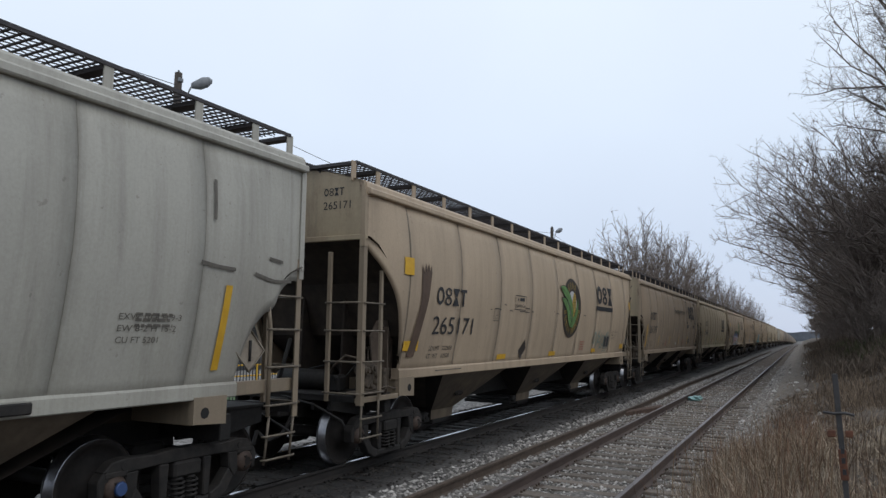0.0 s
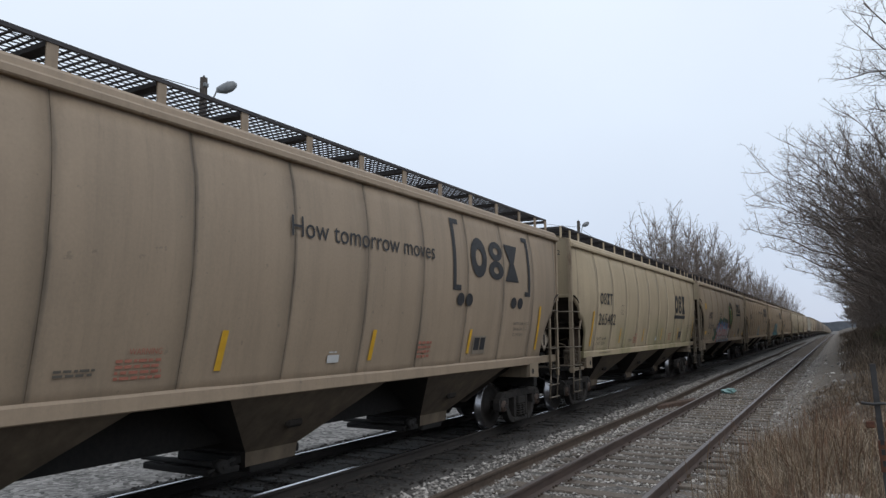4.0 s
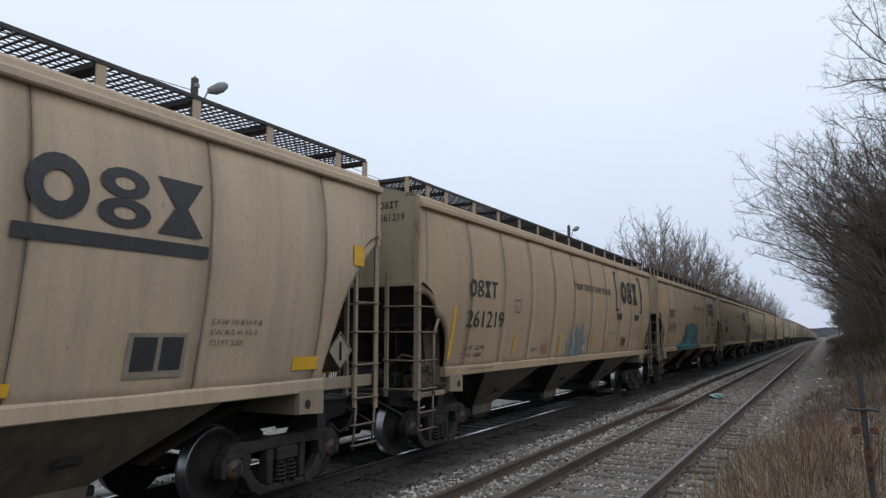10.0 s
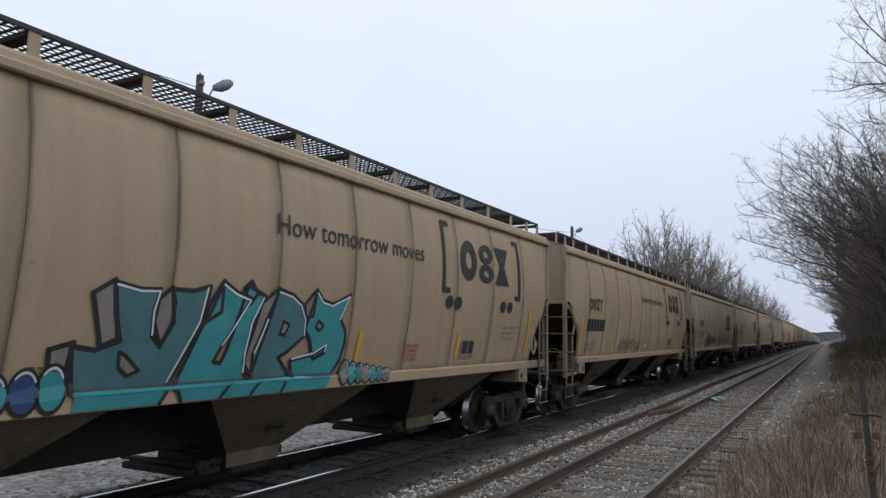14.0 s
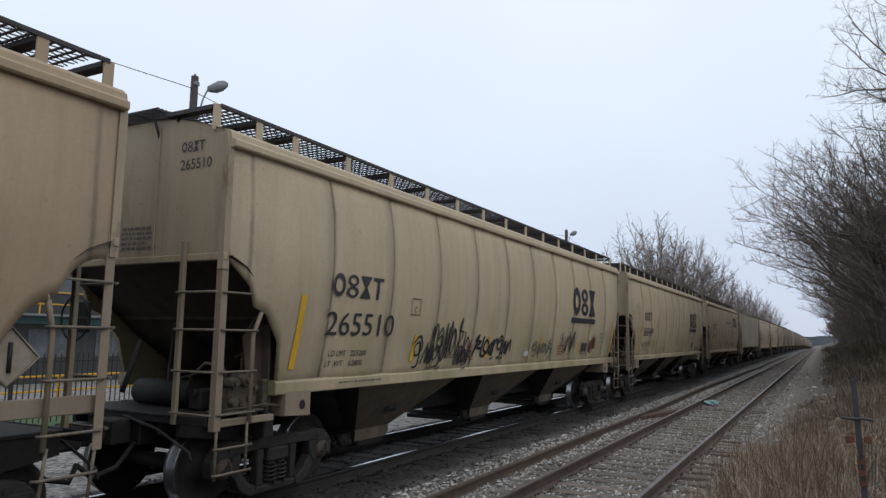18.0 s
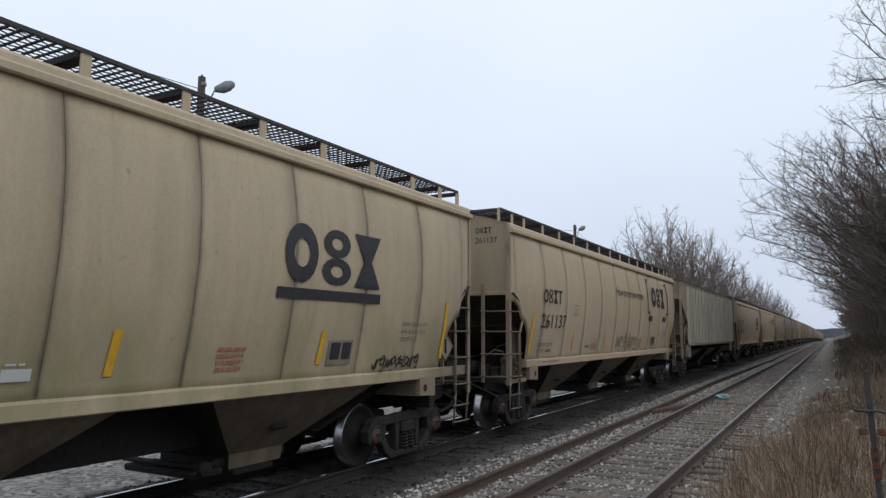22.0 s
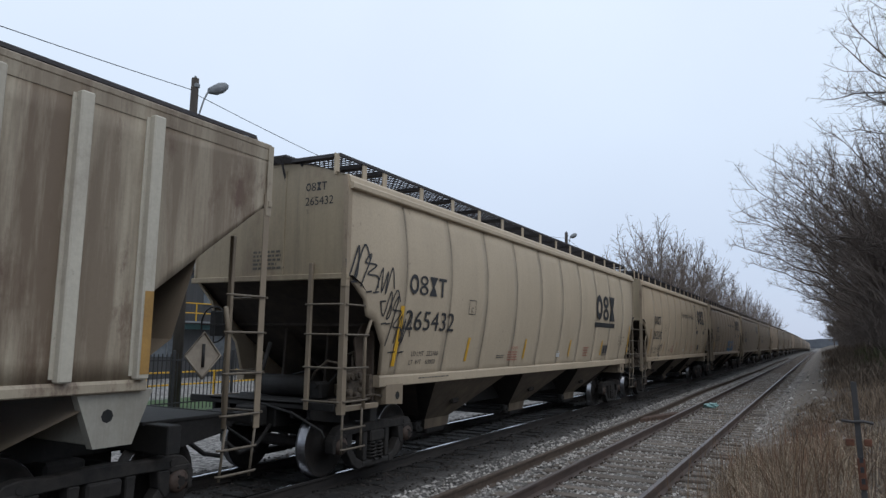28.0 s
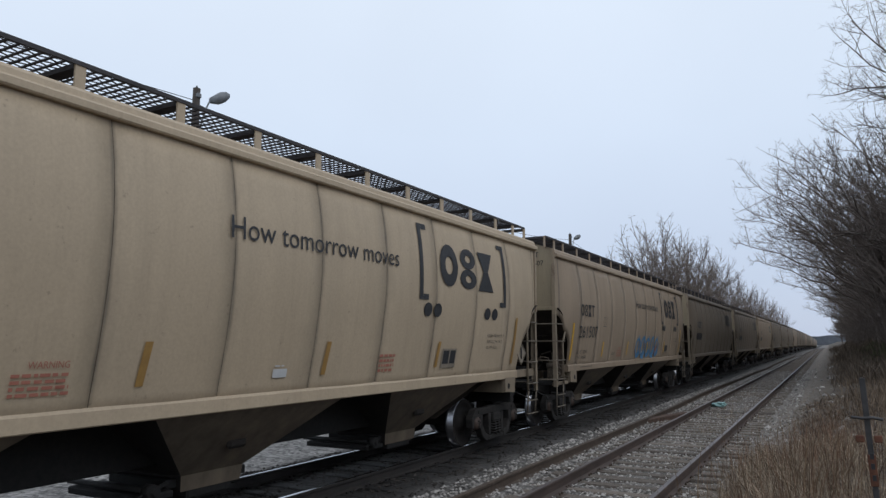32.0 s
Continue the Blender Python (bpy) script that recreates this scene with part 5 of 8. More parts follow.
def lettering(car, style, number, slogan, full, dull, paint):
    """The painted notes that all cars carry."""
    f = {"265432": -0.35, "265510": -0.15}.get(number, 0.0)
    oz, nz = (2.50, 1.99) if style == "slope" or number == "265510" else (2.68, 2.12)
    limit, weight = {"265449": ("223800", "62200"), "265510": ("223200", "62800"), "265171": ("222500", "63500")}.get(number, ("222700", "63000"))
    mark(car, "owner_mark", style, lambda bm: plain_letters(bm, -6.84 + f, oz, -5.62 + f, oz + 0.31, 4, 0.2), [INK], "black plain block signs")
    if number:
        mark(car, "car_number", style, lambda bm: words(bm, number, -6.86 + f, nz, -5.24 + f, nz + 0.31), [INK], "black painted number")
    else:
        mark(car, "car_number", style, lambda bm: [flat_rect(bm, -6.86 + 0.27 * i, 2.12, -6.64 + 0.27 * i, 2.44) for i in range(6)], [INK], "faded black number bars")
    if not full:
        if slogan:
            mark(car, "logo", style, lambda bm: plain_letters(bm, 3.85, 2.98, 5.85, 3.66, 3, 0.26), [INK], "black plain block signs")
        return
    mark(car, "load_note", style, lambda bm: (words(bm, "LD LMT", -6.86, 1.715, -6.48, 1.79), words(bm, limit, -6.38, 1.715, -6.0, 1.79),
                                              words(bm, "LT  WT", -6.9, 1.58, -6.52, 1.655), words(bm, weight, -6.38, 1.58, -6.06, 1.655)), [INK], "small black stencilled weights")
    py, pz = {"265171": (-4.28, 2.27), "265510": (-4.95, 2.32)}.get(number, (-4.72 + f, 2.44))
    mark(car, "plate_note", style, lambda bm: (square_frame(bm, py, pz, py + 0.28, pz + 0.26, 0.012), words(bm, "C", py + 0.10, pz + 0.04, py + 0.18, pz + 0.13)), [INK], "small framed black letter")
    if style != "slope":
        reflector(car, style, -7.55 if number == "265510" else -7.36, 1.57, 2.48, 0.10, 0.04, dull)
        for y in (-4.58, -1.78, 0.95, 3.88):
            reflector(car, style, y + (f if y < 0 else 0), 1.60, 2.02, 0.09, 0.04, dull)
        reflector(car, style, 7.02, 1.58, 2.50, 0.10, 0.03, dull)
    if style != "slope":
        mark(car, "note", style, lambda bm: (words(bm, "WARNING", -2.86, 1.80, -2.50, 1.86), small_print(bm, -2.98, 1.56, -2.44, 1.77, 4, 3)), [RED_PRINT], "small red warning note")
        mark(car, "note", style, lambda bm: small_print(bm, -3.55, 1.62, -3.15, 1.70, 2, 3), [GREY_PRINT], "small grey stencilled note")
        mark(car, "label_plate", style, lambda bm: (flat_rect(bm, 0.02, 1.60, 0.26, 1.70, 0), small_print(bm, 0.04, 1.72, 0.24, 1.75, 1, 6)), [SPRAY["white"]], "small white label")
    mark(car, "note", style, lambda bm: small_print(bm, 2.2, 1.57, 2.68, 1.85, 4, 5), [RED_PRINT], "small red caution note")
    mark(car, "note", style, lambda bm: (words(bm, "EXW 10-8 H 9-3", 5.72, 2.10, 6.45, 2.16), words(bm, "EW 8-2 H 15-2", 5.72, 1.99, 6.4, 2.05),
                                         words(bm, "CU FT 5201", 5.72, 1.88, 6.2, 1.94)), [GREY_PRINT], "small grey stencilled dimensions")
    sy, sw = (4.75, 1.35) if style == "slope" else (4.05, 1.0)
    mark(car, "stencil", style, lambda bm: (flat_rect(bm, sy, 1.58, sy + 0.51 * sw, 1.58 + 0.32 * sw, 1), flat_rect(bm, sy + 0.04 * sw, 1.65, sy + 0.24 * sw, 1.58 + 0.29 * sw, 0, 0.003), flat_rect(bm, sy + 0.28 * sw, 1.65, sy + 0.47 * sw, 1.58 + 0.29 * sw, 0, 0.003)),
         [INK, PLACARD], "black and white stencil panel")
    mark(car, "note", style, lambda bm: small_print(bm, -6.6, 1.345, -5.5, 1.385, 1, 8), [GREY_PRINT], "small grey stencil on the sill", 0.05)
    if slogan == "words":
        mark(car, "slogan", style, lambda bm: words(bm, "How tomorrow moves", -0.85, 3.13, 2.5, 3.38), [INK], "thin black lettering")
        mark(car, "logo", style, lambda bm: plain_letters(bm, 3.72, 2.94, 5.88, 3.66, 3, 0.30), [INK], "heavy black block signs")

        def brackets(bm):
            for y, s in ((3.16, 1), (6.38, -1)):
                flat_rect(bm, y - 0.055, 2.68, y + 0.055, 3.90)
                for z in (2.68, 3.81):
                    flat_rect(bm, y + s * 0.057 if s > 0 else y - 0.23, z, y + 0.23 if s > 0 else y - 0.057, z + 0.09)
            for y in (3.40, 3.72, 5.62, 5.94):
                flat_disc(bm, y, 2.53, 0.13, 0.11)
        mark(car, "bracket_mark", style, brackets, [INK], "black brackets with dots below")
    elif slogan == "bar":
        dy, dz = (0.85, 0.36) if style == "slope" else (0.0, 0.0)
        mark(car, "logo", style, lambda bm: (plain_letters(bm, 3.0 + dy * 0.72, 2.60 + dz, 5.05 + dy * 0.55, 3.32 + dz * 0.55, 3, 0.27), flat_rect(bm, 2.95 + dy * 0.72, 2.40 + dz, 5.05 + dy * 0.6, 2.53 + dz)), [INK], "heavy black block signs over a bar")


def add_placard(car, style, sign):
    """Diamond placard holder beside the ladder."""
    half = STYLES[style]["half"]
    y, z, x = sign * (half - 0.86), 1.78, 1.43
    d = 0.24
    corners = [(y, z - d), (y + d, z), (y, z + d), (y - d, z), (y, z - d)]
    bm = bmesh.new()
    add_prism(bm, corners[:4], x, x + 0.012)
    bmesh.ops.recalc_face_normals(bm, faces=bm.faces)
    holder = part("placard_holder", mesh_of(bm, "placard_holder", PLACARD), car, "pale metal diamond placard holder")
    bm = bmesh.new()
    add_pipe(bm, [(x + 0.018, *c) for c in corners], 0.014, 5)
    part("rim", mesh_of(bm, "rim", PLACARD), holder)
    bm = bmesh.new()
    add_pipe(bm, [(x + 0.02, y, z - d * 0.5), (x + 0.02, y, z + d * 0.5)], 0.02, 5)
    part("clip", mesh_of(bm, "clip", DARK_STEEL), holder)


def build_car(style, paint, number, slogan, label, full, gaps, dull=False):
    st = STYLES[style]
    half, mat = st["half"], PAINT[paint]
    car = thing("hopper_car", label, "railcar", group="hopper cars of the train")
    edges = panel_edges(style)
    low = -0.20 if style == "ribbed" else 0.0  # the ribbed kind carries its walkway lower
    if full:
        for i, (a, b) in enumerate(zip(edges, edges[1:])):
            part("side_panel", cached(("panel", style, i), mat, lambda: panel_mesh(style, a, b, 1)), car)
        if style != "ribbed" and paint != "grey":
            for y in edges[1:-1]:
                part("seam", cached(("seam", style, round(y, 3)), None, lambda: seam_mesh(style, y)), car, "dirt-filled weld seam")
        if style == "ribbed":
            for y in edges[1:-1]:
                part("rib", cached(("rib", round(y, 3)), PAINT["rib"], lambda: rib_mesh(style, y)), car)
    else:
        part("side", cached(("side", style), mat, lambda: joined([panel_mesh(style, a, b, 1) for a, b in zip(edges, edges[1:])])), car)["kind"] = "stuff"
    part("far_side", cached(("far", style), mat, lambda: panel_mesh(style, -half, half, -1)), car)
    for s in (1, -1):
        part("top_chord", cached(("chord", half, s), mat, lambda: chord_mesh(half, s, style == "ribbed")), car)
        part("side_sill", cached(("sill", style, s), mat, lambda: sill_mesh(half, st["cut"][-1][0], s, style)), car)
        if style != "ribbed":
            for e_ in (1, -1):
                # Darker paint than the sill: dirt, with shade put into the colour.
                part("sill_end", cached(("sillend", style, s, e_), PAINT["ladder"], lambda: sill_end_mesh(style, s, e_)), car, "end of the side sill, dirt and painted shade in its colour")
        part("end_wall", cached(("end", style, s), mat if style == "ribbed" or paint == "grey" else PAINT["end"], lambda: end_wall_mesh(style, s)), car)
        part("end_slope", cached(("slope", style, s), PAINT["shade_grime"] if style == "ribbed" else None, lambda: slope_mesh(style, s)), car, "sloping end sheet darkened by dirt and painted shade")
        part("running_board", cached(("board", half, s, full and s > 0), None, lambda: grating_mesh(half, s, full and s > 0)), car, "dark open steel grating", pose(0, 0, low))
        part("crossover", cached(("cross", half, s), None, lambda: crosswalk_mesh(half, s)), car, "dark open steel grating", pose(0, 0, low))["kind"] = "stuff"
        part("end_platform", cached(("platform", style, s), None, lambda: platform_mesh(style, s)), car)["kind"] = "stuff"
        part("jack_plate", jack_in(style, s, PAINT["grey"] if style == "ribbed" else PAINT["ladder"]), car)
        part("coupler", cached(("coupler", round(gaps[s], 2), s), None, lambda: coupler_mesh(gaps[s] + 0.0, s)), car, "black coupler and air hose", pose(0, s * half, 0))
        add_truck(car, s * (half - {"ribbed": 1.65, "round": 1.37}.get(style, 1.45)), full)
    part("roof", cached(("roof", half), PAINT["roof"], lambda: roof_mesh(half)), car)
    part("trough_hatch", cached(("hatch", half), PAINT["roof"], lambda: hatch_mesh(half)), car)
    part("centre_sill", cached(("csill", half), None, lambda: centre_sill_mesh(half)), car, "black centre sill")
    gap = half - (4.22 if style == "round" else 4.3)
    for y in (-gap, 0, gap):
        h = part("hopper", cached(("hopper",), None, lambda: hopper_mesh(half)), car, "dirt-darkened hopper bay, soot and painted shade on its ends", pose(0, y, 0))
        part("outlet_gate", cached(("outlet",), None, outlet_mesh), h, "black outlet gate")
        if full:
            part("vibrator_bracket", cached(("bracket",), None, bracket_mesh), h, "dark oval bracket")
    spots = [-half + 0.02, -half + 0.70] + [-7.05 + 1.155 * q for q in range(13)] + [half - 0.70, half - 0.05]
    for y in spots:
        part("board_post", cached(("post", 1, style == "ribbed"), mat, lambda: post_mesh(1, style == "ribbed")), car, at=pose(0, y, low))
        if full:
            part("brace", cached(("brace", 1), None, lambda: brace_mesh(1)), car, at=pose(0, y, low))
    for s in (-1, 1):
        ladder = part("ladder", cached(("stile", "corner", style, s), PAINT["ladder"], lambda: stile_mesh("corner", style, s)), car)
        part("stile", cached(("stile", "inner", style, s), PAINT["ladder"], lambda: stile_mesh("inner", style, s)), ladder)
        part("stile", cached(("stile", "end", style, s), PAINT["ladder"], lambda: stile_mesh("end", style, s)), ladder)
        part("step_hanger", cached(("stile", "foot", style, s), LADDER, lambda: stile_mesh("foot", style, s)), ladder)
        part("step_hanger", cached(("stile", "step", style, s), LADDER, lambda: stile_mesh("step", style, s)), ladder)
        part("corner_post", cached(("stile", "post", style, s), mat if paint in ("grey", "rusty") else PAINT["corner"], lambda: stile_mesh("post", style, s)), car)
        for z in ((2.44, 2.03, 1.58, 1.13, 0.77, 0.50) if full else (2.03, 1.13)):
            part("rung", cached(("rung", style, s, 1), None, lambda: rung_mesh(style, s, 1)), ladder, at=pose(-0.02 if z < 1 else 0, 0, z))
            if z > 1:
                part("rung", cached(("rung", style, s, 0), None, lambda: rung_mesh(style, s, 0)), ladder, at=pose(0, 0, z))
    if full:
        part("brake_gear", cached(("brake", style), None, lambda: brake_mesh(style)), car, "dirty air tank and valves")
        if style != "ribbed":
            part("web_plate", cached(("web", style), None, lambda: web_mesh(style)), car, "dirt-brown web plate")
        part("control_valve", cached(("valve", style), None, lambda: valve_mesh(style)), car, "dusty brown valve castings and pipes")
        part("brake_wheel", cached(("brakewheel", style), None, lambda: brake_wheel_mesh(style)), car)
        add_placard(car, style, 1)
    if style != "ribbed":
        lettering(car, style, number, slogan, full, dull, paint)
        if full and number:
            end_words(car, style, number)
    return car


def jack_in(style, s, mat):
    key = ("jackp", style, s, mat.name)
    if key not in CACHE:
        me = cached(("jack", style, s), None, lambda: jack_mesh(style, s)).copy()
        me.materials[0] = mat
        CACHE[key] = me
    return CACHE[key]


def joined(meshes):
    bm = bmesh.new()
    for me in meshes:
        bm.from_mesh(me)
    return mesh_of(bm, "side", PAINT["tan"], smooth=True)


def end_mark(car, style, name, drawing, label):
    half = STYLES[style]["half"]
    bm = bmesh.new()
    drawing(bm)
    for v in bm.verts:
        v.co = Vector((v.co.y, -half + 0.014, v.co.z))
    for f in bm.faces:
        f.normal_update()
        if f.normal.y > 0:
            f.normal_flip()
    part(name, mesh_of(bm, name, GREY_PRINT if name == "note" else INK), car, label)


def end_words(car, style, number):
    end_mark(car, style, "owner_mark", lambda bm: plain_letters(bm, 0.70, 4.07, 1.08, 4.19, 4, 0.2), "small black block signs")
    end_mark(car, style, "end_number", lambda bm: words(bm, number, 0.70, 3.86, 1.20, 3.98), "small black number on the end wall")
    end_mark(car, style, "note", lambda bm: small_print(bm, -0.25, 2.95, 0.35, 3.25, 5, 12), "small faded stencilled note")


TRAIN = [  # style, paint, number, slogan, label, place along the train beyond even spacing
    ("round", "grey", "", "", "pale grey covered hopper car with a dented rear", -0.95),
    ("slope", "beige", "265171", "bar", "beige covered hopper car with a round corn emblem", -0.52),
    ("round", "brown", "261397", "words", "dusty tan covered hopper car with black slogan", 0.12),
    ("angled", "mossy", "265482", "bar", "cream covered hopper car streaked with green algae", -0.35),
    ("slope", "beige", "265166", "bar", "beige hopper car with blue and pink graffiti", -0.07),
    ("round", "dusty", "261219", "words", "tan covered hopper car with faint blue tag", 0.08),
    ("round", "dusty", "261309", "words", "tan covered hopper car with teal graffiti", 0.0),
    ("round", "dusty", "", "words", "tan covered hopper car with faded sprayed tags", -0.2),
    ("angled", "mossy", "265510", "bar", "cream hopper car with black sprayed scrawls", -0.35),
    ("angled", "mossy", "265449", "bar", "cream hopper car with algae and thin scrawls", -0.50),
    ("round", "tan", "261137", "words", "tan covered hopper car with thin black tag", -0.2),
    ("ribbed", "rusty", "", "", "weathered grey ribbed hopper car with rust stains", 0.8),
    ("shifted", "cream", "265432", "bar", "cream covered hopper car with outlined white tag", 1.65),
    ("round", "tan", "262242", "words", "clean tan covered hopper car with black tag", 1.42),
    ("round", "brown", "261507", "words", "dusty tan hopper car with blue graffiti", 1.2),
]
# Far cars take dark paints that hold the shade of the trees beside them.
FAR = [("angled", "shade_grime"), ("round", "brown"), ("round", "shade_grime"), ("angled", "shade_grime"), ("round", "shade_grime"), ("slope", "brown"), ("round", "shade_grime"), ("round", "shade_grime")]
while len(TRAIN) < 37:
    st_, pa_ = FAR[len(TRAIN) % len(FAR)]
    TRAIN.append((st_, pa_, "", "words" if st_ == "round" else "bar", {"cream": "cream", "tan": "tan", "brown": "dusty brown", "mossy": "greenish cream", "beige": "beige", "dusty": "dusty tan", "shade_grime": "shade-darkened brown"}[pa_] + " covered hopper car far down the train", 1.2))
CARS = []
for i, (style, paint, number, slogan, label, shift) in enumerate(TRAIN):
    centre = 14.23 + SPEED * 13.0 + PITCH * (i - 6) + shift
    half = STYLES[style]["half"]
    gaps = {}
    for s in (-1, 1):
        j = i + s
        if 0 <= j < len(TRAIN):
            other = 14.23 + SPEED * 13.0 + PITCH * (j - 6) + TRAIN[j][5]
            gaps[s] = max(0.4, (abs(other - centre) - half - STYLES[TRAIN[j][0]]["half"]) / 2)
        else:
            gaps[s] = 0.65
    car = build_car(style, paint, number, slogan, label, i < 15, gaps, dull=(i == 13))
    CARS.append((centre, car))


def by_index(i):
    return CARS[i][1]


for i in (1, 4):
    mark(by_index(i), "emblem", "slope", emblem, [EMBLEM_DARK, EMBLEM_GREEN, EMBLEM_YELLOW, SPRAY["white"]], "round dark emblem with green leaves and yellow cob")
    q = 0.2 if i == 1 else 0.0
    mark(by_index(i), "note", "slope", lambda bm: (square_frame(bm, -3.36 + q, 2.54, -2.70 + q, 2.86, 0.015), flat_rect(bm, -3.22 + q, 2.74, -3.16 + q, 2.79),
                                                   flat_rect(bm, -3.08 + q, 2.74, -2.8 + q, 2.81), words(bm, "Quality Car", -3.31 + q, 2.575, -2.75 + q, 2.68)), [INK], "framed black note")
    for y, z in ((-7.78, 3.07), (8.28, 3.07)):
        mark(by_index(i), "reflector", "slope", lambda bm: flat_rect(bm, y - 0.14, z - 0.14, y + 0.14, z + 0.14), [YELLOW], "square yellow patch")
    for y, z in ((-7.5, 1.72), (-3.56, 1.48), (-0.2, 1.48), (3.72, 1.50), (7.32, 1.56)) if i == 1 else ((-7.5, 1.72), (-4.2, 1.48), (-0.6, 1.48), (3.5, 1.50), (7.32, 1.56)):
        mark(by_index(i), "reflector", "slope", lambda bm: flat_rect(bm, y - 0.24, z, y + 0.24, z + 0.11 + (0.05 if abs(y) > 7 else 0)), [YELLOW], "yellow reflective strip")
SCUFF = grainy("rubbed_scuff", (0.05, 0.042, 0.035), (0.16, 0.13, 0.10), 30, 0.8, bump=0)
mark(by_index(1), "tag", "slope", scrawl(3.5, 1.55, 5.2, 2.1, 6, 0.05, 4), [grainy("washed_green_spray", (0.20, 0.24, 0.20), (0.30, 0.32, 0.26), 5, 0.7, bump=0)], "washed-out pale green tag")
mark(by_index(1), "repair_patch", "slope", lambda bm: flat_poly(bm, [(-7.6, 1.62), (-7.36, 1.62), (-7.26, 2.0), (-7.12, 2.5), (-7.04, 3.02), (-7.06, 3.16), (-7.11, 3.04), (-7.16, 3.18), (-7.2, 3.03), (-7.26, 3.17), (-7.3, 3.0), (-7.38, 3.14), (-7.36, 2.5)]),
     [grainy("brown_overspray", (0.08, 0.05, 0.035), (0.14, 0.09, 0.06), 5, 0.7, bump=0)], "brown oversprayed streak")
mark(by_index(1), "diamond_patch", "slope", lambda bm: flat_poly(bm, [(-2.45, 1.45), (-2.17, 1.69), (-2.30, 1.89), (-2.62, 1.65)]), [EMBLEM_DARK], "dark brown diamond patch")
for y0, y1, z in ((-4.47, -4.41, 2.50), (-4.24, -3.92, 2.52), (-3.44, -3.30, 2.51), (-3.78, -3.66, 2.62), (-2.84, -2.26, 2.51), (-2.5, -2.24, 2.59), (-2.08, -1.96, 2.53), (-0.46, -0.42, 2.58), (-0.26, -0.06, 2.54), (2.2, 2.4, 2.56)):
    mark(by_index(1), "scuff", "slope", lambda bm: flat_stroke(bm, [(y0, z), (y0 * 0.6 + y1 * 0.4, z + 0.008), (y1, z - 0.006)], 0.022), [SCUFF], "dark rubbed scuff")
mark(by_index(4), "graffiti", "slope", blue_piece, [SPRAY["blue"], SPRAY["sky"], SPRAY["white"], SPRAY["pink"], SPRAY["green"], SPRAY["black"]],
     "blue, white and pink bubble graffiti on green")
mark(by_index(4), "tag", "slope", scrawl(-5.25, 1.86, -4.78, 2.06, 3, 0.03, 3), [SPRAY["black"]], "thin black marker scrawl")
mark(by_index(6), "graffiti", "round", teal_piece, [SPRAY["teal"], SPRAY["aqua"], SPRAY["black"], SPRAY["pale"], SPRAY["deep"], SPRAY["navy"], SPRAY["stone"]], "teal graffiti with black outlines")
def wave(bm):
    for q, (y, h) in enumerate(((-1.15, 0.30), (-0.98, 0.62), (-0.78, 0.50), (-0.52, 0.78), (-0.30, 0.66), (-0.02, 0.80))):
        flat_stroke(bm, curve_through([(y - 0.10, 1.50 + h * 0.6), (y - 0.03, 1.48 + h), (y + 0.06, 1.52 + 0.3 * h), (y + 0.13, 1.47), (y + 0.22, 1.56 + 0.4 * h)]), 0.045 + 0.012 * (q % 2), 0, 0.001 * (q % 3))
    flat_stroke(bm, curve_through([(0.10, 1.72), (0.19, 1.81), (0.37, 1.92), (0.50, 1.93), (0.64, 1.89)]), 0.06, 0, 0.001)
    flat_stroke(bm, curve_through([(2.54, 1.95), (2.9, 2.06), (3.2, 2.02), (3.77, 2.18)]), 0.02, 0, 0.001)


mark(by_index(5), "tag", "round", wave, [grainy("dull_blue_spray", (0.11, 0.21, 0.26), (0.18, 0.29, 0.34), 5, 0.7, bump=0)], "faded blue sprayed wave")
mark(by_index(7), "tag", "round", scrawl(-3.4, 1.5, -0.6, 1.95, 9, 0.03, 7), [GREY_PRINT], "faded grey scrawl")
mark(by_index(8), "tag", "angled", scrawl(-4.75, 1.50, -3.75, 1.95, 2, 0.035, 3), [SPRAY["black"]], "thin black marker scrawl")
mark(by_index(8), "tag", "angled", scrawl(-4.25, 1.52, -2.75, 2.30, 9, 0.032, 6), [SPRAY["black"]], "tall black sprayed scrawl")
mark(by_index(8), "tag", "angled", scrawl(-3.2, 1.46, -2.6, 1.9, 7, 0.03, 3), [SPRAY["black"]], "thin black marker scrawl")
mark(by_index(8), "tag", "angled", scrawl(-2.55, 1.62, -0.85, 2.02, 5, 0.05, 5), [SPRAY["black"]], "blurred black sprayed scrawl")
mark(by_index(8), "tag", "angled", scrawl(0.45, 1.58, 1.75, 1.95, 8, 0.035, 4), [GREY_PRINT], "faint grey scrawl")
mark(by_index(8), "tag", "angled", scrawl(2.35, 1.60, 3.45, 2.18, 11, 0.022, 6), [SPRAY["black"]], "thin black scrawl")
mark(by_index(8), "tag", "angled", scrawl(4.72, 1.62, 5.32, 2.05, 4, 0.03, 5), [SPRAY["red"]], "dark red marker scrawl")
mark(by_index(9), "tag", "angled", scrawl(-7.0, 1.78, -5.6, 1.93, 4, 0.014, 5), [SPRAY["black"]], "thin black marker scrawl")
mark(by_index(9), "tag", "angled", scrawl(-5.4, 1.60, -4.75, 1.98, 6, 0.018, 2), [GREY_PRINT], "faint grey scrawl")
mark(by_index(9), "tag", "angled", scrawl(-8.0, 2.7, -7.45, 3.3, 12, 0.016, 2), [GREY_PRINT], "faint thin scrawl")
mark(by_index(9), "tag", "angled", scrawl(5.1, 1.47, 6.35, 1.66, 3, 0.022, 8), [SPRAY["black"]], "thin black marker scrawl")
mark(by_index(10), "tag", "round", scrawl(-0.6, 1.52, 1.9, 1.98, 13, 0.022, 6), [SPRAY["black"]], "thin black scrawl")
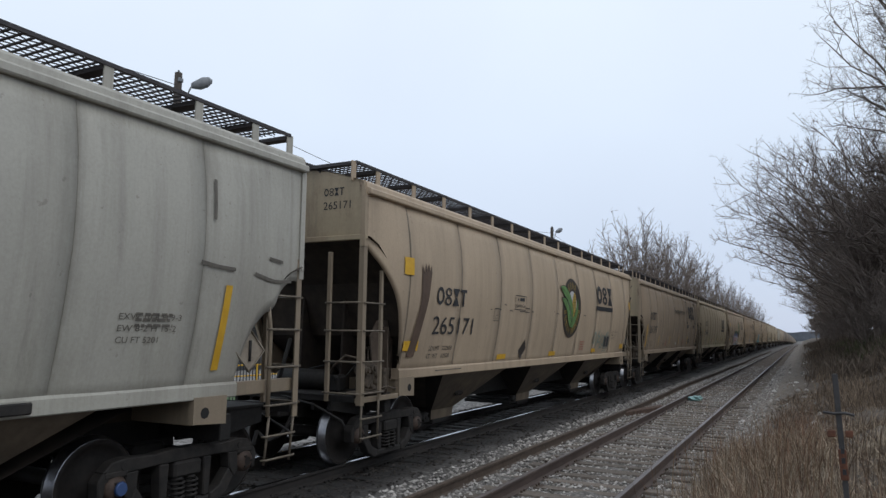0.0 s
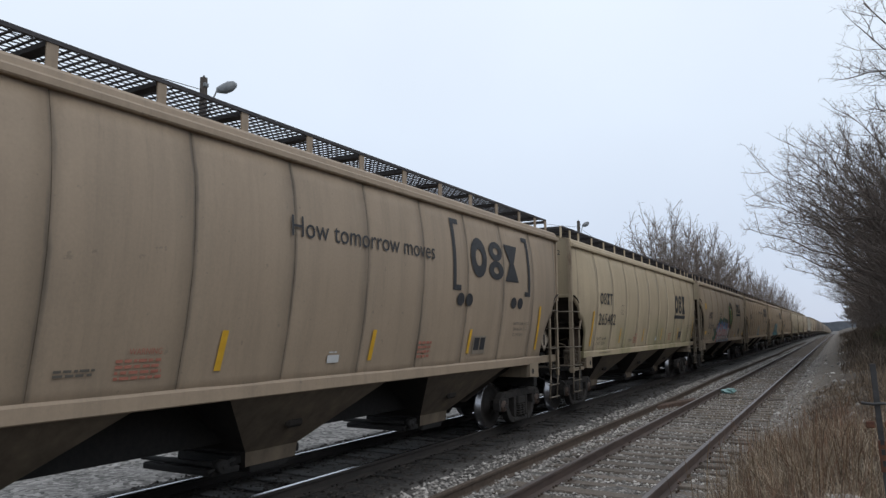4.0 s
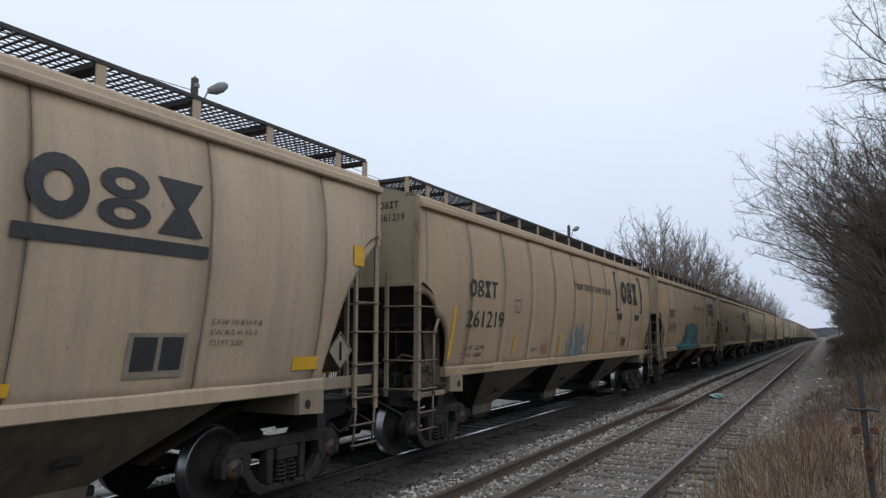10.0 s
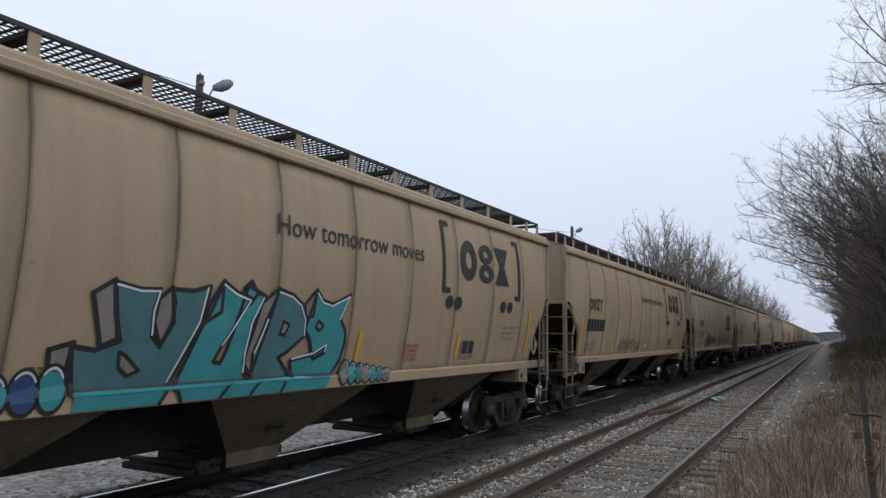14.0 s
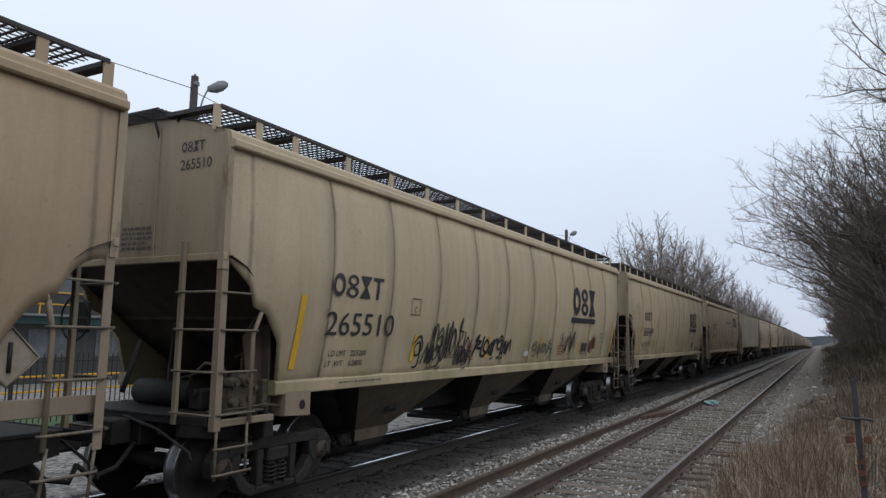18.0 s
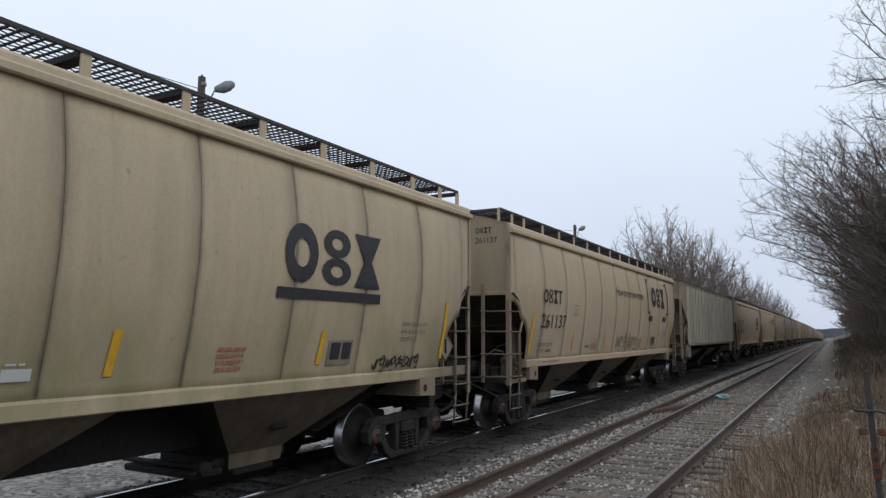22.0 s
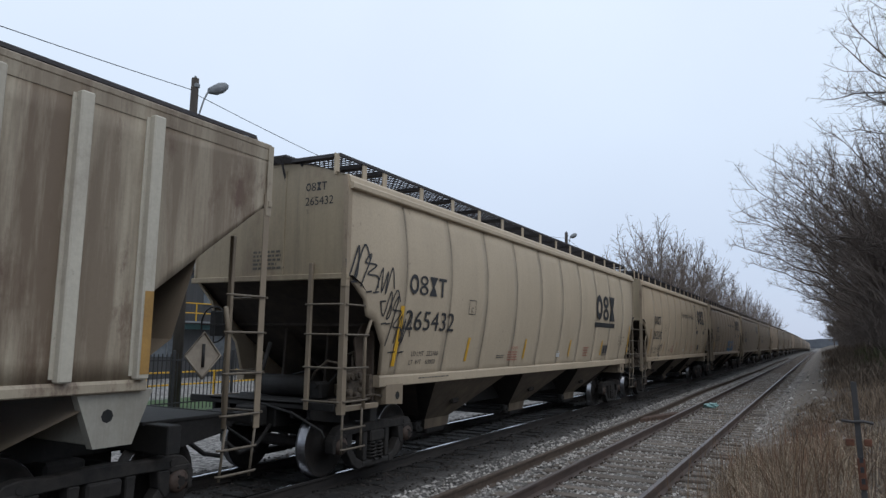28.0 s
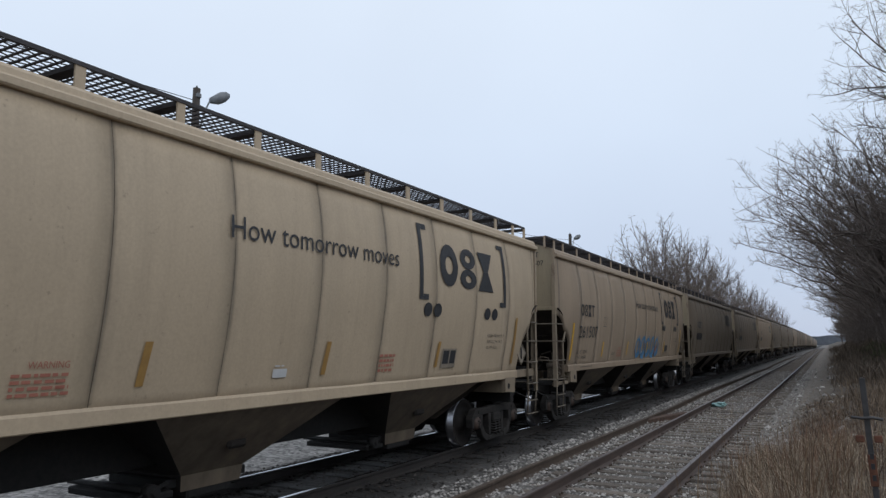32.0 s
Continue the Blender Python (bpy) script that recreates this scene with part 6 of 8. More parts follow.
for q, (y, z, h) in enumerate(((-8.66, 2.78, 0.54), (-8.36, 2.66, 0.52), (-8.04, 2.54, 0.50), (-7.88, 2.22, 0.58), (-7.66, 1.80, 0.72), (-7.46, 1.80, 0.62))):
    mark(by_index(12), "tag", "shifted", scrawl(y, z, y + 0.38, z + h, 15 + 2 * q, 0.026, 1), [SPRAY["black"]], "thin black outlined tag")
mark(by_index(13), "tag", "round", scrawl(-5.85, 1.66, -4.95, 1.95, 16, 0.03, 3), [SPRAY["black"]], "dense black scrawl")
mark(by_index(13), "tag", "round", scrawl(-5.62, 1.48, -5.3, 1.62, 3, 0.03, 1), [SPRAY["black"]], "small black hook")


def blue_loops(bm):
    """Loops of blue spray over a dusty pale wash."""
    for k in range(5):
        y = -0.35 + 0.72 * k
        flat_ring(bm, y, 1.82, 0.36, 0.34 + 0.05 * (k % 2), 0.28, 0, 0.002 * (k % 2), 0.4 * k, 0.4 * k + 5.2)
        flat_stroke(bm, [(y - 0.2, 1.5), (y + 0.1, 1.75), (y + 0.05, 2.2)], 0.08, 0, 0.004 + 0.001 * (k % 2))
        flat_disc(bm, y + 0.1, 1.62, 0.2, 0.1, 0, 0.006, 12)


mark(by_index(14), "graffiti", "round", blue_loops, [grainy("mid_blue_spray", (0.05, 0.16, 0.30), (0.10, 0.24, 0.40), 5, 0.7, bump=0)], "dull blue looped graffiti")
c11 = by_index(11)
end_words(c11, "ribbed", "250496")
FADED = grainy("worn_print", (0.20, 0.175, 0.15), (0.36, 0.32, 0.27), 6, 0.8, bump=0)
mark(c11, "owner_mark", "ribbed", lambda bm: plain_letters(bm, -7.55, 2.78, -4.65, 3.10, 4, 0.10), [FADED], "faded grey block signs", 0.012)
mark(c11, "car_number", "ribbed", lambda bm: words(bm, "25 04 96", -7.50, 2.22, -5.55, 2.54), [FADED], "faded grey number", 0.012)
mark(c11, "stencil", "ribbed", lambda bm: (flat_rect(bm, -7.58, 1.75, -7.16, 2.02, 0), words(bm, "LD LMT", -7.54, 1.91, -7.2, 1.97, 1, 0.003), words(bm, "LT WT", -7.54, 1.80, -7.24, 1.86, 1, 0.003)), [INK, PLACARD], "black stencil panel", 0.012)
mark(c11, "stencil", "ribbed", lambda bm: (flat_rect(bm, -6.86, 1.75, -6.42, 2.02, 0), small_print(bm, -6.8, 1.79, -6.5, 1.98, 2, 4)), [INK], "black stencil panel", 0.012)
mark(c11, "stencil", "ribbed", lambda bm: flat_rect(bm, 5.46, 2.13, 5.80, 2.48), [GREY_PRINT], "grey stencil panel", 0.012)
mark(c11, "stencil", "ribbed", lambda bm: flat_rect(bm, 5.46, 1.74, 5.82, 2.11), [INK], "black stencil panel", 0.012)
mark(c11, "stencil", "ribbed", lambda bm: square_frame(bm, -6.78, 1.60, -6.52, 1.70, 0.02), [INK], "small black frame", 0.012)
mark(c11, "diamond_patch", "ribbed", lambda bm: flat_poly(bm, [(-3.05, 1.62), (-2.93, 1.80), (-3.05, 1.98), (-3.17, 1.80)]), [INK], "small black diamond patch", 0.012)
mark(c11, "faded_logo", "ribbed", lambda bm: flat_stroke(bm, curve_through([(2.50, 3.95), (2.50, 3.2), (2.52, 2.55), (2.64, 2.32), (2.86, 2.24), (3.4, 2.24), (4.1, 2.24), (4.70, 2.25), (4.92, 2.34), (5.03, 2.58), (5.04, 3.2), (5.06, 4.0)], 4), 0.10), [GREY_PRINT], "worn dark painted loop", 0.012)
mark(c11, "faded_logo", "ribbed", lambda bm: flat_stroke(bm, curve_through([(4.50, 3.55), (4.56, 3.30), (4.70, 3.52), (4.76, 3.22), (4.92, 3.55)]), 0.09), [FADED], "worn grey painted wave", 0.014)
mark(c11, "faded_logo", "ribbed", lambda bm: flat_stroke(bm, [(3.75, 3.25), (4.1, 3.25)], 0.12), [FADED], "worn grey painted bar", 0.014)
for y, z0, z1 in ((3.72, 3.10, 3.55), (5.38, 3.42, 3.85), (5.90, 3.55, 3.78), (5.12, 3.68, 3.9)):
    mark(c11, "stencil", "ribbed", lambda bm: square_frame(bm, y - 0.07, z0, y + 0.07, z1, 0.03), [GREY_PRINT], "worn dark painted frame", 0.014)
for y, z, sign_ in ((3.55, 3.0, "G"), (3.55, 2.78, "T"), (4.4, 3.38, "&"), (4.4, 2.98, "H"), (4.4, 2.76, "O")):
    mark(c11, "stencil", "ribbed", lambda bm: words(bm, sign_, y - 0.05, z, y + 0.05, z + 0.14), [GREY_PRINT], "worn dark letter on a rib", 0.096)
for y, lift_ in ((-7.62, 0.012), (4.40, 0.096), (7.64, 0.096)):
    mark(c11, "reflector", "ribbed", lambda bm: flat_rect(bm, y - 0.05, 1.62 if y > 5 or y < 0 else 1.72, y + 0.05, 2.40), [OLD_YELLOW], "worn ochre strip", lift_)
# scrapes, a marker light and a blue bearing cap on the leading grey car
for line in ([(6.62, 2.72), (6.85, 2.69), (7.1, 2.68)], [(7.45, 2.66), (7.8, 2.60), (8.15, 2.62)], [(7.7, 2.86), (7.95, 2.84)], [(6.78, 3.62), (6.77, 3.2)]):
    mark(by_index(0), "scrape", "round", lambda bm: flat_stroke(bm, curve_through(line, 3), 0.04), [GREY_PRINT], "dark rubbed scrape")
bm = bmesh.new()
add_box(bm, (1.435, 4.62, 1.30), (1.465, 5.02, 1.40), 0.012)
part("marker_plate", mesh_of(bm, "marker_plate", TRUCK_STEEL), by_index(0), "small dark plate on the sill")
bm = bmesh.new()
add_tube(bm, (1.152, 6.17, 0.457), (1.175, 6.17, 0.457), 0.075, 0.06, 14)
part("bearing_cap", mesh_of(bm, "bearing_cap", SPRAY["navy"]), by_index(0), "blue bearing cap")
# small note of the leading grey car
mark(by_index(0), "note", "round", lambda bm: small_print(bm, 5.9, 2.02, 6.35, 2.18, 3, 21), [GREY_PRINT], "small grey stencilled note")


# ---- ground ----
def ground_material():
    """Ballast, ballast blackened by oil and painted shade, gravel yard, earth and dead grass, by where they lie across
    the line.
    """
    m, n, l, p = nodes("trackside_ground")
    tc = n.new("ShaderNodeTexCoord")
    sp = n.new("ShaderNodeSeparateXYZ")
    l.new(tc.outputs["Object"], sp.inputs[0])
    wob = tex_noise(n, l, 0.9, 5)
    add = n.new("ShaderNodeMath")
    add.operation = "MULTIPLY_ADD"
    add.inputs[1].default_value = 0.9
    l.new(wob, add.inputs[0])
    l.new(sp.outputs["X"], add.inputs[2])
    cells = n.new("ShaderNodeTexVoronoi")
    cells.inputs["Scale"].default_value = 17
    l.new(tc.outputs["Object"], cells.inputs["Vector"])
    bw = n.new("ShaderNodeSeparateColor")
    l.new(cells.outputs["Color"], bw.inputs["Color"])
    stone = mix_rgb(n, l, span(n, l, bw.outputs["Red"], 0, 1), (0.08, 0.072, 0.065), (0.27, 0.25, 0.23))
    crack = span(n, l, cells.outputs["Distance"], 0.25, 0.6)
    stone = mix_rgb(n, l, span(n, l, crack, 0, 1, 0, 0.55), stone, (0.05, 0.047, 0.043))
    # Oil-stained ballast; the train's shade is put into this black too.
    oily_shade = mix_rgb(n, l, span(n, l, bw.outputs["Green"], 0, 1), (0.010, 0.0085, 0.0075), (0.034, 0.029, 0.025))
    fine = tex_noise(n, l, 7, 7, None, 0.7)
    earth = mix_rgb(n, l, span(n, l, fine, 0.3, 0.7), (0.032, 0.024, 0.018), (0.115, 0.087, 0.062))
    small = n.new("ShaderNodeTexVoronoi")
    small.inputs["Scale"].default_value = 13
    l.new(tc.outputs["Object"], small.inputs["Vector"])
    tone = n.new("ShaderNodeSeparateColor")
    l.new(small.outputs["Color"], tone.inputs["Color"])
    yard = mix_rgb(n, l, span(n, l, tone.outputs["Red"], 0, 1), (0.06, 0.055, 0.05), (0.40, 0.375, 0.35))
    yard = mix_rgb(n, l, span(n, l, tex_noise(n, l, 1.3, 5), 0.35, 0.7, 0, 0.4), yard, (0.09, 0.085, 0.08))

    def step(at, soft=0.25):
        return span(n, l, add.outputs[0], at - soft, at + soft)

    lawn = mix_rgb(n, l, span(n, l, fine, 0.3, 0.7), (0.03, 0.06, 0.02), (0.08, 0.13, 0.05))
    c = mix_rgb(n, l, step(-16.2, 0.15), lawn, yard)
    c = mix_rgb(n, l, step(-21.5, 0.2), yard, c)
    c = mix_rgb(n, l, step(-9.3), c, oily_shade)
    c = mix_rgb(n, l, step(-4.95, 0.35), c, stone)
    gravel = mix_rgb(n, l, span(n, l, bw.outputs["Red"], 0, 1), (0.08, 0.065, 0.052), (0.24, 0.205, 0.17))
    c = mix_rgb(n, l, step(-1.2, 0.4), c, gravel)
    c = mix_rgb(n, l, step(0.1, 0.5), c, earth)
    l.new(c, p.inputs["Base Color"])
    p.inputs["Roughness"].default_value = 0.95
    h = mix_rgb(n, l, 0.5, fine, cells.outputs["Distance"])
    relief(n, l, p, h, 0.7, 0.03)
    return m


GROUND_MAT = ground_material()
xs = [-400, -150, -60, -30, -20, -14, -12] + [-11 + 0.2 * i for i in range(0, 76)] + [4.4, 5, 6, 8, 10, 14, 20, 30, 80, 400]
ys = [-120, -60, -20] + [-5 + 0.4 * i for i in range(75)] + [26 + 2 * i for i in range(50)] + [130 + 15 * i for i in range(20)] + [600, 1000, 2500]
gv, gf = [], []
for x in xs:
    for y in ys:
        near = -12 < x < 5 and -5 < y < 60
        rough = noise.noise((x * 1.3, y * 1.3, 0)) * 0.05 + noise.noise((x * 4, y * 4, 5)) * 0.02 if near else 0
        if x > -0.8 and near:
            rough *= 2.2
        gv.append((x, y, ground_z(x, min(y, 450)) + rough))
m_ = len(ys)
gf = [(i * m_ + j, (i + 1) * m_ + j, (i + 1) * m_ + j + 1, i * m_ + j + 1) for i in range(len(xs) - 1) for j in range(m_ - 1)]
me = bpy.data.meshes.new("ground")
me.from_pydata(gv, [], gf)
me.materials.append(GROUND_MAT)
for poly in me.polygons:
    poly.use_smooth = True
ground = tagged(new("ground", me), "grey ballast, gravel yard and brown winter bank", "ground", kind="structure")


# ---- rails ----
RAIL_OUT = [(-0.075, -0.172), (0.075, -0.172), (0.075, -0.162), (0.012, -0.14), (0.009, -0.05), (0.036, -0.036), (0.036, -0.006), (0.030, 0.0),
            (-0.030, 0.0), (-0.036, -0.006), (-0.036, -0.036), (-0.009, -0.05), (-0.012, -0.14), (-0.075, -0.162)]


def rail_mesh(xc, y0, y1, top_mat, side_mat, drop=0.0, sway=0.0):
    stops = []
    y = y0
    while y < y1:
        stops.append(y)
        y += 4 if y < 110 else 12
    stops.append(y1)
    verts, faces, k = [], [], len(RAIL_OUT)
    for y in stops:
        off = sway * math.sin(y * 0.13) + sway * 0.6 * math.sin(y * 0.31 + 1)
        verts += [(xc + off + x, y, z + dip(y) + drop) for x, z in RAIL_OUT]
    for i in range(len(stops) - 1):
        for j in range(k):
            a, b = i * k + j, i * k + (j + 1) % k
            faces.append((a, a + k, b + k, b))
    faces += [tuple(range(k))[::-1], tuple(range((len(stops) - 1) * k, len(stops) * k))]
    me = bpy.data.meshes.new("rail")
    me.from_pydata(verts, [], faces)
    me.materials.append(side_mat)
    me.materials.append(top_mat)
    for i in range(len(stops) - 1):
        me.polygons[i * k + 7].material_index = 1
    me.update()
    return me


track_near = thing("empty_track", "weathered railway track with dull rails", "railway track", kind="structure")
track_train = thing("train_track", "dark railway track under the train", "railway track", kind="structure")
for s in (-1, 1):
    part("rail", rail_mesh(NEAR_X + s * GAUGE, -60, AHEAD, RAIL_TOP, RAIL_SIDE), track_near, "brown rail with a dull head")
    part("rail", rail_mesh(TRAIN_X + s * GAUGE, -60, AHEAD, RAIL_BRIGHT, RAIL_DARK), track_train, "dark rail with a polished head")
spare = new("spare_rail", rail_mesh(-4.55, 2.0, 120, SPARE_RUST, SPARE_RUST, -0.035, 0.07))
tagged(spare, "rusty spare rail lying on the ballast", "rail")


def tie_mesh(length, seed):
    rng = random.Random(seed)
    bm = bmesh.new()
    add_box(bm, (-length / 2, -0.12, -0.35), (length / 2, 0.12, -0.165), 0.012)
    for v in bm.verts:
        v.co += Vector((rng.uniform(-0.03, 0.03), rng.uniform(-0.012, 0.012), rng.uniform(-0.012, 0.004)))
    for s in (-1, 1):
        add_box(bm, (s * GAUGE - 0.17, -0.09, -0.19), (s * GAUGE + 0.17, 0.09, -0.168), 0.0, 1)
        for dx in (-0.095, 0.095):
            for dy in (-0.05, 0.05):
                add_box(bm, (s * GAUGE + dx - 0.013, dy - 0.013, -0.17), (s * GAUGE + dx + 0.013, dy + 0.013, -0.135), 0.0, 1)
    return bm


TIES = [mesh_of(tie_mesh(2.6, q), "tie", TIE_WOOD, SPARE_RUST) for q in range(4)]
TIES_DARK = [mesh_of(tie_mesh(2.6, q + 9), "tie", TIE_DARK, DARK_STEEL) for q in range(4)]


def lay_ties(track, xc, meshes, y0, count, gap, rest_to, mat):
    rng = random.Random(int(-xc * 10))
    for i in range(count):
        y = y0 + gap * i
        part("tie", meshes[i % 4], track, at=pose(xc + rng.uniform(-0.05, 0.05), y, dip(y) + rng.uniform(-0.01, 0.006), 0, 0, rng.uniform(-1.5, 1.5)))
    y = y0 + gap * count
    bm = bmesh.new()
    while y < rest_to:
        add_box(bm, (xc - 1.3, y - 0.115, -0.3 + dip(y)), (xc + 1.3, y + 0.115, -0.18 + dip(y)))
        y += gap
    y = y0 - gap
    while y > -60:
        add_box(bm, (xc - 1.3, y - 0.115, -0.3), (xc + 1.3, y + 0.115, -0.17))
        y -= gap
    tagged(part("far_ties", mesh_of(bm, "far_ties", mat), track), kind="stuff")


lay_ties(track_near, NEAR_X, TIES, 3.0, 150, 0.53, 260, TIE_WOOD)
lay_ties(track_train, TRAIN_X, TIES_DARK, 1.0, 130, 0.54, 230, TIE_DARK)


# ---- loose stones ----
def stones(name, label, count, place, size, mat, seed):
    """Broken stones, each a small uneven lump."""
    rng = np.random.default_rng(seed)
    base = np.array([(1, 0, 0), (-1, 0, 0), (0, 1, 0), (0, -1, 0), (0, 0, 1), (0, 0, -0.6)], float)
    tri = np.array([(0, 2, 4), (2, 1, 4), (1, 3, 4), (3, 0, 4), (2, 0, 5), (1, 2, 5), (3, 1, 5), (0, 3, 5)])
    xy = place(rng, count)
    r = rng.uniform(size[0], size[1], (count, 1, 1)) * rng.uniform(0.6, 1.3, (count, 6, 1))
    turn = rng.uniform(0, 2 * np.pi, count)
    pts = base[None] * r * np.array([1.2, 0.9, 0.75])
    c, s = np.cos(turn)[:, None], np.sin(turn)[:, None]
    px, py = pts[..., 0] * c - pts[..., 1] * s, pts[..., 0] * s + pts[..., 1] * c
    z0 = np.array([ground_z(a, b) for a, b in xy]) + rng.uniform(-0.005, 0.03, count)
    verts = np.stack([px + xy[:, :1], py + xy[:, 1:2], pts[..., 2] + z0[:, None]], -1).reshape(-1, 3)
    faces = (tri[None] + (np.arange(count) * 6)[:, None, None]).reshape(-1, 3)
    me = bpy.data.meshes.new(name)
    me.from_pydata(verts.tolist(), [], faces.tolist())
    me.materials.append(mat)
    return tagged(new(name, me), label, "ballast", kind="stuff")


def islands(name, dark, light, rough=0.9):
    m, n, l, p = nodes(name)
    g = n.new("ShaderNodeNewGeometry")
    c = mix_rgb(n, l, g.outputs["Random Per Island"], dark, light)
    c = mix_rgb(n, l, span(n, l, tex_noise(n, l, 1.2, 4), 0.35, 0.7, 0, 0.5), c, [0.45 * (a + b) * 0.6 for a, b in zip(dark, light)])
    l.new(c, p.inputs["Base Color"])
    p.inputs["Roughness"].default_value = rough
    return m


STONES = islands("loose_ballast", (0.05, 0.043, 0.037), (0.60, 0.56, 0.515))
# Stones under the train: oil, and the train's shade in the colour.
STONES_OIL_SHADE = islands("loose_oil_shade_ballast", (0.014, 0.011, 0.0095), (0.055, 0.045, 0.037))


def strip(x0, x1, y0, y1, bias=1.6):
    def place(rng, count):
        return np.stack([rng.uniform(x0, x1, count), y0 + (y1 - y0) * rng.uniform(0, 1, count) ** bias], -1)
    return place


stones("ballast", "loose grey ballast stones between the tracks", 15000, strip(-5.35, -3.75, 4.5, 60), (0.018, 0.042), STONES, 1)
def cribs(x0, x1, y0, count, gap):
    """Places between the ties of a track, with a few stones astray on them."""
    def place(rng, n_):
        k = (count * rng.uniform(0, 1, n_) ** 1.6).astype(int)
        off = np.where(rng.uniform(0, 1, n_) < 0.78, rng.uniform(0.13, gap - 0.13, n_), rng.uniform(0, gap, n_))
        return np.stack([rng.uniform(x0, x1, n_), y0 + k * gap + off], -1)
    return place


stones("ballast", "loose grey ballast stones between the ties", 13500, cribs(-3.62, -2.2, 3.0, 105, 0.53), (0.014, 0.030), STONES, 2)
stones("ballast", "loose grey ballast stones on the track's shoulder", 4500, strip(-2.1, -1.0, 6, 60), (0.014, 0.036), STONES, 3)
stones("oily_ballast", "ballast under the train, blackened by oil and painted shade", 7000, strip(-9.2, -5.3, 3, 40), (0.018, 0.04), STONES_OIL_SHADE, 4)
stones("rubble", "pale broken lumps on the trackside path", 110, strip(-1.6, 0.3, 13, 60), (0.04, 0.12), STONES, 6)


# ---- dead grass and weeds on the bank ----
def blades(name, label, count, place, height, width, mat, seed, category="grass", bend=0.35):
    rng = np.random.default_rng(seed)
    xy = place(rng, count)
    h = rng.uniform(height[0], height[1], count) * (0.55 + 0.45 * rng.random(count))
    a = rng.uniform(0, 2 * np.pi, count)
    lean = rng.uniform(0.05, bend, count) * h
    la = rng.uniform(0, 2 * np.pi, count)
    z0 = np.array([ground_z(p, q) for p, q in xy]) - 0.03
    w = rng.uniform(width[0], width[1], count)
    rows = []
    for f, wf, lf in ((0, 1, 0), (0.55, 0.75, 0.35), (1.0, 0.12, 1.0)):
        cx, cy = xy[:, 0] + np.cos(la) * lean * lf, xy[:, 1] + np.sin(la) * lean * lf
        for s in (-1, 1):
            rows.append(np.stack([cx + s * np.cos(a) * w * wf, cy + s * np.sin(a) * w * wf, z0 + h * f - lean * lf * 0.3], -1))
    verts = np.stack(rows, 1).reshape(-1, 3)
    quad = np.array([(0, 1, 3, 2), (2, 3, 5, 4)])
    faces = (quad[None] + (np.arange(count) * 6)[:, None, None]).reshape(-1, 4)
    me = bpy.data.meshes.new(name)
    me.from_pydata(verts.tolist(), [], faces.tolist())
    me.materials.append(mat)
    return tagged(new(name, me), label, category, kind="stuff")


STRAW = islands("straw", (0.05, 0.037, 0.027), (0.56, 0.44, 0.31))
PALE_STRAW = islands("bleached_straw", (0.24, 0.18, 0.12), (0.66, 0.55, 0.41))
STALK = islands("weed_stalk", (0.06, 0.04, 0.028), (0.24, 0.16, 0.09))
RED_STALK = islands("russet_stalk", (0.07, 0.035, 0.022), (0.30, 0.17, 0.105))
LEAF = islands("dead_leaf", (0.08, 0.05, 0.03), (0.42, 0.33, 0.24))
DULL_STRAW = islands("dull_straw", (0.032, 0.023, 0.017), (0.29, 0.212, 0.145))
BRUSHY = islands("brown_brush", (0.035, 0.026, 0.02), (0.17, 0.128, 0.092))
SCRUB = islands("green_scrub", (0.025, 0.032, 0.012), (0.10, 0.11, 0.045))


def tufts(x0, x1, y0, y1, clumps, spread, bias=1.5):
    def place(rng, count):
        cx = rng.uniform(x0, x1, clumps)
        cy = y0 + (y1 - y0) * rng.uniform(0, 1, clumps) ** bias
        pick = rng.integers(0, clumps, count)
        return np.stack([cx[pick] + rng.normal(0, spread, count), cy[pick] + rng.normal(0, spread, count)], -1)
    return place


blades("dry_grass", "clumps of straw-coloured dead grass on the bank", 8000, tufts(-1.35, 0.3, 6.2, 14, 120, 0.11, 1.2), (0.20, 0.60), (0.0025, 0.006), STRAW, 11, bend=1.2)
blades("dry_grass", "bleached bent grass stems on the bank", 1500, tufts(-1.3, 1.4, 5.6, 14, 150, 0.16, 1.2), (0.25, 0.62), (0.003, 0.0055), PALE_STRAW, 24, bend=1.9)
blades("dry_grass", "low matted dead grass on the bank", 33000, tufts(-0.75, 4.5, 5.2, 24, 1000, 0.17, 1.3), (0.10, 0.36), (0.0025, 0.007), DULL_STRAW, 12, bend=1.6)
blades("dry_grass", "short dead grass farther along the bank", 22000, tufts(0.35, 7, 17, 85, 800, 0.3), (0.15, 0.6), (0.006, 0.014), DULL_STRAW, 16, bend=0.9)
blades("weeds", "thin brown weed stalks beside the track", 260, tufts(-1.7, 0.6, 6.8, 15, 70, 0.14), (0.7, 1.35), (0.003, 0.006), STALK, 13, "weeds", 0.35)
blades("weeds", "russet dead stems beside the track", 1300, tufts(-1.4, 0.4, 6.4, 15, 60, 0.2, 1.1), (0.45, 0.95), (0.002, 0.004), RED_STALK, 23, "weeds", 0.5)
blades("brushwood", "tangled brown weeds at the foot of the trees", 18000, tufts(0.8, 6, 26, 170, 500, 0.45), (0.3, 1.0), (0.012, 0.03), BRUSHY, 19, "shrub", 0.8)
blades("scrub", "dark green low scrub under the trees", 3000, tufts(2.2, 5, 34, 70, 60, 0.4), (0.3, 0.8), (0.02, 0.05), SCRUB, 14, "shrub")
blades("leaf_litter", "curled brown fallen leaves on the bank", 9000, strip(-1.4, 3.5, 5.2, 30), (0.03, 0.07), (0.012, 0.03), LEAF, 18, "leaves", 2.4)
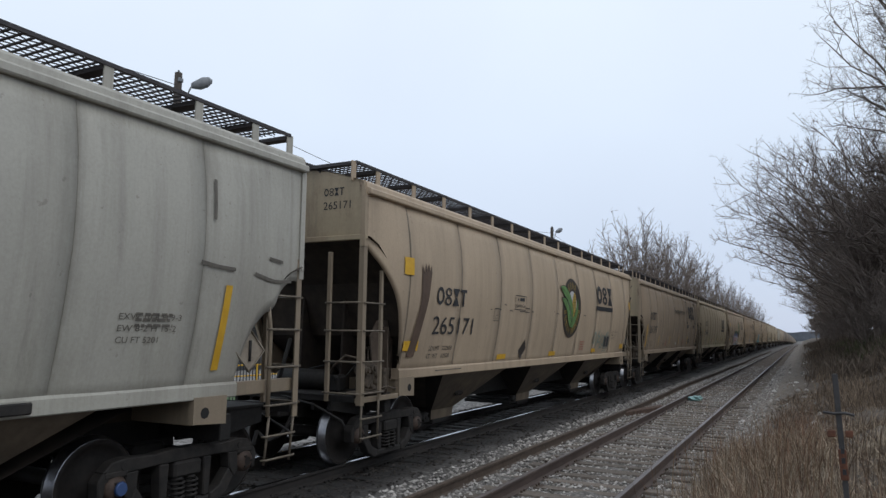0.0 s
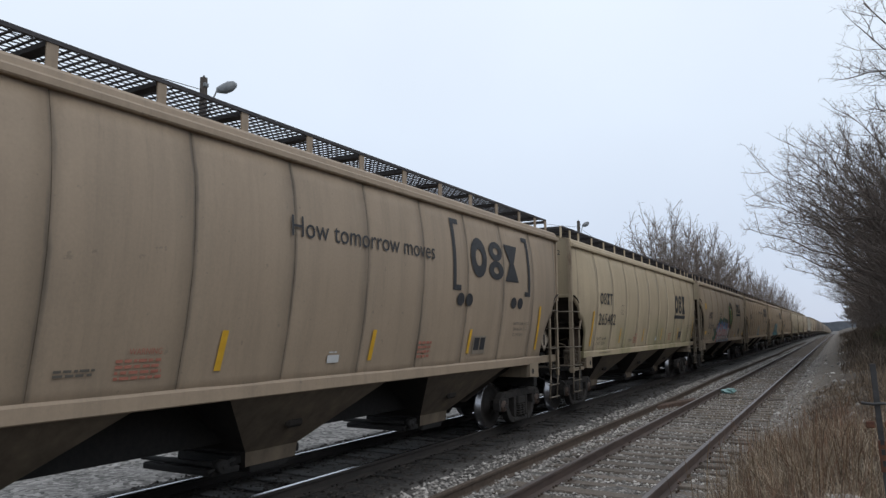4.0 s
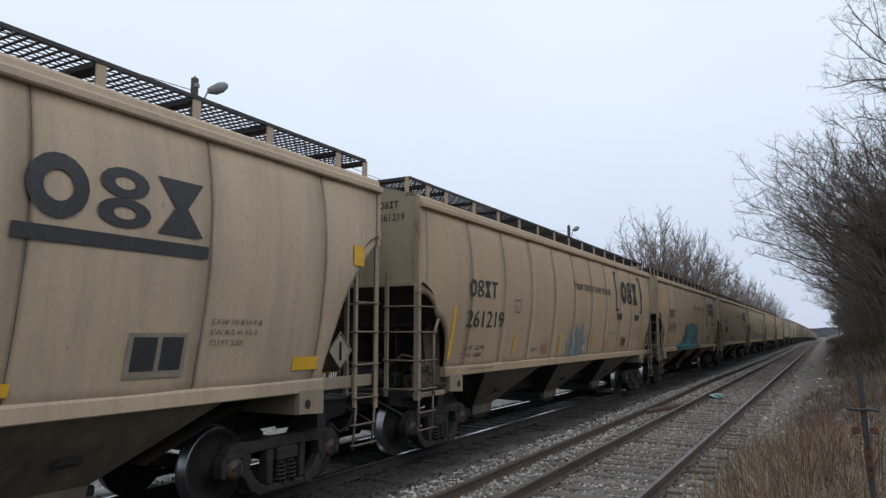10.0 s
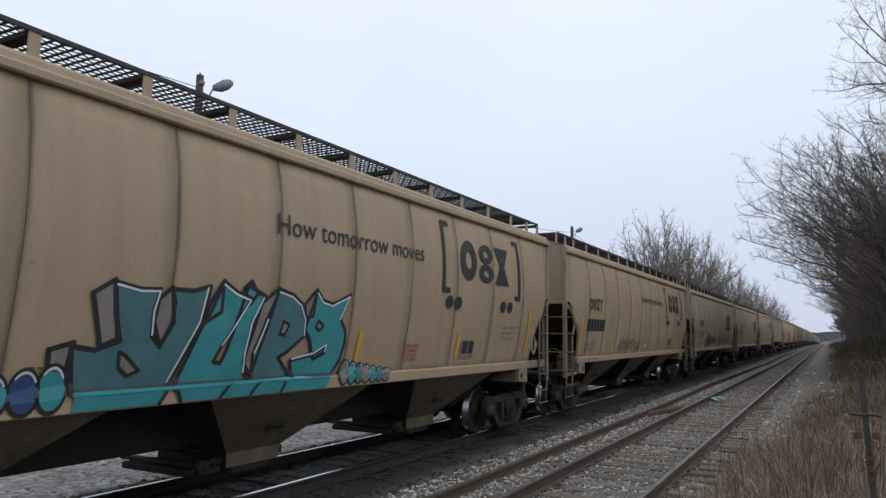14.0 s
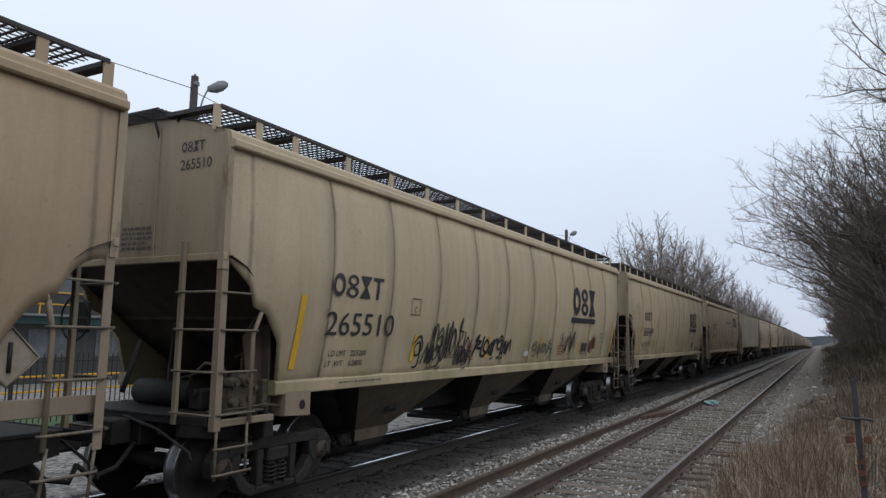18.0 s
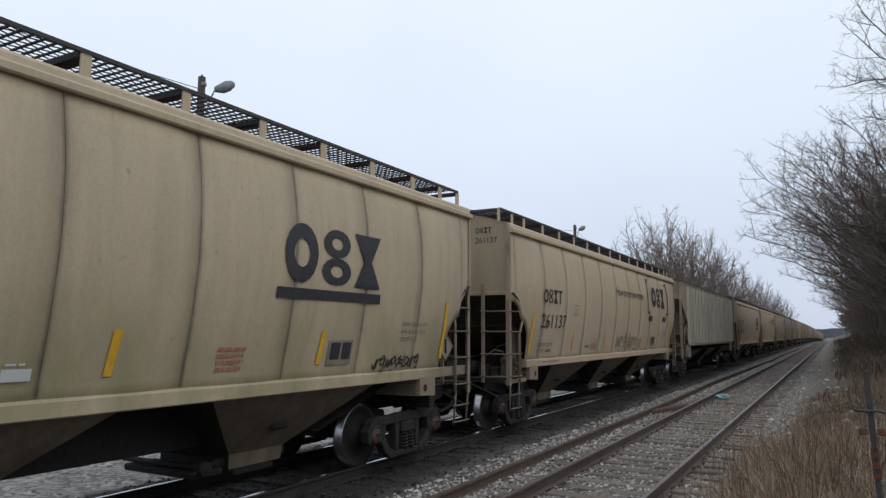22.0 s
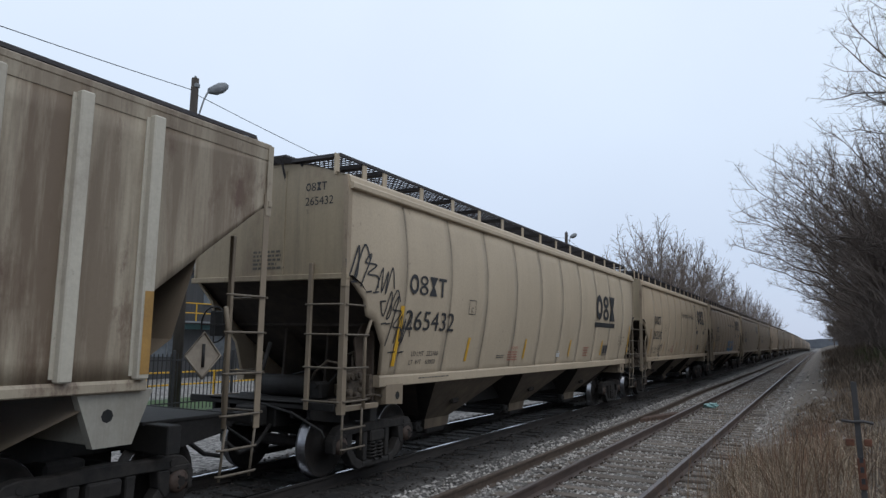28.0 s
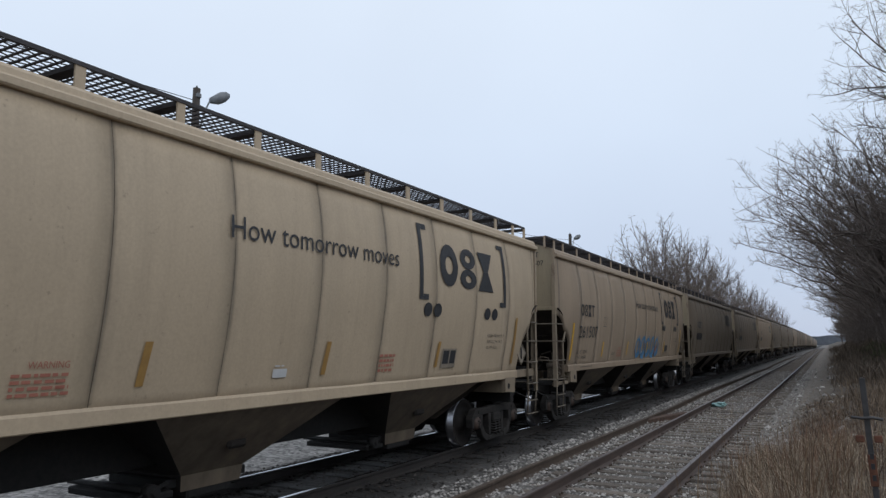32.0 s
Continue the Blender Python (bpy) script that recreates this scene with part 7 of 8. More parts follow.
blades("dry_grass", "thin grass in the empty track", 900, tufts(-3.4, -2.1, 18, 60, 60, 0.15), (0.08, 0.25), (0.003, 0.006), STRAW, 15)


# ---- bare trees ----
def tree_mesh(height, spread, seed, levels=5, lean=(0, 0), twig=0.006, start=0.25, kids=(5, 4, 4, 4, 3), rise=0.04, mat=None, bole=0.58, first=(0.45, 0.68), bend=1.0):
    """Trunk and crown of bare branches. Returns a mesh for the trunk with its limbs and one for the twigs."""
    rng = random.Random(seed)
    tv, tf, wv, wf = [], [], [], []

    def tube(vs_, fs_, a, b, ra, rb, sides):
        d = b - a
        if d.length < 1e-4:
            return
        q = d.to_track_quat("Z", "Y")
        k = len(vs_)
        for c, r in ((a, ra), (b, rb)):
            for i in range(sides):
                t = 2 * math.pi * i / sides
                vs_.append(tuple(c + q @ Vector((r * math.cos(t), r * math.sin(t), 0))))
        for i in range(sides):
            fs_.append((k + i, k + (i + 1) % sides, k + sides + (i + 1) % sides, k + sides + i))

    def spike(vs_, fs_, a, b, r):
        q = (b - a).to_track_quat("Z", "Y")
        k = len(vs_)
        for i in range(3):
            vs_.append(tuple(a + q @ Vector((r * math.cos(2.1 * i), r * math.sin(2.1 * i), 0))))
        vs_.append(tuple(b))
        fs_.extend(((k, k + 1, k + 3), (k + 1, k + 2, k + 3), (k + 2, k, k + 3)))

    def grow(p, d, length, r, level):
        steps = (4, 4, 3, 2, 1, 1)[level]
        store = (tv, tf) if level < 2 else (wv, wf)
        sides = 7 if level == 0 else 5 if level == 1 else 3
        pts = [p]
        for s in range(steps):
            jitter = Vector((rng.uniform(-1, 1), rng.uniform(-1, 1), rng.uniform(-0.6, 1))) * (0.11 + 0.10 * level) * bend
            pull = 0.12 if level == 0 else 0.35 if level < 3 else 0.14
            d = (d + jitter + Vector((lean[0] * pull, lean[1] * pull, rise * max(pull, 0.3)))).normalized()
            q = pts[-1] + d * (length / steps)
            f0, f1 = 1 - 0.55 * s / steps, 1 - 0.55 * (s + 1) / steps
            if level + 1 >= levels and s == steps - 1:
                spike(*store, pts[-1], q, twig * 1.15)
            else:
                tube(*store, pts[-1], q, max(twig, r * f0), max(twig, r * f1), sides)
            pts.append(q)
        if level + 1 >= levels:
            return
        n_ = kids[level]
        for i in range(n_):
            f = start + (1 - start) * (i + rng.random() * 0.8) / n_ if level == 0 else 0.25 + 0.75 * (i + rng.random()) / n_
            f = min(f, 0.999)
            seg = int(f * steps)
            base = pts[seg].lerp(pts[seg + 1], f * steps - seg)
            side = Vector((rng.uniform(-1, 1), rng.uniform(-1, 1), rng.uniform(-0.15, 0.5))).normalized()
            along = (pts[seg + 1] - pts[seg]).normalized()
            nd = (along * rng.uniform(0.35, 0.8) + side * spread * rng.uniform(0.6, 1.1)).normalized()
            grow(base, nd, length * (rng.uniform(*first) * (1 - 0.45 * f) if level == 0 else rng.uniform(0.45, 0.68) if level < 3 else rng.uniform(0.36, 0.56)), r * (1 - 0.5 * f) * rng.uniform(0.42, 0.6), level + 1)

    grow(Vector((0, 0, -0.3)), Vector((lean[0] * 0.3, lean[1] * 0.3, 1)).normalized(), height * bole, height * 0.017, 0)
    out_ = []
    for nm, v, f in (("trunk", tv, tf), ("crown", wv, wf)):
        me = bpy.data.meshes.new(nm)
        me.from_pydata(v, [], f)
        me.materials.append(mat or BARK)
        for poly in me.polygons:
            poly.use_smooth = True
        out_.append(me)
    return out_


def dome_tree(height, reach, shift, seed, limbs=22, twigs=7, twig=0.008, fork=0.22, squat=0.45, mat=None):
    """A bare tree whose limbs arch out to a rounded crown; shift moves the crown off the trunk."""
    rng = random.Random(seed)
    tv, tf, wv, wf = [], [], [], []

    def tube(vs_, fs_, pts, radii, sides):
        k = len(vs_)
        for i, p in enumerate(pts):
            d = pts[min(i + 1, len(pts) - 1)] - pts[max(i - 1, 0)]
            q = d.to_track_quat("Z", "Y")
            for j in range(sides):
                a = 2 * math.pi * j / sides
                vs_.append(tuple(p + q @ Vector((radii[i] * math.cos(a), radii[i] * math.sin(a), 0))))
        for i in range(len(pts) - 1):
            for j in range(sides):
                fs_.append((k + i * sides + j, k + i * sides + (j + 1) % sides, k + (i + 1) * sides + (j + 1) % sides, k + (i + 1) * sides + j))

    def spike(a, b, r):
        q = (b - a).to_track_quat("Z", "Y")
        k = len(wv)
        for i in range(3):
            wv.append(tuple(a + q @ Vector((r * math.cos(2.1 * i), r * math.sin(2.1 * i), 0))))
        wv.append(tuple(b))
        wf.extend(((k, k + 1, k + 3), (k + 1, k + 2, k + 3), (k + 2, k, k + 3)))

    def wild(scale):
        return Vector((rng.uniform(-1, 1), rng.uniform(-1, 1), rng.uniform(-1, 1))) * scale

    trunk = [Vector((0, 0, -0.4))]
    for i in range(5):
        trunk.append(Vector((shift * 0.06 * (i + 1) + rng.uniform(-0.12, 0.12), rng.uniform(-0.12, 0.12), height * (fork + 0.28) * (i + 1) / 5)))
    tube(tv, tf, trunk, [height * 0.016 * (1 - 0.13 * i) for i in range(6)], 8)
    mid = height * (1 - squat)
    for i in range(limbs):
        turn = 2.4 * i + rng.uniform(-0.3, 0.3)
        up = 1 - 1.25 * (i + 0.5) / limbs
        flat = math.sqrt(max(0.0, 1 - up * up))
        k = rng.uniform(0.82, 1.04)
        tip = Vector((shift + reach * flat * math.cos(turn) * k, reach * flat * math.sin(turn) * k, mid + height * squat * up * k))
        root_at = min(0.99, fork / (fork + 0.28) + rng.uniform(-0.18, 0.4)) * 5
        j = int(root_at)
        root = trunk[j].lerp(trunk[j + 1], root_at - j)
        ctrl = root.lerp(tip, 0.45) + Vector((0, 0, 0.12 * (tip - root).length)) + wild(0.05 * (tip - root).length)
        pts = []
        for q in range(8):
            t = q / 7
            pts.append(root * (1 - t) ** 2 + ctrl * 2 * t * (1 - t) + tip * t * t + wild(0.03 * reach) * (0 < q < 7))
        r0 = height * 0.0062 * rng.uniform(0.8, 1.2)
        tube(tv, tf, pts, [max(twig * 1.5, r0 * (1 - 0.12 * q)) for q in range(8)], 5)
        long_ = (tip - root).length
        for b in range(16):
            t = 0.28 + 0.72 * (b + rng.random()) / 16
            f = min(6.99, t * 7)
            base = pts[int(f)].lerp(pts[int(f) + 1], f - int(f))
            along = (pts[int(f) + 1] - pts[int(f)]).normalized()
            d = (along * 0.75 + wild(0.8) + Vector((0, 0, 0.22))).normalized()
            n_ = long_ * rng.uniform(0.16, 0.30) * (1.15 - 0.5 * t)
            m = base + d * n_ * 0.5
            d2 = (d + wild(0.3) + Vector((0, 0, 0.25))).normalized()
            e_ = m + d2 * n_ * 0.5
            tube(wv, wf, [base, m, e_], [twig * 2.2, twig * 1.7, twig], 3)
            for c in range(twigs):
                g = (c + rng.random()) / twigs
                p = base.lerp(m, g * 2) if g < 0.5 else m.lerp(e_, g * 2 - 1)
                dd = (d2 * 0.55 + wild(0.9) + Vector((0, 0, 0.15))).normalized()
                ln = rng.uniform(0.025, 0.06) * height
                q_ = p + dd * ln
                spike(p, q_, twig)
                for _ in range(3):
                    h_ = p.lerp(q_, rng.uniform(0.3, 0.85))
                    spike(h_, h_ + (dd * 0.7 + wild(0.7) + Vector((0, 0, 0.15))).normalized() * ln * rng.uniform(0.35, 0.6), twig * 0.85)
    out_ = []
    for nm, v, f in (("trunk", tv, tf), ("crown", wv, wf)):
        me = bpy.data.meshes.new(nm)
        me.from_pydata(v, [], f)
        me.materials.append(mat or BARK)
        for poly in me.polygons:
            poly.use_smooth = True
        out_.append(me)
    return out_


KINDS = {
    "tall": [dome_tree(18, 5.8, -0.6, 41 + q, 22, 6, 0.008, 0.25, 0.5, BARK) for q in range(2)],
    "bank": [dome_tree(11.5, 4.4, -0.6, 45 + q, 18, 4, 0.013, 0.15, 0.5, HAZY_BARK) for q in range(2)],
    "over": [dome_tree(12.0, 5.4, -2.6, 51 + q, 26, 8, 0.0085, 0.2, 0.40, HAZY_BARK) for q in range(2)],
    "far": [dome_tree(15.5, 5.0, 0, 61 + q, 18, 4, 0.015, 0.12, 0.5, HAZY_BARK) for q in range(3)],
    "thicket": [tree_mesh(9.5, 0.9, 91 + q, 4, (-0.06, 0), 0.024, 0.05, (10, 8, 8, 4), 0.08, BARK, 0.55, (0.6, 0.85)) for q in range(3)],
    "shrub": [tree_mesh(5.5, 1.0, 81 + q, 5, (-0.12, 0), 0.011, 0.02, (8, 5, 5, 3), 0.08, BARK, 0.5, (0.6, 0.9)) for q in range(3)],
}


def plant(kind, i, x, y, scale, turn, name, label, group, stretch=1.0):
    t = thing(name, label, "tree" if name == "bare_tree" else "shrub", group=group)
    z = ground_z(x, y)
    t.matrix_basis = Matrix.LocRotScale((x, y, z), Euler((0, 0, radians(turn))), (scale, scale, scale * stretch))
    trunk, crown = KINDS[kind][i % len(KINDS[kind])]
    part("trunk", trunk, t)
    part("crown", crown, t)


TALL_ROW = [(6.7, 32, 1.0, 10), (8.0, 36, 1.06, -25), (9.2, 42, 1.12, 40), (11.2, 47, 1.2, 70)]
for i, (x, y, s, turn) in enumerate(TALL_ROW):
    plant("tall", i, x, y, s, turn, "bare_tree", "tall bare grey-brown tree on the bank", "trees on the bank")
BANK_ROW = [(5.6, 34, 0.75, 200), (5.2, 40, 0.9, 15), (6.6, 45, 0.95, 140), (5.4, 50, 0.92, -10), (5.0, 58, 0.88, 25), (6.5, 66, 0.95, 0), (5.2, 75, 0.85, -20), (6.2, 88, 0.9, 30),
            (5.8, 104, 0.9, -15), (8.5, 52, 1.1, -20), (9, 64, 1.1, 5), (10, 84, 1.1, 25)]
for i, (x, y, s, turn) in enumerate(BANK_ROW):
    plant("bank", i, x, y, s, turn, "bare_tree", "bare grey-brown tree on the bank", "trees on the bank")
for i, (x, y, s, turn) in enumerate([(3.7, 44, 1.0, 0), (5.0, 48, 1.02, 14), (3.6, 54, 0.98, 8), (6.2, 40, 0.92, 10), (3.6, 64, 0.9, -10), (3.8, 78, 0.8, 8), (3.6, 94, 0.72, 0), (3.8, 116, 0.7, -12)]):
    plant("over", i, x, y, s, turn, "bare_tree", "bare tree arching over the track", "trees on the bank")
rng_s = random.Random(17)
for i in range(46):
    y = 34 + 3.0 * i + 0.085 * i * i
    plant("thicket", i, 5.0 + rng_s.uniform(-0.8, 4.5), y, rng_s.uniform(0.95, 1.35), rng_s.uniform(-50, 50), "bare_shrub", "dense leafless thicket along the line", "brush on the bank")
for i in range(34):
    y = 42 + 4.2 * i + 0.12 * i * i
    plant("thicket", i + 1, 9.5 + rng_s.uniform(-1.2, 4.0), y, rng_s.uniform(1.35, 1.75), rng_s.uniform(0, 360), "bare_shrub", "dense leafless thicket along the line", "brush on the bank")
for i in range(46):
    y = 20 + 1.6 * i + 0.028 * i * i
    plant("shrub", i, 3.3 + rng_s.uniform(-0.5, 3.5), y, rng_s.uniform(0.55, 1.0), rng_s.uniform(-60, 60), "bare_shrub", "tangled leafless brushwood on the bank", "brush on the bank")
LEFT_ROW = [(-16.8, 83, 0.92, 0), (-15.5, 88, 0.95, 150), (-16, 110, 1.0, 20), (-17.5, 84, 1.12, 40), (-18, 92, 1.12, 80), (-15.5, 95, 1.05, 130), (-16.5, 105, 1.1, 200), (-14.5, 114, 0.95, 250), (-16, 126, 1.0, 300), (-15, 140, 1.0, 20),
            (-15.5, 156, 0.95, 60), (-14.5, 174, 0.95, 100), (-15, 195, 0.95, 170), (-13, 150, 0.85, 60), (-13, 185, 0.8, 90), (-12.5, 230, 0.8, 200), (-14, 220, 0.95, 10), (-14.5, 250, 0.9, 60), (-21, 92, 1.05, 10), (-22, 115, 1.1, 50), (-21, 140, 1.05, 120),
            (-20, 170, 1.0, 200), (-20, 210, 1.0, 280)]
for i, (x, y, s, turn) in enumerate(LEFT_ROW):
    plant("far", i, x, y, s, turn, "bare_tree", "bare winter tree beyond the train", "trees beyond the train")

# distant ridge that closes the view
bm = bmesh.new()
top, low_ = [], []
for i in range(81):
    x = -400 + 10 * i
    top.append(bm.verts.new((x, 900 + abs(x) * 0.2, 9 + 9 * noise.noise((x * 0.012, 3, 0)) + 3 * noise.noise((x * 0.07, 9, 0)))))
    low_.append(bm.verts.new((x, 890 + abs(x) * 0.2, -40)))
for i in range(80):
    bm.faces.new((low_[i], low_[i + 1], top[i + 1], top[i]))
tagged(new("backdrop", mesh_of(bm, "backdrop", grainy("far_woods", (0.09, 0.098, 0.112), (0.14, 0.15, 0.168), 0.2, 1.0, bump=0))), "dark wooded ridge at the end of the line", "hills", kind="structure")

# ---- lamp poles and wires beyond the train ----
def lamp_pole(x, y, height):
    t = thing("street_lamp", "wooden pole with a cobra-head lamp", "street lamp", pose(x, y, ground_z(x, y)), "lamp poles along the yard")
    bm = bmesh.new()
    add_tube(bm, (0, 0, -0.3), (0, 0, height), 0.19, 0.13, 12)
    part("pole", mesh_of(bm, "pole", WOOD_POLE), t, "dark wooden pole")
    bm = bmesh.new()
    add_pipe(bm, [(0.1, 0.05, height - 1.75), (0.14, 0.16, height - 1.2), (0.18, 0.26, height - 0.75), (0.24, 0.36, height - 0.44), (0.28, 0.42, height - 0.36)], 0.03, 7)
    part("arm", mesh_of(bm, "arm", LAMP_GREY), t)
    bm = bmesh.new()
    for k, (a, r, h) in enumerate(((0, 0.05, 0.05), (0.15, 0.11, 0.08), (0.4, 0.17, 0.12), (0.65, 0.15, 0.10), (0.8, 0.05, 0.04))):
        ring = [bm.verts.new((0.22 + a * 0.50 + r * math.cos(q) * 0.9, 0.38 + a * 0.72 - r * math.cos(q) * 0.55, height - 0.36 + 0.34 * a + 1.9 * h * math.sin(q))) for q in [i * math.pi / 5 for i in range(10)]]
        if k:
            for i in range(10):
                bm.faces.new((last[i], last[(i + 1) % 10], ring[(i + 1) % 10], ring[i])).smooth = True
        else:
            bm.faces.new(ring)
        last = ring
    bm.faces.new(last[::-1])
    bmesh.ops.recalc_face_normals(bm, faces=bm.faces)
    part("lamp_head", mesh_of(bm, "lamp_head", LAMP_GREY), t, "grey cobra-head lamp, unlit")
    bm = bmesh.new()
    add_tube(bm, (0, 0, height), (0, 0, height + 0.1), 0.05, 0.03, 8)
    add_box(bm, (-0.02, -0.1, height - 0.35), (0.16, 0.1, height - 0.2), 0.02)
    part("insulator", mesh_of(bm, "insulator", LAMP_GREY), t)


POLES = [(-19, 16.5, 11.4), (-19, 57.4, 11.75), (-19, -24.0, 11.5), (-19.5, 99, 11.6)]
for x, y, h in POLES:
    lamp_pole(x, y, h)


def wire(a, b, sag, name="overhead_wire"):
    bm = bmesh.new()
    pts = []
    for i in range(17):
        f = i / 16
        p_ = Vector(a).lerp(Vector(b), f)
        p_.z -= sag * 4 * f * (1 - f)
        pts.append(p_)
    add_pipe(bm, pts, 0.013, 4)
    tagged(new(name, mesh_of(bm, name, DARK_STEEL)), "thin black overhead wire between poles", "wire")


wire((-19, -24, 10.5), (-19, 16.5, 10.5), 0.7)
wire((-19, 16.5, 10.4), (-19, 57.4, 10.8), 1.1)
wire((-19, 57.4, 10.8), (-19.5, 99, 10.6), 1.1)

# ---- fence and yard beyond the train, seen between the cars ----
IRON = grainy("black_iron", (0.012, 0.012, 0.013), (0.03, 0.03, 0.032), 10, 0.6)


def fence_panel(y):
    t = thing("fence_panel", "black iron picket fence panel", "fence", pose(-17.5, y, ground_z(-17.5, y)), "fence along the yard")
    part("post", cached(("fpost",), None, lambda: box_mesh("post", (-0.04, -0.04, -0.1), (0.04, 0.04, 1.95), IRON, 0.008)), t)
    for z in (0.35, 1.65):
        part("fence_rail", cached(("frail",), None, lambda: box_mesh("fence_rail", (-0.015, 0.04, -0.02), (0.015, 2.4, 0.02), IRON)), t, at=pose(0, 0, z))
    for i in range(15):
        part("picket", cached(("picket",), None, lambda: box_mesh("picket", (-0.011, -0.011, 0.12), (0.011, 0.011, 1.85), IRON)), t, at=pose(0, 0.15 + 0.155 * i, 0))


for i in range(17):
    fence_panel(-2.0 + 2.44 * i)

HALL_WALL = grainy("grey_cladding", (0.04, 0.040, 0.042), (0.07, 0.070, 0.072), 2, 0.6, stretch=(1, 6, 0.2))
# Pane colour lightened to stand for the sky mirrored in it.
HALL_DARK = grainy("sky_pale_glass", (0.10, 0.11, 0.12), (0.2, 0.22, 0.24), 2, 0.08)
HALL_TEAL = grainy("teal_fascia", (0.10, 0.22, 0.24), (0.15, 0.28, 0.30), 3, 0.5)
hall = thing("yard_building", "grey yard building with two rows of windows", "building", pose(-32, 22, ground_z(-32, 22)))
part("wall", box_mesh("wall", (-6, -32, 0), (0, 38, 6.2), HALL_WALL), hall)
part("roof", box_mesh("roof", (-6.3, -32.3, 6.2), (0.4, 38.3, 6.45), LAMP_GREY, 0.03), hall)
part("fascia", box_mesh("fascia", (0.003, -32, 2.75), (0.12, 38, 3.05), HALL_TEAL, 0.02), hall, "teal painted fascia band")
for k in range(40):
    w = part("window", cached(("hallwin",), None, lambda: box_mesh("window", (0.004, 0, 0), (0.06, 1.9, 1.3), HALL_DARK)), hall, at=pose(0, -30 + 3.4 * (k % 20), 1.2 if k < 20 else 4.2))
    part("frame", cached(("hallframe",), None, lambda: box_mesh("frame", (0.06, 0.92, 0), (0.09, 0.98, 1.3), LAMP_GREY)), w)
part("walkway", box_mesh("walkway", (0.125, -30, 3.1), (1.1, 36, 3.2), LAMP_GREY, 0.01), hall)
for z in (3.65, 4.2):
    part("handrail", box_mesh("handrail", (1.02, -30, z - 0.03), (1.08, 36, z + 0.03), YELLOW, 0.01), hall, "yellow handrail")
for k in range(23):
    part("post", cached(("hallpost",), None, lambda: box_mesh("post", (1.03, -0.03, 3.2), (1.07, 0.03, 4.2), YELLOW)), hall, "yellow rail post", at=pose(0, -30 + 3.0 * k, 0))
rail_y = thing("guard_rail", "yellow painted guard rail in the yard", "guard rail", pose(-21, 4, ground_z(-21, 4)))
for z in (0.6, 1.05):
    part("rail", box_mesh("rail", (-0.03, 0, z - 0.03), (0.03, 26, z + 0.03), YELLOW, 0.01), rail_y)
for i in range(9):
    part("post", cached(("grpost",), None, lambda: box_mesh("post", (-0.04, -0.04, -0.1), (0.04, 0.04, 1.08), YELLOW, 0.008)), rail_y, at=pose(0, 0.1 + 3.2 * i, 0))
# ---- marker post and litter by the track ----
marker = thing("marker_post", "leaning grey steel post with rusty orange plates", "post", pose(0.25, 6.0, 0.24, 2, -2.2, 0))
POST_GREY = grainy("post_steel", (0.035, 0.033, 0.034), (0.075, 0.072, 0.072), 14, 0.6)
ORANGE = grainy("rusty_orange", (0.10, 0.045, 0.03), (0.21, 0.085, 0.048), 30, 0.9)
bm = bmesh.new()
add_box(bm, (-0.019, -0.010, -0.3), (0.019, 0.0, 1.5), 0.003)
add_box(bm, (-0.006, -0.001, -0.3), (0.006, 0.03, 1.5), 0.003)
part("post", mesh_of(bm, "post", POST_GREY), marker)
bm = bmesh.new()
add_pipe(bm, [(-0.10, -0.02, 1.225), (-0.03, -0.02, 1.215), (0.04, -0.02, 1.22), (0.10, -0.02, 1.205)], 0.011, 6)
part("crossbar", mesh_of(bm, "crossbar", POST_GREY), marker)
for x0, x1 in ((-0.085, -0.03), (0.03, 0.08)):
    part("plate", box_mesh("plate", (x0, -0.022, 1.045), (x1, -0.0105, 1.095), ORANGE, 0.006), marker, "rusty orange plate")
part("plate", box_mesh("plate", (-0.026, -0.024, 0.74), (0.026, -0.0105, 0.96), ORANGE, 0.003), marker, "rusty orange plate")
bm = bmesh.new()
for z in (0.78, 0.86, 0.93):
    add_box(bm, (-0.010, -0.028, z), (0.014, -0.0245, z + 0.04))
part("print", mesh_of(bm, "print", INK), marker, "dark worn marks")
BAG = grainy("teal_plastic", (0.16, 0.30, 0.29), (0.26, 0.42, 0.40), 18, 0.4)
bm = bmesh.new()
bmesh.ops.create_icosphere(bm, subdivisions=3, radius=0.2)
for v in bm.verts:
    k = 1 + 0.55 * noise.noise(v.co * 9)
    v.co = Vector((v.co.x * 1.2 * k, v.co.y * 1.1 * k, v.co.z * 0.5 * k))
tagged(new("plastic_bag", mesh_of(bm, "plastic_bag", BAG)), "crumpled teal plastic bag between the rails", "litter").matrix_basis = pose(-3.35, 25.4, -0.1)
bm = bmesh.new()
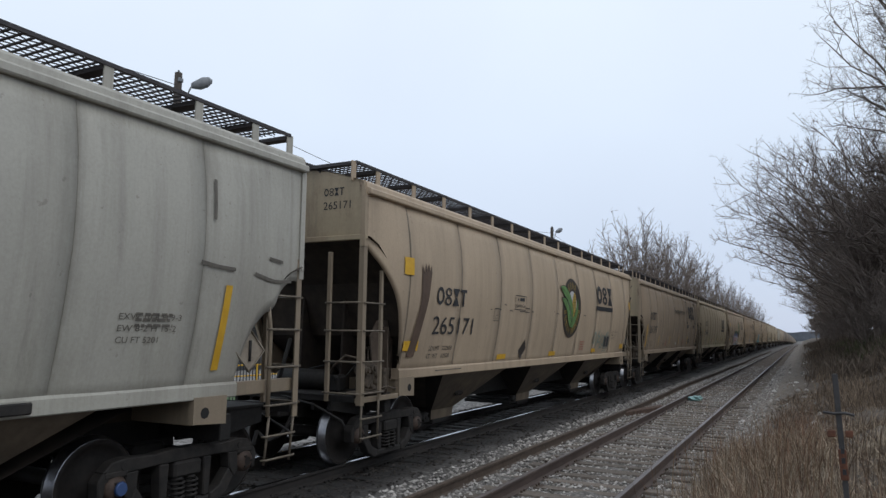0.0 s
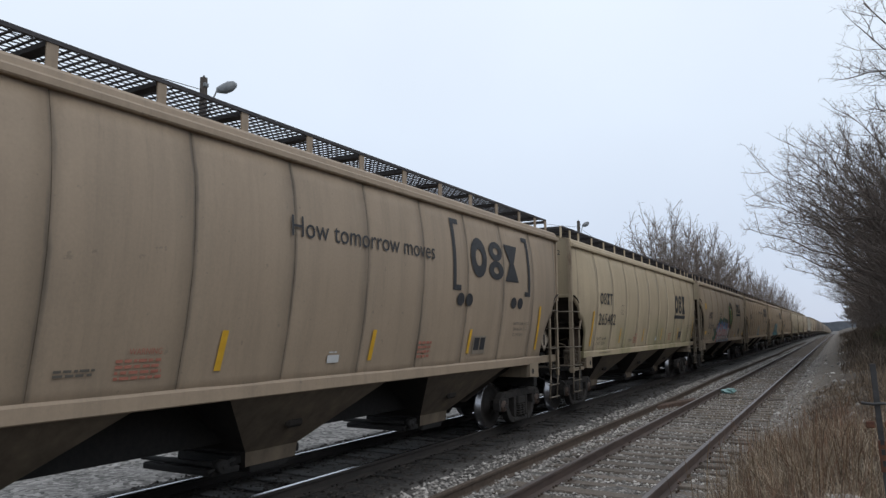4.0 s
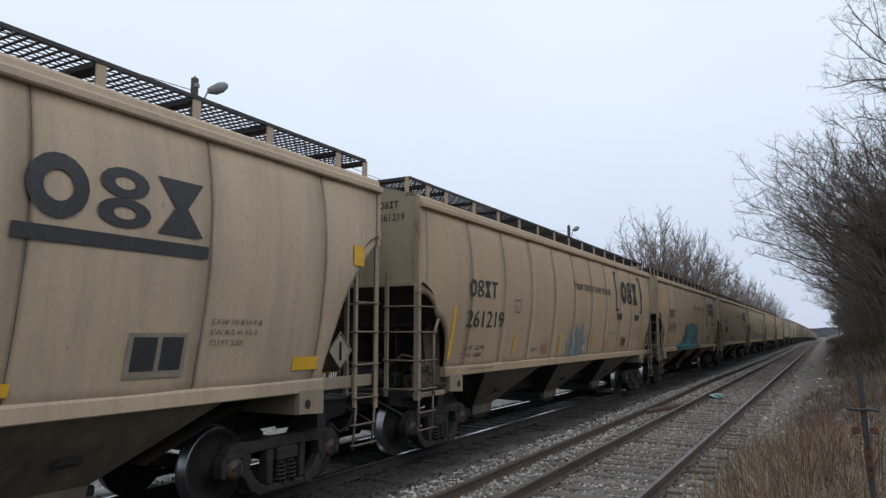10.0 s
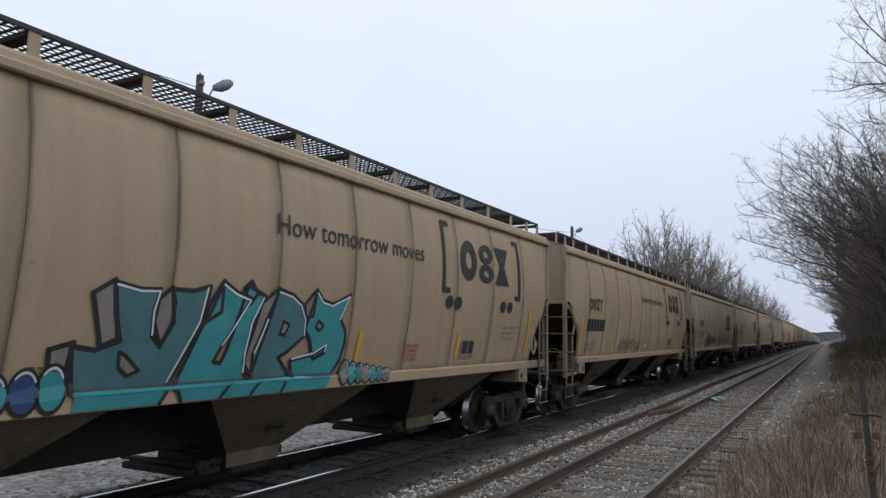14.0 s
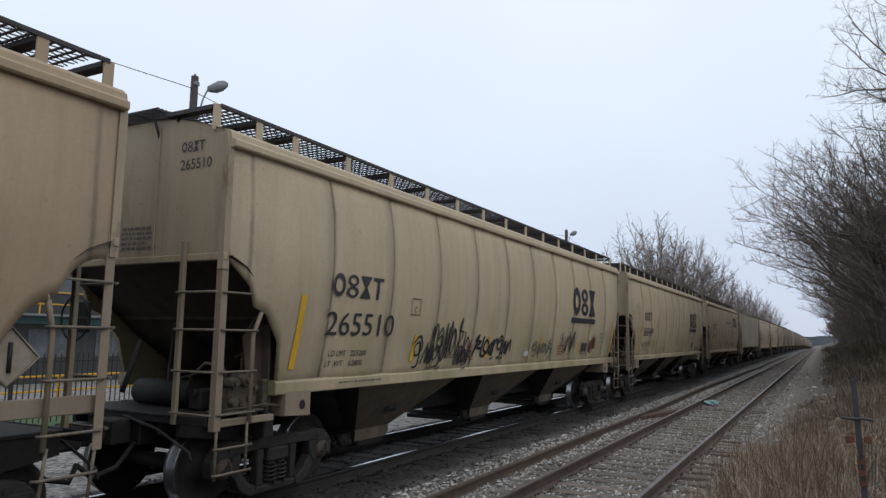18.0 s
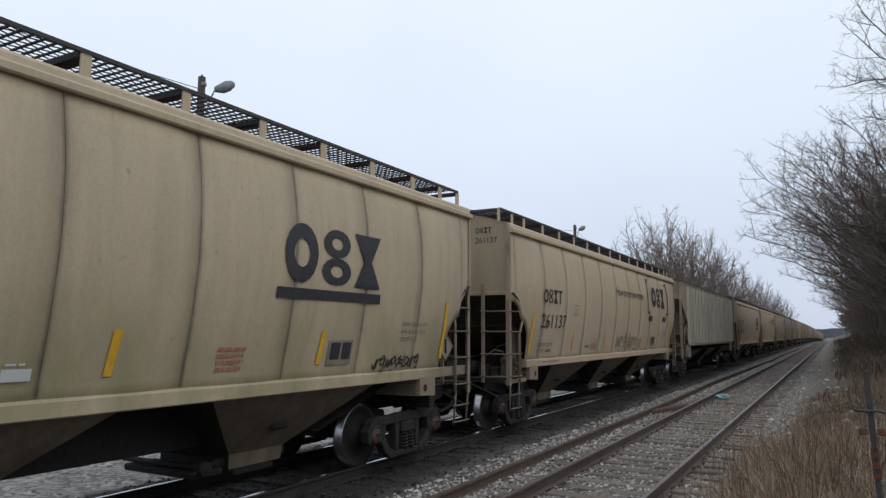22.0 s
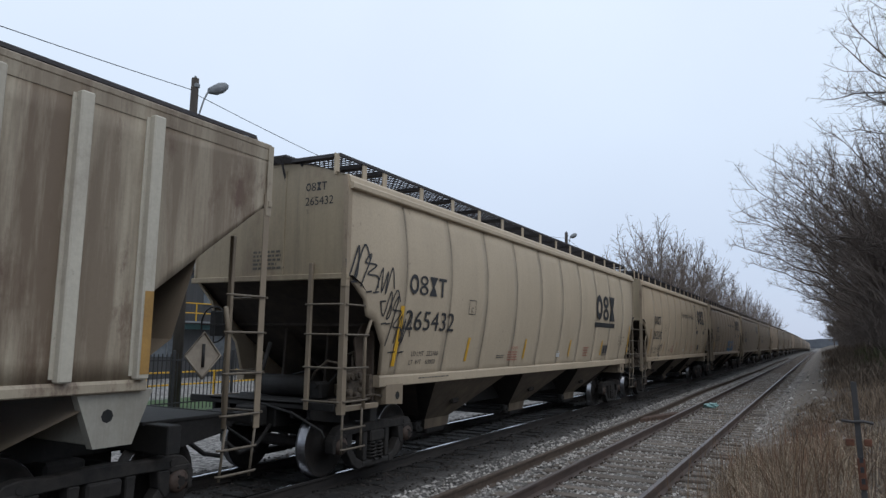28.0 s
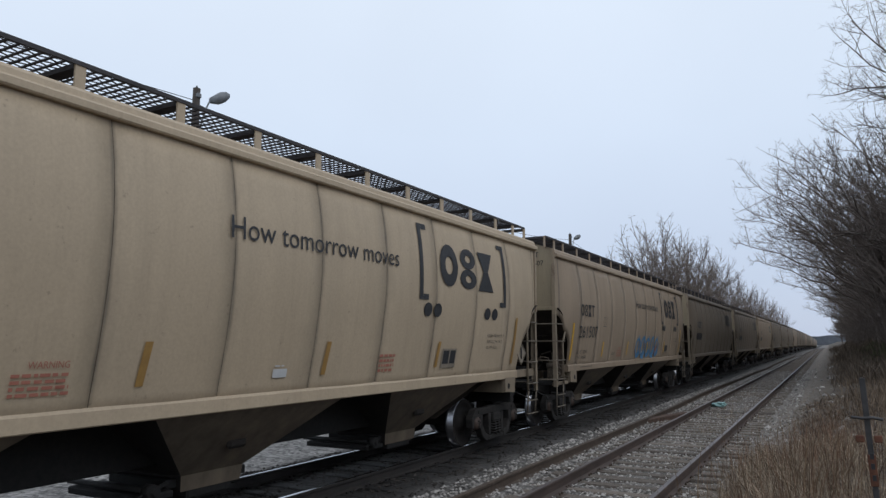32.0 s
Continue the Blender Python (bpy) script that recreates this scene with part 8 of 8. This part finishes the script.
bmesh.ops.create_icosphere(bm, subdivisions=3, radius=0.13)
for v in bm.verts:
    k = 1 + 0.6 * noise.noise(v.co * 14 + Vector((3, 1, 0)))
    v.co = Vector((v.co.x * 1.3 * k, v.co.y * k, v.co.z * 0.55 * k))
tagged(new("paper_scrap", mesh_of(bm, "paper_scrap", grainy("soiled_paper", (0.42, 0.40, 0.38), (0.66, 0.64, 0.61), 16, 0.8))), "crumpled off-white paper in the dead grass", "litter").matrix_basis = pose(-0.05, 7.75, ground_z(-0.05, 7.75) + 0.07)
bm = bmesh.new()
add_box(bm, (-0.11, -0.9, 0), (0.11, 0.9, 0.16), 0.02)
for v in bm.verts:
    v.co += Vector((0.04 * noise.noise(v.co * 5), 0.1 * noise.noise(v.co * 3 + Vector((4, 0, 0))), 0.03 * noise.noise(v.co * 6)))
tagged(new("broken_tie", mesh_of(bm, "broken_tie", grainy("rotten_wood", (0.05, 0.03, 0.022), (0.13, 0.08, 0.055), 12, 0.9))), "rotten reddish broken tie on the ballast", "timber").matrix_basis = pose(-4.15, 20.6, -0.2, 3, 0, -28)


# ---- what moves: the train rolls by at a steady pace and slackens a little at the end ----
def travelled(t):
    return SPEED * t - (0.051 * max(0.0, t - 26.5) ** 2)


def motions():
    times = [0, 0.1, 0.3, 0.6] + [1 + 1.0 * k for k in range(31)] + [31.4, 31.7, 31.9, 32]
    times = sorted(set(times))
    for centre, car in CARS:
        rows = []
        for t in times:
            y = centre - travelled(t)
            tilt = math.degrees(math.atan((dip(y + 5) - dip(y - 5)) / 10))
            rows.append((t, pose(TRAIN_X, y, dip(y), tilt)))
        walk(car, rows)
    for s, sets in WHEELSETS.items():
        first = sets[0]
        rows = []
        for k in range(0, 961, 2):
            t = k / 30
            rows.append((t, pose(0, s * 0.89, 0.457, math.degrees(travelled(t) / 0.457))))
        walk(first, rows)
        keys = first.animation_data
        for other in sets[1:]:
            other.rotation_mode = "QUATERNION"
            data = other.animation_data_create()
            data.action = keys.action
            data.action_slot = keys.action_slot


motions()
